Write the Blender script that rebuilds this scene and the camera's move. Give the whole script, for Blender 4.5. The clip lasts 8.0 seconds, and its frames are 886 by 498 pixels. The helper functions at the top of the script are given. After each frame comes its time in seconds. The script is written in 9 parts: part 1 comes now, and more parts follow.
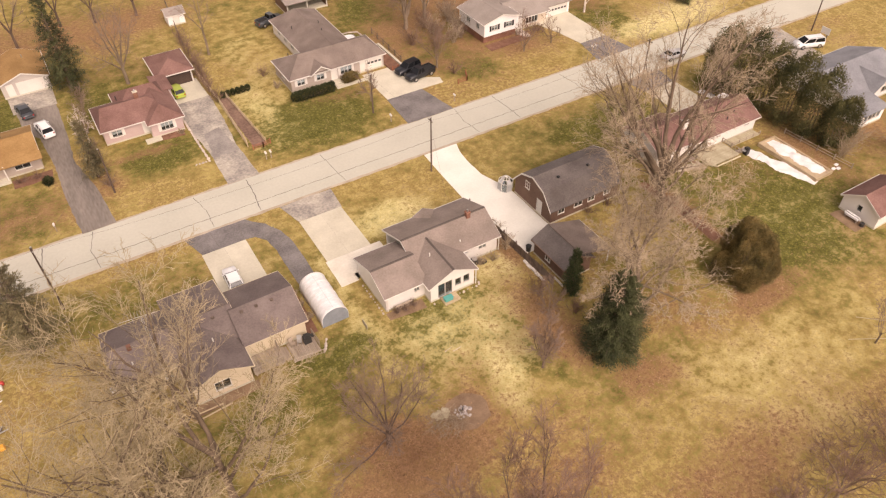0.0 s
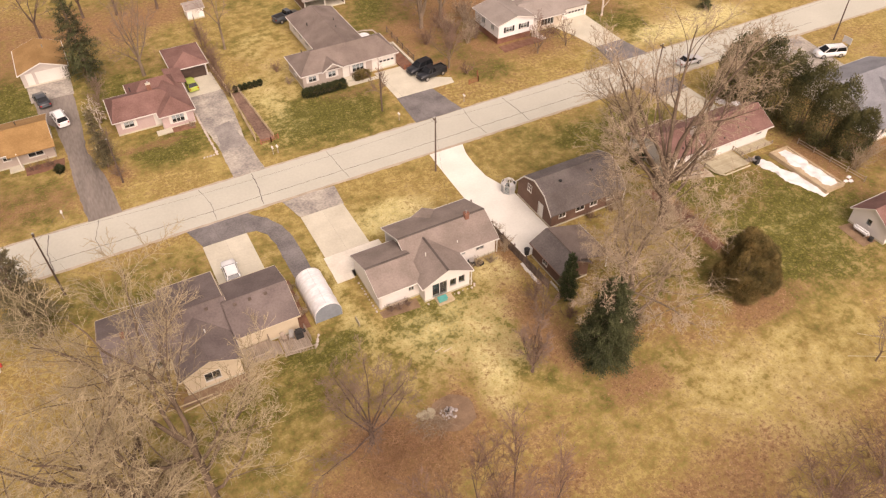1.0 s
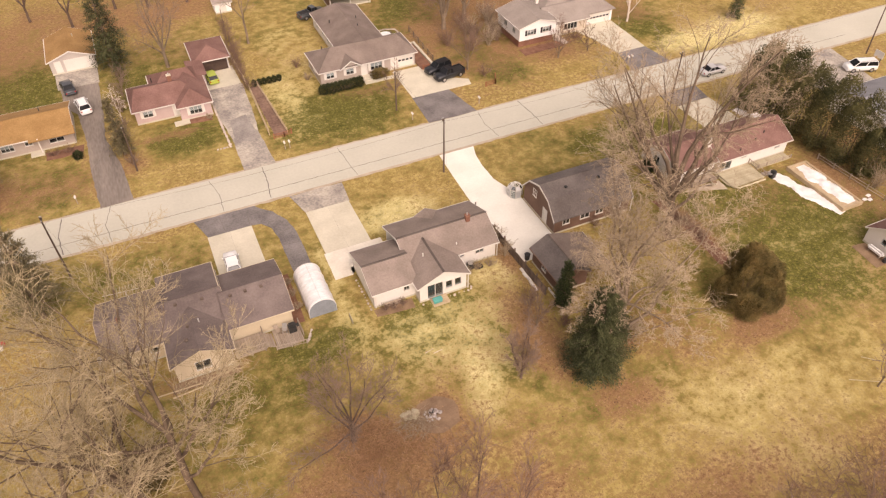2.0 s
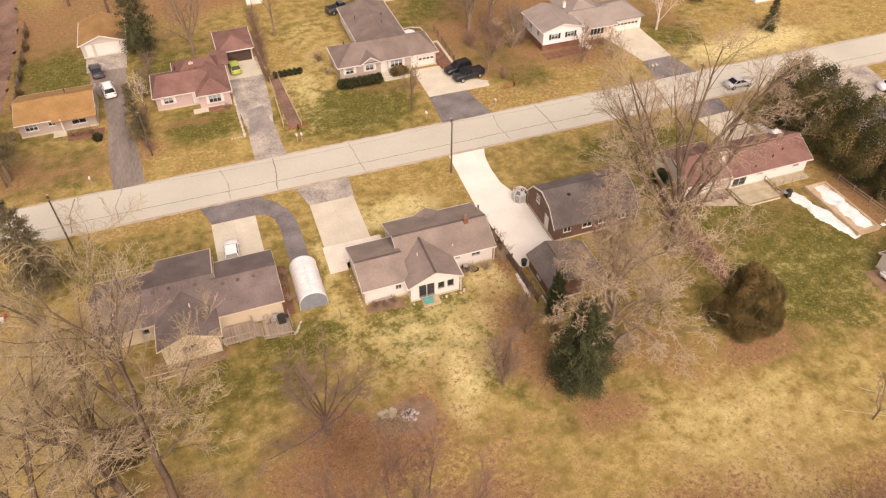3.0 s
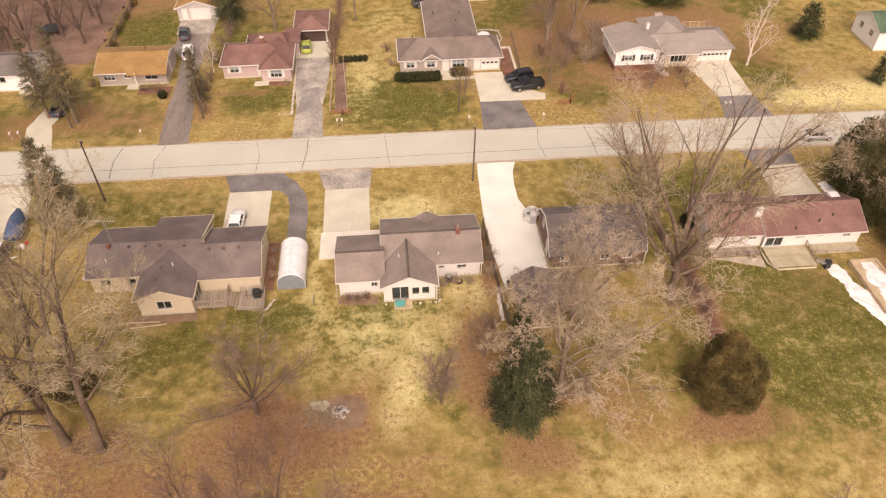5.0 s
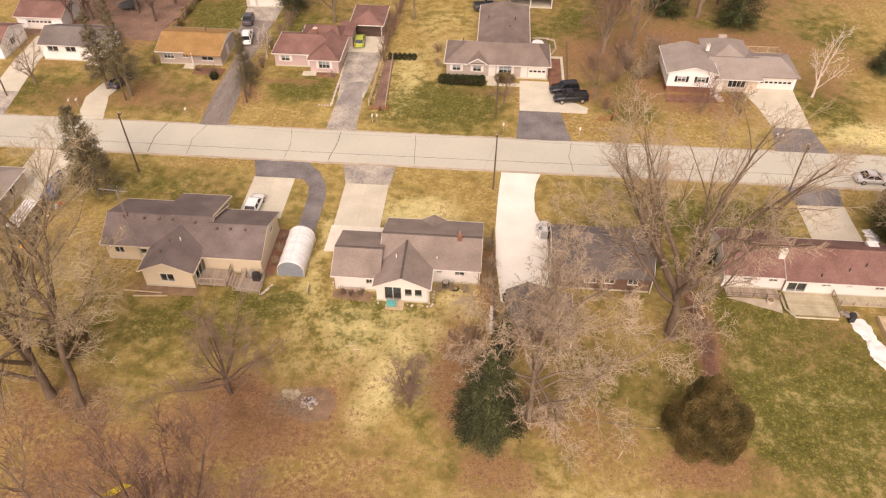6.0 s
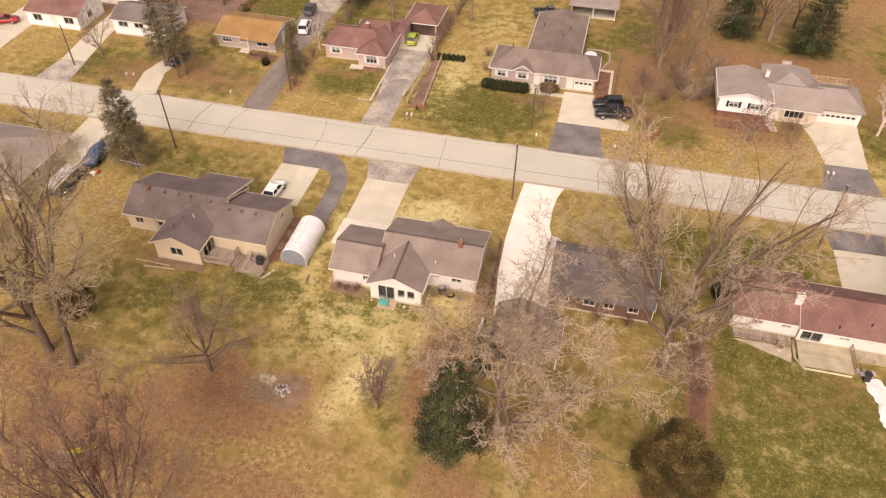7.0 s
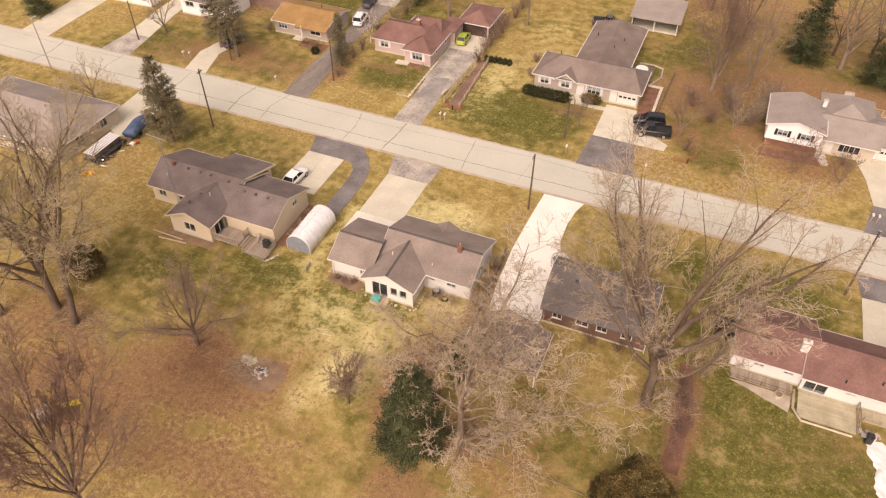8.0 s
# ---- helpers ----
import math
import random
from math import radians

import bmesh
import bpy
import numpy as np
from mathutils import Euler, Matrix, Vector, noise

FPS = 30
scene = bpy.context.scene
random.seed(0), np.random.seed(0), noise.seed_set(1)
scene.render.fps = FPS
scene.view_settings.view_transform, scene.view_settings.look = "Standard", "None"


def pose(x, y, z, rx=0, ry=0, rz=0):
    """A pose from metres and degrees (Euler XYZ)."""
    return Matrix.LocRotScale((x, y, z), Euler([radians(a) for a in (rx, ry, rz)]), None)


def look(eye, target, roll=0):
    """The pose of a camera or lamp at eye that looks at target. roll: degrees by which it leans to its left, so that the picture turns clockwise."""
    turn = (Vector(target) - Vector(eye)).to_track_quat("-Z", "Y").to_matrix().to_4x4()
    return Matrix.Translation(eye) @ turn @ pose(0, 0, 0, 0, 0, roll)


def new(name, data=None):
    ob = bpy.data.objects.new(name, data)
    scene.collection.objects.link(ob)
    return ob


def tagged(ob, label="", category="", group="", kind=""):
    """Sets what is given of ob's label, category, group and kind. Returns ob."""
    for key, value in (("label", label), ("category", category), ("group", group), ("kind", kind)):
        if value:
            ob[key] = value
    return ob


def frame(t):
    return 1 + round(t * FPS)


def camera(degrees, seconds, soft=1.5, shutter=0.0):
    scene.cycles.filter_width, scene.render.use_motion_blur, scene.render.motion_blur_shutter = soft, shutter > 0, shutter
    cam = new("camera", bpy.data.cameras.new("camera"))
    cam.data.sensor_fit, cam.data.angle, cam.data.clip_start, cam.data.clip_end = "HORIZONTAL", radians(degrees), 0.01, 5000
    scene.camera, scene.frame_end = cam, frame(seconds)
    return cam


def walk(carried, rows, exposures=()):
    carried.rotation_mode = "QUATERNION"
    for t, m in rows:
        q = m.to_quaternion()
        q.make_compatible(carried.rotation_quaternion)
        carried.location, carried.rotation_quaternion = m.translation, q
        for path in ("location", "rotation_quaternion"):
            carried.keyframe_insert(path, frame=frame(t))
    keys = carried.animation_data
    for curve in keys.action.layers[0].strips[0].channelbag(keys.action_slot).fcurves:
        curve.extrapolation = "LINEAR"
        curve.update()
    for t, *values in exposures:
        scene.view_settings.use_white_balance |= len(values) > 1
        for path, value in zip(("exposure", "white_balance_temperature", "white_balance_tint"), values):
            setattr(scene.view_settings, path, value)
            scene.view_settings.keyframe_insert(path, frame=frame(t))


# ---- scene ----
cam = camera(63.4, 8.0, soft=1.25)
PATH = [
    (0, (0.801, -0.672, 59.511), (1.547, 0.578, 58.14), -0.6),
    (0.5, (2.224, -1.423, 59.479), (2.94, -0.156, 58.108), -0.6),
    (1, (3.821, -2.283, 59.443), (4.503, -0.996, 58.072), -0.6),
    (1.5, (5.726, -3.195, 59.404), (6.365, -1.885, 58.035), -0.7),
    (3, (12.804, -5.755, 59.23), (13.288, -4.379, 57.861), -0.4),
    (3.5, (16.046, -6.578, 59.248), (16.465, -5.181, 57.879), -0.2),
    (4, (19.989, -7.279, 59.294), (20.32, -5.859, 57.924), -0.2),
    (4.5, (24.37, -7.674, 59.309), (24.606, -6.24, 57.935), -0.0),
    (6, (38.817, -6.891, 59.131), (38.71, -5.439, 57.759), 0.3),
    (6.5, (43.481, -5.97, 59.074), (43.25, -4.533, 57.702), 0.1),
    (7, (48.029, -4.53, 59.021), (47.69, -3.114, 57.649), 0.3),
    (7.5, (52.311, -2.837, 58.982), (51.86, -1.455, 57.608), 0.2),
    (8, (56.553, -0.875, 58.914), (55.998, 0.468, 57.539), 0.3),
]
walk(cam, [(t, look(eye, target, roll)) for t, eye, target, roll in PATH], [(0.0, 0.40, 7700, 26)])

# ---- world and sun ----
world = bpy.data.worlds.new("sky")
scene.world = world
world.use_nodes = True
wn = world.node_tree.nodes
wl = world.node_tree.links
sky = wn.new("ShaderNodeTexSky")
sky.sky_type = "NISHITA"
sky.sun_disc = False
sky.sun_elevation, sky.sun_rotation = radians(42), radians(182)
sky.dust_density, sky.air_density = 6.0, 1.0
pale = wn.new("ShaderNodeHueSaturation")
pale.inputs["Saturation"].default_value = 0.25
wl.new(sky.outputs[0], pale.inputs["Color"])
wl.new(pale.outputs[0], wn["Background"].inputs[0])
wn["Background"].inputs[1].default_value = 0.158
sun = new("sun", bpy.data.lights.new("sun", "SUN"))
sun.data.energy, sun.data.angle, sun.data.color = 0.6, radians(60), (1.0, 0.94, 0.86)
sun.matrix_world = look((34, 15, 58), (38, 45, 0))


# ---- materials ----
def mat(name, dark, light, rough=0.85, big=0.6, fine=9.0, bump=0.15, metal=0.0, stretch=(1, 1, 1), course=0.0, wear=0.35, island=0.0, piece=0.0):
    """Two tones mixed by noise at two scales at real size. course: metres between horizontal lines (siding, shingles)."""
    m = bpy.data.materials.new(name)
    m.use_nodes = True
    N, L = m.node_tree.nodes, m.node_tree.links
    b = N["Principled BSDF"]
    b.inputs["Roughness"].default_value, b.inputs["Metallic"].default_value = rough, metal
    b.inputs["Specular IOR Level"].default_value = 0.3
    geo = N.new("ShaderNodeNewGeometry")
    mp = N.new("ShaderNodeMapping")
    mp.inputs["Scale"].default_value = stretch
    L.new(geo.outputs["Position"], mp.inputs[0])

    def nz(scale, detail):
        n = N.new("ShaderNodeTexNoise")
        n.inputs["Scale"].default_value, n.inputs["Detail"].default_value = scale, detail
        L.new(mp.outputs[0], n.inputs["Vector"])
        return n.outputs["Fac"]

    def math_(op, a, c):
        n = N.new("ShaderNodeMath")
        n.operation = op
        for i, v in enumerate((a, c)):
            if isinstance(v, (int, float)):
                n.inputs[i].default_value = v
            else:
                L.new(v, n.inputs[i])
        return n.outputs[0]

    f = math_("ADD", math_("MULTIPLY", math_("SUBTRACT", nz(big, 3), 0.5), 2.4 * wear * 2), math_("MULTIPLY", math_("SUBTRACT", nz(fine, 4), 0.5), 3.0 * wear))
    f = math_("ADD", f, 0.5)
    if island:
        f = math_("ADD", f, math_("MULTIPLY", math_("SUBTRACT", geo.outputs["Random Per Island"], 0.5), island))
    if piece:
        oi = N.new("ShaderNodeObjectInfo")
        f = math_("ADD", f, math_("MULTIPLY", math_("SUBTRACT", oi.outputs["Random"], 0.5), piece))
    height = nz(fine * 2.5, 5)
    if course:
        sep = N.new("ShaderNodeSeparateXYZ")
        L.new(geo.outputs["Position"], sep.inputs[0])
        saw = math_("FRACT", math_("DIVIDE", sep.outputs["Z"], course), 0.0)
        line = math_("LESS_THAN", saw, 0.16)
        f = math_("SUBTRACT", f, math_("MULTIPLY", line, 0.3))
        height = math_("ADD", height, math_("MULTIPLY", saw, 1.2))
    mix = N.new("ShaderNodeMix")
    mix.data_type = "RGBA"
    mix.clamp_factor = True
    L.new(f, mix.inputs["Factor"])
    mix.inputs[6].default_value, mix.inputs[7].default_value = (*dark, 1), (*light, 1)
    L.new(mix.outputs[2], b.inputs["Base Color"])
    if bump:
        bp = N.new("ShaderNodeBump")
        bp.inputs["Strength"].default_value, bp.inputs["Distance"].default_value = bump, 0.03
        L.new(height, bp.inputs["Height"])
        L.new(bp.outputs[0], b.inputs["Normal"])
    return m


def glassy(name, tint=(0.55, 0.62, 0.65)):
    m = bpy.data.materials.new(name)
    m.use_nodes = True
    b = m.node_tree.nodes["Principled BSDF"]
    b.inputs["Base Color"].default_value = (*tint, 1)
    b.inputs["Roughness"].default_value = 0.06
    b.inputs["Transmission Weight"].default_value = 1.0
    b.inputs["IOR"].default_value = 1.45
    return m


def ground_material():
    """Winter lawn: straw, olive green, leaf litter and bleached patches, mixed by the ground's own layers."""
    m = bpy.data.materials.new("winter_lawn")
    m.use_nodes = True
    N, L = m.node_tree.nodes, m.node_tree.links
    b = N["Principled BSDF"]
    b.inputs["Roughness"].default_value = 0.95
    b.inputs["Specular IOR Level"].default_value = 0.1
    geo = N.new("ShaderNodeNewGeometry")

    def nz(scale, detail, rough=0.6):
        n = N.new("ShaderNodeTexNoise")
        n.inputs["Scale"].default_value, n.inputs["Detail"].default_value, n.inputs["Roughness"].default_value = scale, detail, rough
        L.new(geo.outputs["Position"], n.inputs["Vector"])
        return n.outputs["Fac"]

    def ramp(v, a, c):
        n = N.new("ShaderNodeMapRange")
        n.inputs["From Min"].default_value, n.inputs["From Max"].default_value = a, c
        L.new(v, n.inputs["Value"])
        return n.outputs[0]

    def op(kind, a, c):
        n = N.new("ShaderNodeMath")
        n.operation = kind
        for i, v in enumerate((a, c)):
            if isinstance(v, (int, float)):
                n.inputs[i].default_value = v
            else:
                L.new(v, n.inputs[i])
        return n.outputs[0]

    def mix(f, a, c):
        n = N.new("ShaderNodeMix")
        n.data_type = "RGBA"
        L.new(f, n.inputs["Factor"])
        for i, v in ((6, a), (7, c)):
            if isinstance(v, tuple):
                n.inputs[i].default_value = (*v, 1)
            else:
                L.new(v, n.inputs[i])
        return n.outputs[2]

    def layer(name):
        n = N.new("ShaderNodeAttribute")
        n.attribute_name = name
        return n.outputs["Fac"]

    fine, small, mid, big = nz(5.2, 4, 0.72), nz(1.9, 5, 0.7), nz(0.55, 5, 0.66), nz(0.17, 4)
    grain = op("ADD", op("MULTIPLY", fine, 0.4), op("MULTIPLY", small, 0.6))
    straw = mix(ramp(grain, 0.42, 0.59), STRAW_DARK, STRAW_LIGHT)
    straw = mix(op("MULTIPLY", ramp(mid, 0.42, 0.66), 0.6), straw, mix(ramp(small, 0.4, 0.62), STRAW_BROWN, STRAW_DARK))
    straw = mix(op("MULTIPLY", ramp(big, 0.5, 0.7), 0.4), straw, mix(ramp(grain, 0.4, 0.6), STRAW_LIGHT, PALE_DARK))
    green = mix(ramp(grain, 0.42, 0.59), GREEN_DARK, GREEN_LIGHT)
    green = mix(op("MULTIPLY", ramp(small, 0.54, 0.68), 0.4), green, mix(ramp(fine, 0.35, 0.65), GREEN_LIGHT, STRAW_LIGHT))
    litter = mix(ramp(op("ADD", op("MULTIPLY", nz(5.0, 6, 0.8), 0.6), op("MULTIPLY", small, 0.4)), 0.38, 0.62), LITTER_DARK, LITTER_LIGHT)
    litter = mix(op("MULTIPLY", ramp(mid, 0.48, 0.64), 0.5), litter, mix(ramp(fine, 0.35, 0.65), LITTER_LIGHT, STRAW_DARK))
    pale_ = mix(ramp(grain, 0.4, 0.6), PALE_DARK, PALE_LIGHT)
    clump = op("ADD", op("ADD", op("MULTIPLY", op("SUBTRACT", mid, 0.5), 1.5), op("MULTIPLY", op("SUBTRACT", small, 0.5), 2.1)), op("MULTIPLY", op("SUBTRACT", fine, 0.5), 0.8))

    def cover(name, sign, most):
        v = op("ADD", layer(name), op("MULTIPLY", clump, sign))
        return op("MULTIPLY", ramp(v, 0.15, 0.72), most)

    col = mix(cover("green", 1.0, 0.92), straw, green)
    col = mix(cover("pale", -1.0, 0.95), col, pale_)
    col = mix(cover("litter", -0.8, 0.95), col, litter)
    L.new(col, b.inputs["Base Color"])
    bp = N.new("ShaderNodeBump")
    bp.inputs["Strength"].default_value, bp.inputs["Distance"].default_value = 0.7, 0.12
    L.new(op("ADD", grain, op("MULTIPLY", mid, 0.5)), bp.inputs["Height"])
    L.new(bp.outputs[0], b.inputs["Normal"])
    return m


STRAW_DARK, STRAW_LIGHT, STRAW_BROWN = (0.205, 0.145, 0.043), (0.50, 0.37, 0.142), (0.23, 0.138, 0.054)
GREEN_DARK, GREEN_LIGHT = (0.040, 0.047, 0.010), (0.145, 0.137, 0.031)
LITTER_DARK, LITTER_LIGHT = (0.145, 0.078, 0.040), (0.37, 0.215, 0.11)
PALE_DARK, PALE_LIGHT = (0.42, 0.345, 0.115), (0.78, 0.68, 0.37)

LAWN = ground_material()
ROAD = mat("worn_concrete_road", (0.42, 0.402, 0.33), (0.53, 0.51, 0.425), 0.9, 0.12, 3.0, 0.08, wear=0.28)
TAR = mat("tar_seam", (0.10, 0.088, 0.078), (0.21, 0.185, 0.165), 0.7)
CONCRETE = mat("grey_concrete", (0.46, 0.42, 0.325), (0.60, 0.555, 0.44), 0.9, 0.4, 4.0, 0.08, piece=0.3)
WHITE_CONCRETE = mat("bleached_concrete", (0.66, 0.635, 0.555), (0.775, 0.75, 0.67), 0.9, 0.35, 4.0, 0.06, piece=0.15)
PAD = mat("pale_concrete_pad", (0.60, 0.545, 0.45), (0.74, 0.685, 0.585), 0.9, 0.5, 4.0, 0.06)
ASPHALT = mat("driveway_asphalt", (0.12, 0.107, 0.103), (0.235, 0.212, 0.2), 0.9, 0.35, 5.0, 0.2, wear=0.5)
ASPHALT_WORN = mat("worn_brownish_asphalt", (0.11, 0.09, 0.078), (0.30, 0.255, 0.215), 0.9, 0.3, 4.0, 0.2, stretch=(1, 0.2, 1), wear=0.32)
ASPHALT_PATCH = mat("grey_asphalt_patch", (0.19, 0.168, 0.155), (0.33, 0.295, 0.26), 0.9, 0.4, 4.0, 0.2, wear=0.5)
ASPHALT_OLD = mat("old_asphalt", (0.22, 0.197, 0.178), (0.48, 0.425, 0.35), 0.9, 0.35, 3.0, 0.2, wear=0.55)
ROOF_BROWN = mat("brown_shingle", (0.132, 0.102, 0.092), (0.215, 0.17, 0.154), 0.9, 0.4, 5.0, 0.3, course=0.045, wear=0.42)
ROOF_TAN = mat("tan_shingle", (0.19, 0.15, 0.125), (0.295, 0.236, 0.20), 0.9, 0.4, 5.0, 0.3, course=0.045, wear=0.42)
ROOF_GREY = mat("grey_shingle", (0.108, 0.09, 0.082), (0.19, 0.162, 0.148), 0.9, 0.4, 5.0, 0.3, course=0.05, wear=0.42)
ROOF_PALE = mat("pale_grey_shingle", (0.235, 0.197, 0.17), (0.32, 0.272, 0.236), 0.9, 0.4, 5.0, 0.3, course=0.05, wear=0.42)
ROOF_RED = mat("faded_red_shingle", (0.145, 0.075, 0.06), (0.25, 0.138, 0.115), 0.9, 0.4, 5.0, 0.3, course=0.045, wear=0.42)
ROOF_ORANGE = mat("orange_shingle", (0.25, 0.14, 0.052), (0.38, 0.228, 0.092), 0.9, 0.4, 5.0, 0.3, course=0.045, wear=0.42)
ROOF_GREEN = mat("green_shingle", (0.06, 0.10, 0.06), (0.11, 0.16, 0.10), 0.9, 0.5, 7.0, 0.3, course=0.05)
ROOF_UMBER = mat("umber_shingle", (0.15, 0.115, 0.096), (0.245, 0.193, 0.163), 0.9, 0.4, 6.0, 0.3, course=0.045, wear=0.42)
SIDING_GREIGE = mat("greige_siding", (0.42, 0.37, 0.325), (0.53, 0.475, 0.425), 0.6, 0.5, 6.0, 0.25, course=0.2, wear=0.2)
ROOF_SLATE = mat("blue_grey_shingle", (0.185, 0.185, 0.195), (0.285, 0.285, 0.295), 0.9, 0.4, 5.0, 0.3, course=0.05, wear=0.42)
RIDGE_DARK = mat("ridge_shingle", (0.07, 0.055, 0.048), (0.13, 0.105, 0.09), 0.9)
SIDING_WHITE = mat("white_siding", (0.66, 0.615, 0.56), (0.77, 0.73, 0.68), 0.55, 0.5, 6.0, 0.25, course=0.2, wear=0.2)
SIDING_BRIGHT = mat("bright_white_siding", (0.76, 0.74, 0.71), (0.86, 0.84, 0.82), 0.5, 0.5, 6.0, 0.25, course=0.2, wear=0.2)
SIDING_CREAM = mat("cream_siding", (0.57, 0.47, 0.325), (0.69, 0.585, 0.425), 0.55, 0.5, 6.0, 0.25, course=0.2, wear=0.2)
SIDING_PINK = mat("pink_siding", (0.44, 0.325, 0.30), (0.55, 0.42, 0.39), 0.55, 0.5, 6.0, 0.25, course=0.2, wear=0.2)
SIDING_BEIGE = mat("beige_siding", (0.50, 0.41, 0.31), (0.62, 0.53, 0.42), 0.6, 0.5, 6.0, 0.25, course=0.2, wear=0.2)
SIDING_TAUPE = mat("taupe_siding", (0.36, 0.295, 0.25), (0.47, 0.395, 0.34), 0.6, 0.5, 6.0, 0.25, course=0.2, wear=0.2)
SIDING_BROWN = mat("brown_siding", (0.13, 0.075, 0.052), (0.21, 0.125, 0.09), 0.7, 0.5, 6.0, 0.3, course=0.2, wear=0.3)
BRICK = mat("red_brown_brick", (0.19, 0.085, 0.055), (0.32, 0.16, 0.11), 0.9, 0.8, 9.0, 0.3, course=0.075)
STONE = mat("field_stone", (0.30, 0.24, 0.20), (0.55, 0.47, 0.40), 0.9, 1.5, 5.0, 0.4, island=0.7)
TRIM = mat("white_trim", (0.60, 0.56, 0.50), (0.74, 0.70, 0.64), 0.5, bump=0.0, wear=0.2)
WOOD_GREY = mat("weathered_deck_wood", (0.26, 0.20, 0.15), (0.42, 0.345, 0.27), 0.85, 1.0, 8.0, 0.3, stretch=(1, 0.2, 1), piece=0.6)
WOOD_TAN = mat("tan_deck_wood", (0.38, 0.28, 0.17), (0.52, 0.41, 0.27), 0.85, 1.0, 8.0, 0.3, piece=0.5)
WOOD_OLD = mat("greyed_deck_wood", (0.34, 0.29, 0.19), (0.50, 0.44, 0.31), 0.85, 0.8, 6.0, 0.3, piece=0.4)
WOOD_DARK = mat("dark_fence_wood", (0.10, 0.072, 0.055), (0.20, 0.15, 0.12), 0.9, 1.0, 8.0, 0.3, piece=0.6)
WOOD_RED = mat("red_stained_rail", (0.26, 0.085, 0.045), (0.38, 0.15, 0.08), 0.8, piece=0.4)
POLE_WOOD = mat("creosoted_pole", (0.075, 0.05, 0.038), (0.15, 0.105, 0.08), 0.9, 1.0, 6.0, 0.3, stretch=(1, 1, 0.1))
BARK = mat("grey_brown_bark", (0.12, 0.087, 0.06), (0.27, 0.20, 0.138), 0.95, 1.2, 7.0, 0.5, stretch=(1, 1, 0.3))
BARK_DARK = mat("dark_brown_bark", (0.075, 0.05, 0.038), (0.17, 0.115, 0.085), 0.95, 1.2, 7.0, 0.5, stretch=(1, 1, 0.3))
BARK_PALE = mat("pale_birch_bark", (0.40, 0.32, 0.26), (0.66, 0.57, 0.49), 0.9, 1.2, 7.0, 0.3)
TWIG = mat("tan_twigs", (0.21, 0.155, 0.105), (0.42, 0.325, 0.225), 0.9, 0.25, 3.0, 0.0, island=0.5)
TWIG_PALE = mat("pale_tan_twigs", (0.25, 0.188, 0.125), (0.48, 0.375, 0.26), 0.9, 0.25, 3.0, 0.0, island=0.5)
TWIG_OLIVE = mat("olive_tan_twigs", (0.24, 0.185, 0.108), (0.46, 0.37, 0.235), 0.9, 0.25, 3.0, 0.0, island=0.5)
BARK_MAPLE = mat("dark_maple_bark", (0.08, 0.055, 0.038), (0.195, 0.138, 0.094), 0.95, 1.2, 7.0, 0.5, stretch=(1, 1, 0.3))
TWIG_RUST = mat("rust_brown_sticks", (0.22, 0.115, 0.06), (0.46, 0.275, 0.155), 0.9, 0.3, 3.0, 0.0, island=0.6)
TWIG_BROWN = mat("brown_twigs", (0.15, 0.098, 0.072), (0.28, 0.195, 0.145), 0.9, 0.3, 3.0, 0.0, island=0.5)
TWIG_RED = mat("reddish_twigs", (0.135, 0.08, 0.057), (0.27, 0.172, 0.123), 0.9, 0.3, 3.0, 0.0, island=0.5)
NEEDLE = mat("dark_green_needles", (0.03, 0.044, 0.016), (0.105, 0.125, 0.045), 0.8, 0.5, 4.0, 0.0, island=0.7)
NEEDLE_FIR = mat("grey_green_needles", (0.034, 0.042, 0.018), (0.125, 0.132, 0.054), 0.8, 0.5, 2.5, 0.0, island=0.4, wear=0.5)
NEEDLE_OLIVE = mat("olive_needles", (0.10, 0.086, 0.045), (0.27, 0.22, 0.115), 0.8, 0.5, 4.0, 0.0, island=0.7)
NEEDLE_BROWN = mat("bronzed_evergreen", (0.085, 0.066, 0.026), (0.27, 0.195, 0.075), 0.8, 0.5, 4.0, 0.0, island=0.7)
NEEDLE_JUNIPER = mat("bronze_juniper_sprays", (0.105, 0.09, 0.034), (0.33, 0.23, 0.085), 0.85, 0.45, 2.5, 0.0, island=0.5, wear=0.5)
NEEDLE_CEDAR = mat("olive_cedar_sprays", (0.046, 0.05, 0.019), (0.185, 0.165, 0.064), 0.85, 0.3, 2.5, 0.0, island=0.5, wear=0.5)
HEDGE_GREEN = mat("clipped_hedge_green", (0.022, 0.03, 0.012), (0.07, 0.078, 0.03), 0.8, 0.8, 5.0, 0.0, island=0.7)
SNOW = mat("old_snow", (0.64, 0.61, 0.58), (0.82, 0.80, 0.78), 0.6, 1.0, 6.0, 0.3, wear=0.25)
MULCH = mat("red_brown_mulch", (0.13, 0.062, 0.04), (0.27, 0.14, 0.09), 0.95, 1.0, 10.0, 0.5)
HUMUS = mat("leaf_strewn_wood_floor", (0.145, 0.088, 0.064), (0.30, 0.188, 0.138), 0.95, 0.25, 3.0, 0.5, wear=0.5)
SOIL = mat("bare_soil", (0.16, 0.10, 0.062), (0.30, 0.20, 0.125), 0.95, 0.8, 8.0, 0.4)
GRAVEL = mat("gritty_edge", (0.33, 0.27, 0.20), (0.50, 0.42, 0.33), 0.95, 0.8, 12.0, 0.3)
METAL = mat("galvanised_metal", (0.45, 0.43, 0.41), (0.62, 0.60, 0.58), 0.4, metal=0.8, bump=0.0)
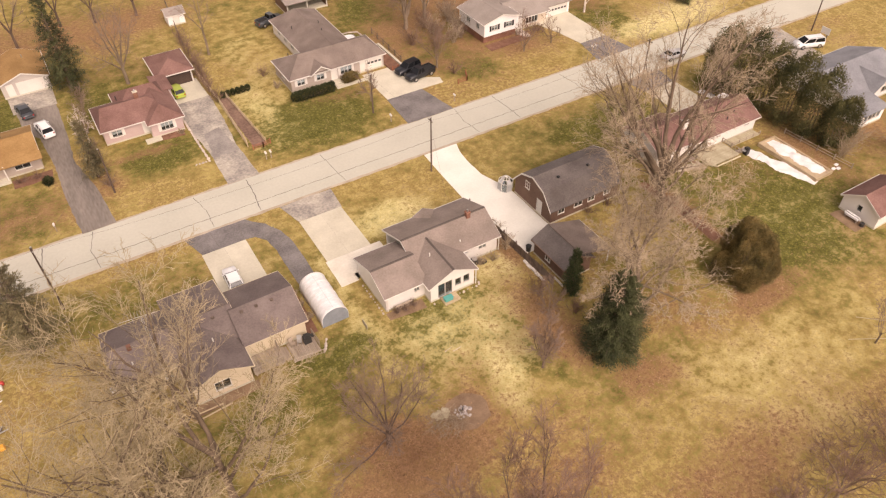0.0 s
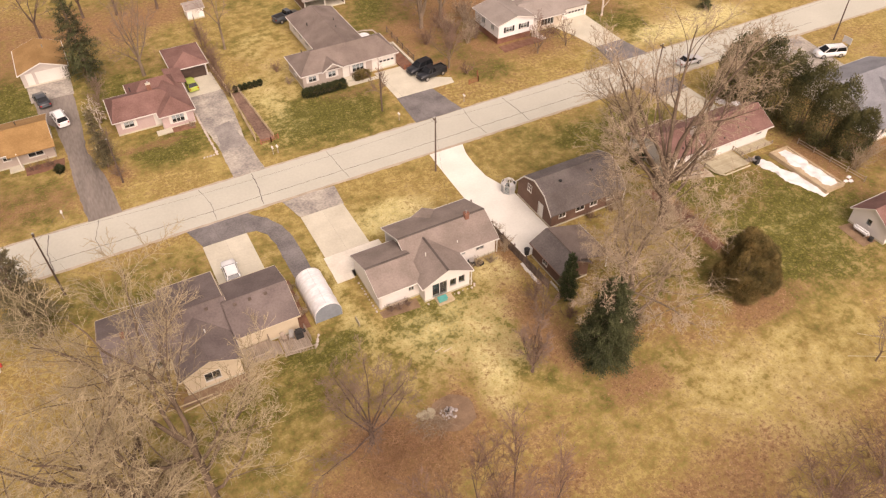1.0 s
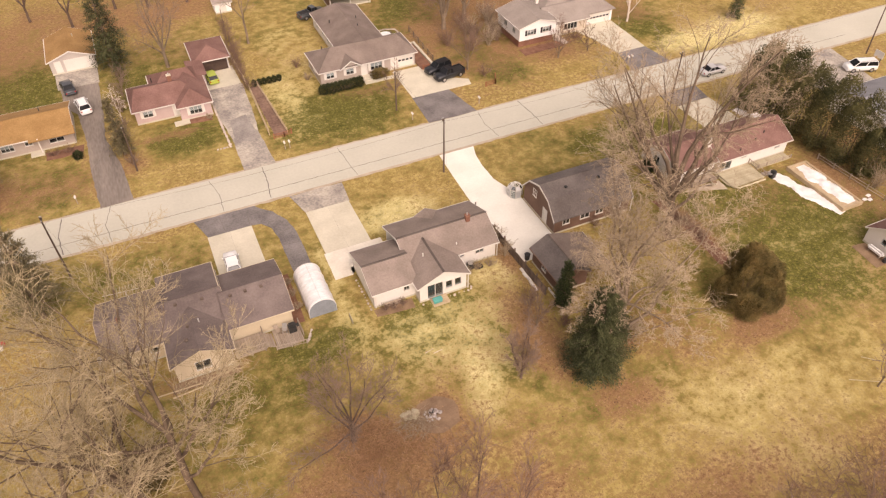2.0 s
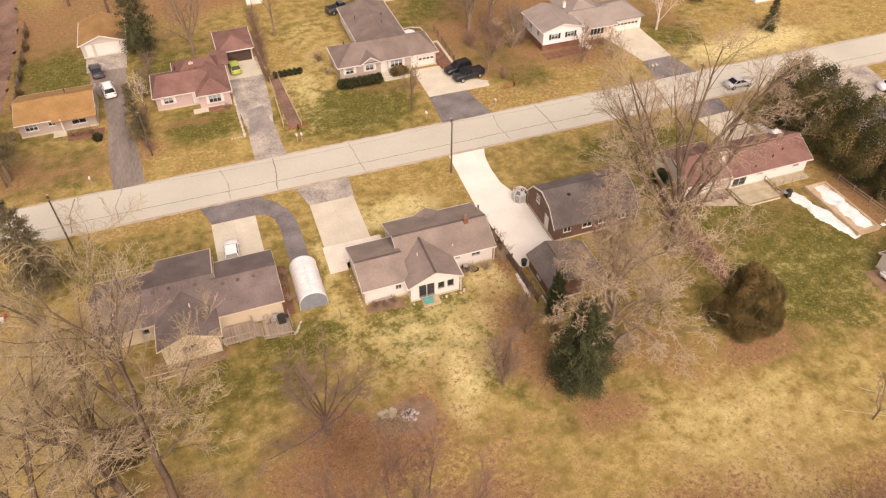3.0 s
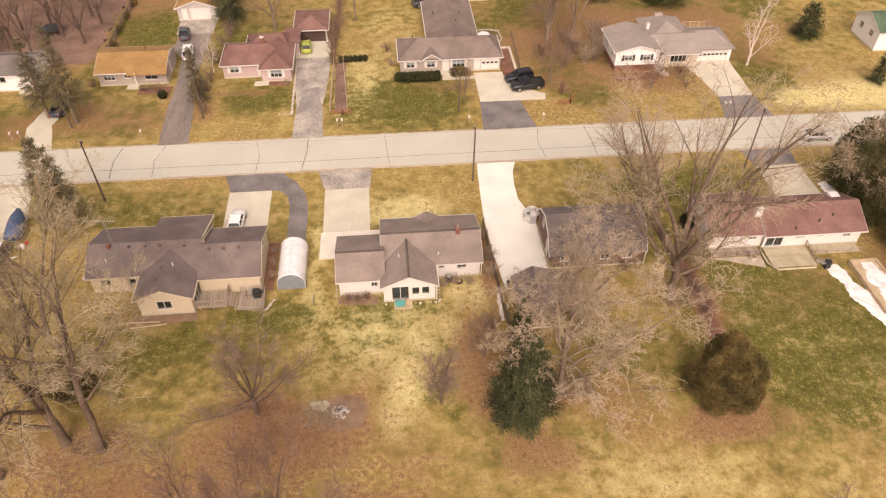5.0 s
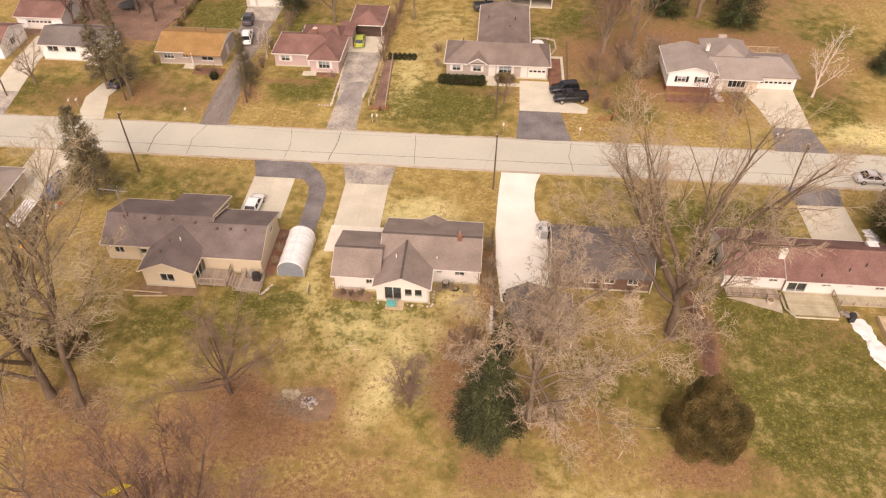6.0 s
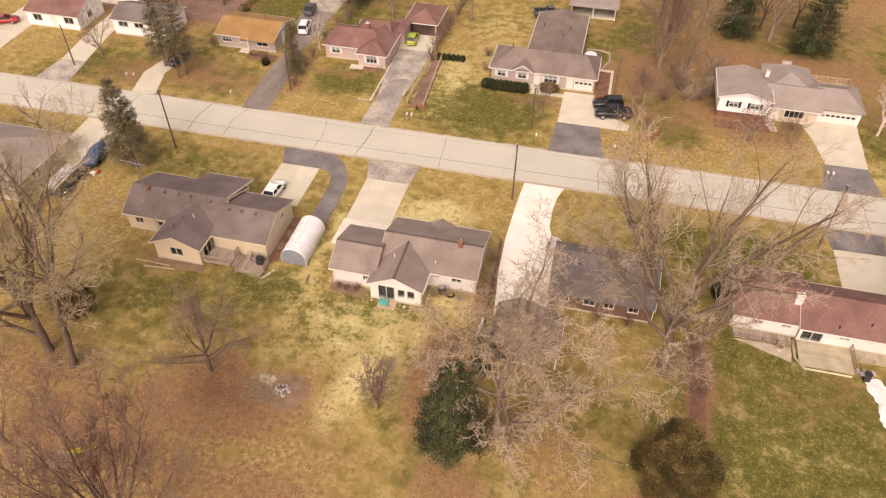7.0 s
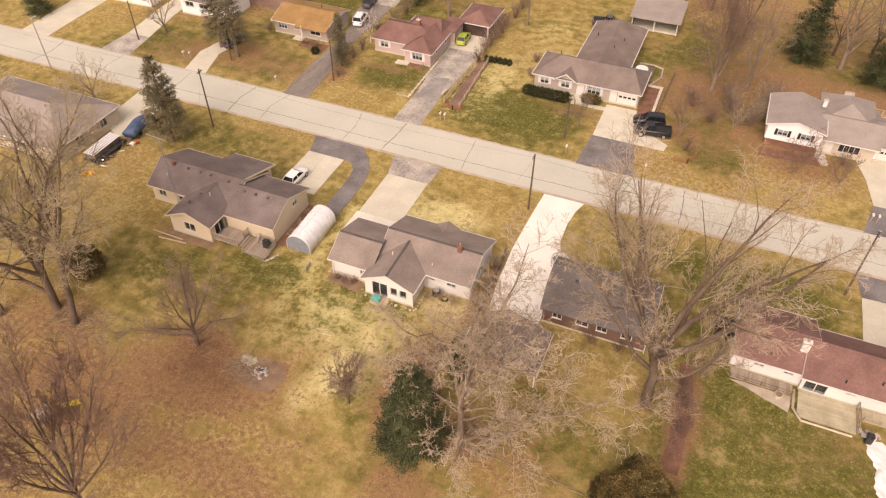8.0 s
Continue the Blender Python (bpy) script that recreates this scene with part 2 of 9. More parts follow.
DARK_METAL = mat("black_metal", (0.02, 0.02, 0.02), (0.05, 0.048, 0.045), 0.45, bump=0.0)
RUBBER = mat("tyre_rubber", (0.015, 0.015, 0.015), (0.035, 0.033, 0.03), 0.85, bump=0.0)
TARP_WHITE = mat("white_tarpaulin", (0.58, 0.57, 0.56), (0.82, 0.81, 0.80), 0.5, 1.0, 3.0, 0.3, stretch=(1, 2.0, 1), wear=0.35)
TARP_BLUE = mat("blue_tarpaulin", (0.035, 0.06, 0.115), (0.09, 0.13, 0.21), 0.5, 1.5, 5.0, 0.3)
TARP_GREY = mat("blue_grey_end_sheet", (0.19, 0.21, 0.235), (0.27, 0.295, 0.32), 0.5, 1.2, 5.0, 0.1)
PLASTIC_TEAL = mat("teal_plastic", (0.05, 0.28, 0.25), (0.09, 0.38, 0.34), 0.4, bump=0.0)
PLASTIC_RED = mat("red_plastic", (0.42, 0.04, 0.03), (0.55, 0.07, 0.05), 0.4, bump=0.0)
PLASTIC_YELLOW = mat("yellow_plastic", (0.68, 0.50, 0.02), (0.82, 0.64, 0.05), 0.4, bump=0.0)
PLASTIC_ORANGE = mat("orange_plastic", (0.60, 0.26, 0.03), (0.75, 0.38, 0.06), 0.4, bump=0.0)
BLACK = mat("black_shutter", (0.012, 0.012, 0.013), (0.03, 0.03, 0.032), 0.6, bump=0.0)
ASH = mat("grey_wood_ash", (0.25, 0.21, 0.19), (0.58, 0.52, 0.48), 0.95, 2.0, 9.0, 0.4)
GLASS = glassy("window_glass")
CAR_GLASS = glassy("car_glass", (0.16, 0.18, 0.19))
LAMP_RED = mat("red_lamp_lens", (0.30, 0.02, 0.015), (0.42, 0.035, 0.025), 0.2, bump=0.0)
LAMP_CLEAR = mat("headlamp_lens", (0.6, 0.6, 0.6), (0.75, 0.75, 0.74), 0.1, bump=0.0)


def paint(name, c):
    m = mat(name, tuple(v * 0.9 for v in c), tuple(min(1, v * 1.05) for v in c), 0.3, bump=0.0, wear=0.2)
    m.node_tree.nodes["Principled BSDF"].inputs["Coat Weight"].default_value = 0.6
    m.node_tree.nodes["Principled BSDF"].inputs["Coat Roughness"].default_value = 0.08
    return m


CAR_WHITE = paint("white_car_paint", (0.80, 0.79, 0.77))
CAR_BLACK = paint("black_car_paint", (0.012, 0.013, 0.016))
CAR_GREEN = paint("lime_car_paint", (0.34, 0.41, 0.05))
CAR_SILVER = paint("silver_car_paint", (0.50, 0.49, 0.48))
CAR_GREY = paint("dark_grey_car_paint", (0.05, 0.055, 0.06))
CAR_BLUE = paint("dark_blue_car_paint", (0.035, 0.045, 0.06))
CAR_RED = paint("red_car_paint", (0.38, 0.03, 0.03))


# ---- building blocks ----
def thing(name, x, y, label, category, group="", kind="", z=0.0):
    ob = new(name)
    ob.location = (x, y, z)
    return tagged(ob, label, category, group, kind)


def world_place(ob):
    p = Vector((0, 0, 0))
    while ob:
        p = p + ob.location
        ob = ob.parent
    return p


def part(name, bm, material, parent=None, label="", smooth=False):
    """Link a bmesh drawn in world metres as one mesh object under a thing or a part."""
    me = bpy.data.meshes.new(name)
    bm.normal_update()
    bm.to_mesh(me)
    bm.free()
    return part_mesh(name, me, material, parent, label, smooth)


def part_mesh(name, me, material, parent=None, label="", smooth=False):
    if parent:
        me.transform(Matrix.Translation(-world_place(parent)))
    for m in material if isinstance(material, (list, tuple)) else [material]:
        me.materials.append(m)
    if smooth:
        me.polygons.foreach_set("use_smooth", [True] * len(me.polygons))
    ob = new(name, me)
    ob.parent = parent
    if label:
        ob["label"] = label
    return ob


def box(bm, x0, x1, y0, y1, z0, z1):
    v = [bm.verts.new(c) for c in ((x0, y0, z0), (x1, y0, z0), (x1, y1, z0), (x0, y1, z0), (x0, y0, z1), (x1, y0, z1), (x1, y1, z1), (x0, y1, z1))]
    for f in ((3, 2, 1, 0), (4, 5, 6, 7), (0, 1, 5, 4), (1, 2, 6, 5), (2, 3, 7, 6), (3, 0, 4, 7)):
        bm.faces.new([v[i] for i in f])
    return v


def boxes(*rows):
    bm = bmesh.new()
    for r in rows:
        box(bm, *r)
    return bm


def soft(bm, width=0.03, segs=1):
    bmesh.ops.bevel(bm, geom=bm.edges[:], offset=width, segments=segs, affect="EDGES", clamp_overlap=True)
    return bm


def prism(bm, poly, z0, z1):
    """A slab over a plan outline, given counterclockwise."""
    lo = [bm.verts.new((x, y, z0)) for x, y in poly]
    hi = [bm.verts.new((x, y, z1)) for x, y in poly]
    n = len(poly)
    bm.faces.new(hi)
    bm.faces.new(lo[::-1])
    for i in range(n):
        j = (i + 1) % n
        bm.faces.new((lo[i], lo[j], hi[j], hi[i]))


def slab(bm, quad, thick):
    """A sloping board: corners of its top, counterclockwise seen from above, and its thickness downwards."""
    hi = [bm.verts.new(p) for p in quad]
    lo = [bm.verts.new((p[0], p[1], p[2] - thick)) for p in quad]
    n = len(quad)
    bm.faces.new(hi)
    bm.faces.new(lo[::-1])
    for i in range(n):
        j = (i + 1) % n
        bm.faces.new((lo[i], lo[j], hi[j], hi[i]))


def rod(bm, a, b, r0, r1=None, sides=8):
    """A tapered round bar from a to b."""
    r1 = r0 if r1 is None else r1
    a, b = Vector(a), Vector(b)
    d = (b - a).normalized()
    u = d.cross(Vector((0, 0, 1)) if abs(d.z) < 0.9 else Vector((1, 0, 0))).normalized()
    w = d.cross(u)
    ring = lambda c, r: [bm.verts.new(c + (u * math.cos(k) + w * math.sin(k)) * r) for k in (2 * math.pi * i / sides for i in range(sides))]
    A, B = ring(a, r0), ring(b, r1)
    for i in range(sides):
        j = (i + 1) % sides
        bm.faces.new((A[i], A[j], B[j], B[i]))
    bm.faces.new(A[::-1])
    bm.faces.new(B)


def rods(*rows, sides=8):
    bm = bmesh.new()
    for r in rows:
        rod(bm, *r, sides=sides)
    return bm


def lumps(seed, points, size, flat=0.7, detail=2):
    """Uneven rounded lumps at the given points."""
    rng = random.Random(seed)
    bm = bmesh.new()
    for p in points:
        s = size * rng.uniform(0.6, 1.3)
        got = bmesh.ops.create_icosphere(bm, subdivisions=detail, radius=1.0)["verts"]
        turn = Euler((rng.uniform(-0.3, 0.3), rng.uniform(-0.3, 0.3), rng.uniform(0, 6))).to_matrix()
        k = Vector((s * rng.uniform(0.8, 1.3), s * rng.uniform(0.7, 1.1), s * flat))
        for v in got:
            n = 1 + 0.25 * noise.noise(v.co * 1.7 + Vector((p[0], p[1], seed)))
            c = turn @ Vector((v.co.x * k.x * n, v.co.y * k.y * n, v.co.z * k.z * n))
            v.co = c + Vector(p)
    return bm


# ---- houses: walls with real openings, windows, doors, roofs ----
def lattice(bm, place, us, zs, solid, n0, n1):
    """A panel of cells joined into one body: cuts along u and z, and which cells are filled."""
    made = {}

    def v(i, j, k):
        if (i, j, k) not in made:
            made[i, j, k] = bm.verts.new(place(us[i], (n0, n1)[k], zs[j]))
        return made[i, j, k]
    nu, nz_ = len(us) - 1, len(zs) - 1
    full = lambda i, j: 0 <= i < nu and 0 <= j < nz_ and solid(i, j)
    for i in range(nu):
        for j in range(nz_):
            if not full(i, j):
                continue
            bm.faces.new((v(i, j, 1), v(i + 1, j, 1), v(i + 1, j + 1, 1), v(i, j + 1, 1)))
            bm.faces.new((v(i, j + 1, 0), v(i + 1, j + 1, 0), v(i + 1, j, 0), v(i, j, 0)))
            if not full(i - 1, j):
                bm.faces.new((v(i, j, 0), v(i, j, 1), v(i, j + 1, 1), v(i, j + 1, 0)))
            if not full(i + 1, j):
                bm.faces.new((v(i + 1, j, 1), v(i + 1, j, 0), v(i + 1, j + 1, 0), v(i + 1, j + 1, 1)))
            if not full(i, j - 1):
                bm.faces.new((v(i, j, 0), v(i + 1, j, 0), v(i + 1, j, 1), v(i, j, 1)))
            if not full(i, j + 1):
                bm.faces.new((v(i, j + 1, 1), v(i + 1, j + 1, 1), v(i + 1, j + 1, 0), v(i, j + 1, 0)))


def along_wall(p, q):
    p, q = Vector(p), Vector(q)
    u = (q - p).normalized()
    n = Vector((u.y, -u.x))
    return lambda a, b, z: (p.x + u.x * a + n.x * b, p.y + u.y * a + n.y * b, z)


def wall(house, name, p, q, z0, z1, material, holes=(), thick=0.2):
    """A wall from p to q (the outside lies to the right of that way), with holes (u, z, width, height)."""
    length = (Vector(q) - Vector(p)).length
    holes = [(max(0, c - w / 2), min(length, c + w / 2), max(z, z0), min(z + h, z1)) for c, z, w, h in holes]
    us = sorted({0.0, length, *(h[0] for h in holes), *(h[1] for h in holes)})
    zs = sorted({z0, z1, *(h[2] for h in holes), *(h[3] for h in holes)})
    mid = lambda s, i: (s[i] + s[i + 1]) / 2
    bm = bmesh.new()
    lattice(bm, along_wall(p, q), us, zs, lambda i, j: not any(h[0] < mid(us, i) < h[1] and h[2] < mid(zs, j) < h[3] for h in holes), -thick, 0.0)
    return part(name, bm, material, house)


def fitted(p, q):
    p, q = Vector(p), Vector(q)
    u = (q - p).normalized()
    n = Vector((u.y, -u.x))

    def bar(bm, u0, u1, n0, n1, a, b):
        c = [p + u * u0 + n * n1, p + u * u1 + n * n1, p + u * u1 + n * n0, p + u * u0 + n * n0]
        prism(bm, [(w.x, w.y) for w in c], a, b)
    return bar


def window(house, p, q, c, z, w, h, leaves=2, shutters=None, cross=False, frame_mat=None, blind=None):
    """A framed window in a hole of the wall p-q, its pane set back, with an optional pair of shutters."""
    bar = fitted(p, q)
    f = 0.07
    bm = bmesh.new()
    us, gaps = [c - w / 2 - f], []
    for i in range(leaves):
        a = c - w / 2 + w * i / leaves + (0.03 if i else 0)
        b = c - w / 2 + w * (i + 1) / leaves - (0.03 if i < leaves - 1 else 0)
        us += [a, b]
    us.append(c + w / 2 + f)
    zs = [z - f, z, z + h / 2 - 0.02, z + h / 2 + 0.02, z + h, z + h + f] if cross else [z - f, z, z + h, z + h + f]
    lattice(bm, along_wall(p, q), us, zs, lambda i, j: i % 2 == 0 or j % 2 == 0, -0.06, 0.035)
    win = part("window", bm, frame_mat or TRIM, house)
    for i in range(leaves):
        a = c - w / 2 + w * i / leaves + (0.03 if i else 0)
        b = c - w / 2 + w * (i + 1) / leaves - (0.03 if i < leaves - 1 else 0)
        g = bmesh.new()
        bar(g, a, b, -0.045, -0.035, z, z + h)
        pane = part("pane", g, GLASS, win)
        pane.visible_shadow = False
    s = bmesh.new()
    bar(s, c - w / 2 - 0.1, c + w / 2 + 0.1, 0.037, 0.08, z - f - 0.05, z - f + 0.01)
    part("sill", s, frame_mat or TRIM, win)
    # dark sheet added behind each pane, standing in for the unlit room
    k = bmesh.new()
    bar(k, c - w / 2, c + w / 2, -0.34, -0.30, z, z + h)
    part("blind", k, DARK_BACKING, win, "dark sheet behind the glass in place of the unlit room")
    if blind:
        k = bmesh.new()
        for j in range(8):
            bar(k, c - w / 2 + 0.02, c + w / 2 - 0.02, -0.16, -0.13, z + h * (0.4 + 0.075 * j), z + h * (0.4 + 0.075 * j) + h * 0.068)
        part("slatted_blind", k, blind, win, "pale slatted blind half lowered")
    if shutters:
        for s0 in (c - w / 2 - f - 0.37, c + w / 2 + f + 0.02):
            k = bmesh.new()
            bar(k, s0, s0 + 0.35, 0.0, 0.04, z - f, z + h + f)
            for j in range(1, 6):
                zz = z - f + (h + 2 * f) * j / 6
                bar(k, s0 + 0.04, s0 + 0.31, 0.042, 0.055, zz - 0.03, zz + 0.03)
            part("shutter", k, shutters, house)
    return win


def door(house, p, q, c, w=0.95, h=2.05, z=0.15, material=None):
    bar = fitted(p, q)
    bm = bmesh.new()
    lattice(bm, along_wall(p, q), [c - w / 2 - 0.08, c - w / 2, c + w / 2, c + w / 2 + 0.08], [z, z + h, z + h + 0.08], lambda i, j: i != 1 or j == 1, -0.1, 0.03)
    fr = part("door_frame", bm, TRIM, house)
    d = bmesh.new()
    bar(d, c - w / 2, c + w / 2, -0.09, -0.04, z, z + h)
    for k in (0.25, 1.15):
        bar(d, c - w / 2 + 0.15, c + w / 2 - 0.15, -0.038, -0.025, z + k, z + k + 0.7)
    leaf = part("door", d, material or TRIM, fr)
    g = bmesh.new()
    bar(g, c + w / 2 - 0.14, c + w / 2 - 0.08, -0.04, 0.02, z + 0.98, z + 1.04)
    part("handle", g, METAL, fr)
    return leaf


def garage_door(house, p, q, c, w, h=2.1, z=0.05, lights=True):
    bar = fitted(p, q)
    bm = bmesh.new()
    lattice(bm, along_wall(p, q), [c - w / 2 - 0.1, c - w / 2, c + w / 2, c + w / 2 + 0.1], [z, z + h, z + h + 0.1], lambda i, j: i != 1 or j == 1, -0.12, 0.03)
    fr = part("garage_door_frame", bm, TRIM, house)
    rows = 4
    for r in range(rows):
        d = bmesh.new()
        a, b = z + h * r / rows + 0.01, z + h * (r + 1) / rows - 0.01
        bar(d, c - w / 2, c + w / 2, -0.10, -0.06, a, b)
        n = max(2, round(w / 0.7))
        for i in range(n):
            u0 = c - w / 2 + w * (i + 0.14) / n
            u1 = c - w / 2 + w * (i + 0.86) / n
            if not (lights and r == 2):
                bar(d, u0, u1, -0.058, -0.045, a + 0.09, b - 0.09)
        pan = part("door_panel", d, TRIM, fr)
        if lights and r == 2:
            for i in range(n):
                g = bmesh.new()
                bar(g, c - w / 2 + w * (i + 0.14) / n, c - w / 2 + w * (i + 0.86) / n, -0.058, -0.05, a + 0.09, b - 0.09)
                part("door_light", g, BLACK, fr)


BLIND_PALE = mat("pale_window_blind", (0.62, 0.59, 0.54), (0.74, 0.71, 0.66), 0.7, bump=0.0)
DOOR_BROWN = mat("dark_brown_door", (0.045, 0.028, 0.022), (0.085, 0.055, 0.042), 0.6, bump=0.0)
# near-black colour for the room's darkness behind the panes
DARK_BACKING = mat("dark_backing", (0.035, 0.03, 0.026), (0.09, 0.078, 0.068), 0.9, bump=0.0)


def gable_roof(house, x0, x1, y0, y1, eave, top, along="x", material=None, mid=None, over=0.35, thick=0.14, over_end=0.3, ends=(1, 1), trim=None, cap=None):
    """Two roof boards that meet in a ridge, with bargeboards, gutters and a ridge cap. mid: the ridge's place across."""
    trim = trim or TRIM
    flip = along == "y"
    if flip:
        x0, x1, y0, y1 = y0, y1, x0, x1
    m = (y0 + y1) / 2 if mid is None else mid
    a0, a1 = x0 - over_end * ends[0], x1 + over_end * ends[1]
    s0, s1 = (top - eave) / (m - y0), (top - eave) / (y1 - m)
    P = (lambda x, y, z: (y, x, z)) if flip else (lambda x, y, z: (x, y, z))
    order = (lambda q: q[::-1]) if flip else (lambda q: q)
    lo0, lo1 = eave - s0 * over, eave - s1 * over
    roofs = []
    for quad in ([P(a0, y0 - over, lo0), P(a1, y0 - over, lo0), P(a1, m, top), P(a0, m, top)], [P(a0, m, top), P(a1, m, top), P(a1, y1 + over, lo1), P(a0, y1 + over, lo1)]):
        bm = bmesh.new()
        slab(bm, order(quad), thick)
        roofs.append(part("roof", bm, material, house))
    bm = bmesh.new()
    for sgn, lo, yy in ((1, lo0, y0 - over), (-1, lo1, y1 + over)):
        slab(bm, order([P(a0, m - 0.14 if sgn > 0 else m, top + 0.02 - (0.14 * s0 if sgn > 0 else 0)), P(a1, m - 0.14 if sgn > 0 else m, top + 0.02 - (0.14 * s0 if sgn > 0 else 0)),
                        P(a1, m if sgn > 0 else m + 0.14, top + 0.02 - (0 if sgn > 0 else 0.14 * s1)), P(a0, m if sgn > 0 else m + 0.14, top + 0.02 - (0 if sgn > 0 else 0.14 * s1))]), 0.03)
    part("ridge_cap", bm, cap or RIDGE_DARK, roofs[0])
    for yy, lo in ((y0 - over, lo0), (y1 + over, lo1)):
        bm = bmesh.new()
        k = -1 if yy < m else 1
        ya, yb = sorted((yy, yy + k * 0.10))
        c0, c1 = P(a0, ya, lo - thick), P(a1, yb, lo - 0.03)
        box(bm, min(c0[0], c1[0]), max(c0[0], c1[0]), min(c0[1], c1[1]), max(c0[1], c1[1]), c0[2], c1[2])
        part("gutter", bm, trim, roofs[0 if yy < m else 1])
    for e, xe, sg in ((ends[0], a0, -1), (ends[1], a1, 1)):
        if not e:
            continue
        for lo, yy, r in ((lo0, y0 - over, 0), (lo1, y1 + over, 1)):
            bm = bmesh.new()
            xa, xb = sorted((xe, xe + sg * 0.03))
            q = [P(xa, yy, lo), P(xb, yy, lo), P(xb, m, top), P(xa, m, top)]
            if yy > m:
                q = [P(xa, m, top), P(xb, m, top), P(xb, yy, lo), P(xa, yy, lo)]
            slab(bm, order(q), thick + 0.05)
            part("bargeboard", bm, trim, roofs[r])
    return roofs


def gable_end(house, p, q, z, top, material, mid=None, thick=0.2):
    """The triangle of wall under a gable, over a wall from p to q."""
    p, q = Vector(p), Vector(q)
    u = (q - p).normalized()
    n = Vector((u.y, -u.x))
    m = (p + q) / 2 if mid is None else Vector(mid)
    tuck = 0.1
    p, q = p + u * tuck * (m - p).length / (top - z), q - u * tuck * (q - m).length / (top - z)
    top -= tuck
    bm = bmesh.new()
    out = [bm.verts.new((w.x, w.y, h)) for w, h in ((p, z), (q, z), (m, top))]
    inn = [bm.verts.new((w.x - n.x * thick, w.y - n.y * thick, h)) for w, h in ((p, z), (q, z), (m, top))]
    bm.faces.new(out)
    bm.faces.new(inn[::-1])
    for i in range(3):
        j = (i + 1) % 3
        bm.faces.new((out[i], inn[i], inn[j], out[j]))
    return part("gable_wall", bm, material, house)


def hip_roof(house, x0, x1, y0, y1, eave, top, material, along="x", in0=None, in1=None, over=0.35, thick=0.14, trim=None):
    """Four sloping boards; the ridge starts in0 and ends in1 from the eaves."""
    trim = trim or TRIM
    half = ((y1 - y0) if along == "x" else (x1 - x0)) / 2
    in0, in1 = half if in0 is None else in0, half if in1 is None else in1
    drop = (top - eave) / half * over
    X0, X1, Y0, Y1, e = x0 - over, x1 + over, y0 - over, y1 + over, eave - drop
    A, B, C, D = (X0, Y0, e), (X1, Y0, e), (X1, Y1, e), (X0, Y1, e)
    if along == "x":
        m = (y0 + y1) / 2
        R, S = (x0 + in0, m, top), (x1 - in1, m, top)
        faces = ([A, B, S, R], [C, D, R, S], [B, C, S], [D, A, R])
    else:
        m = (x0 + x1) / 2
        R, S = (m, y0 + in0, top), (m, y1 - in1, top)
        faces = ([B, C, S, R], [D, A, R, S], [A, B, R], [C, D, S])
    made = []
    for f in faces:
        bm = bmesh.new()
        slab(bm, f, thick)
        made.append(part("roof", bm, material, house))
    bm = bmesh.new()
    for a, b in ((R, S), (A, R), (B, S if along == "x" else R), (C, S), (D, R if along == "x" else S)):
        if (Vector(a) - Vector(b)).length > 0.1:
            rod(bm, Vector(a) + Vector((0, 0, -0.03)), Vector(b) + Vector((0, 0, -0.03)), 0.06, sides=6)
    part("ridge_cap", bm, material, made[0])
    for k, rr in enumerate(((X0, X1, Y0 - 0.1, Y0), (X0, X1, Y1, Y1 + 0.1), (X0 - 0.1, X0, Y0, Y1), (X1, X1 + 0.1, Y0, Y1))):
        part("gutter", boxes((*rr, e - thick, e - 0.03)), trim, made[0])
    return made


def roof_vents(house, spots, material=None):
    for x, y, z in spots:
        bm = boxes((x - 0.17, x + 0.17, y - 0.17, y + 0.17, z - 0.1, z + 0.16))
        soft(bm, 0.05)
        part("roof_vent", bm, material or METAL, house)


def vent_pipe(house, x, y, z, tall=0.5, material=None):
    part("vent_pipe", rods(((x, y, z - 0.2), (x, y, z + tall), 0.07)), material or TRIM, house)


def chimney(house, x, y, z0, z1, w=0.6, d=0.6, material=None, cap=None):
    c = part("chimney", boxes((x - w / 2, x + w / 2, y - d / 2, y + d / 2, z0, z1)), material or BRICK, house)
    part("chimney_cap", soft(boxes((x - w / 2 - 0.06, x + w / 2 + 0.06, y - d / 2 - 0.06, y + d / 2 + 0.06, z1, z1 + 0.12)), 0.03), cap or CONCRETE, c)
    part("flue", rods(((x, y, z1 + 0.12), (x, y, z1 + 0.4), 0.11)), METAL, c)


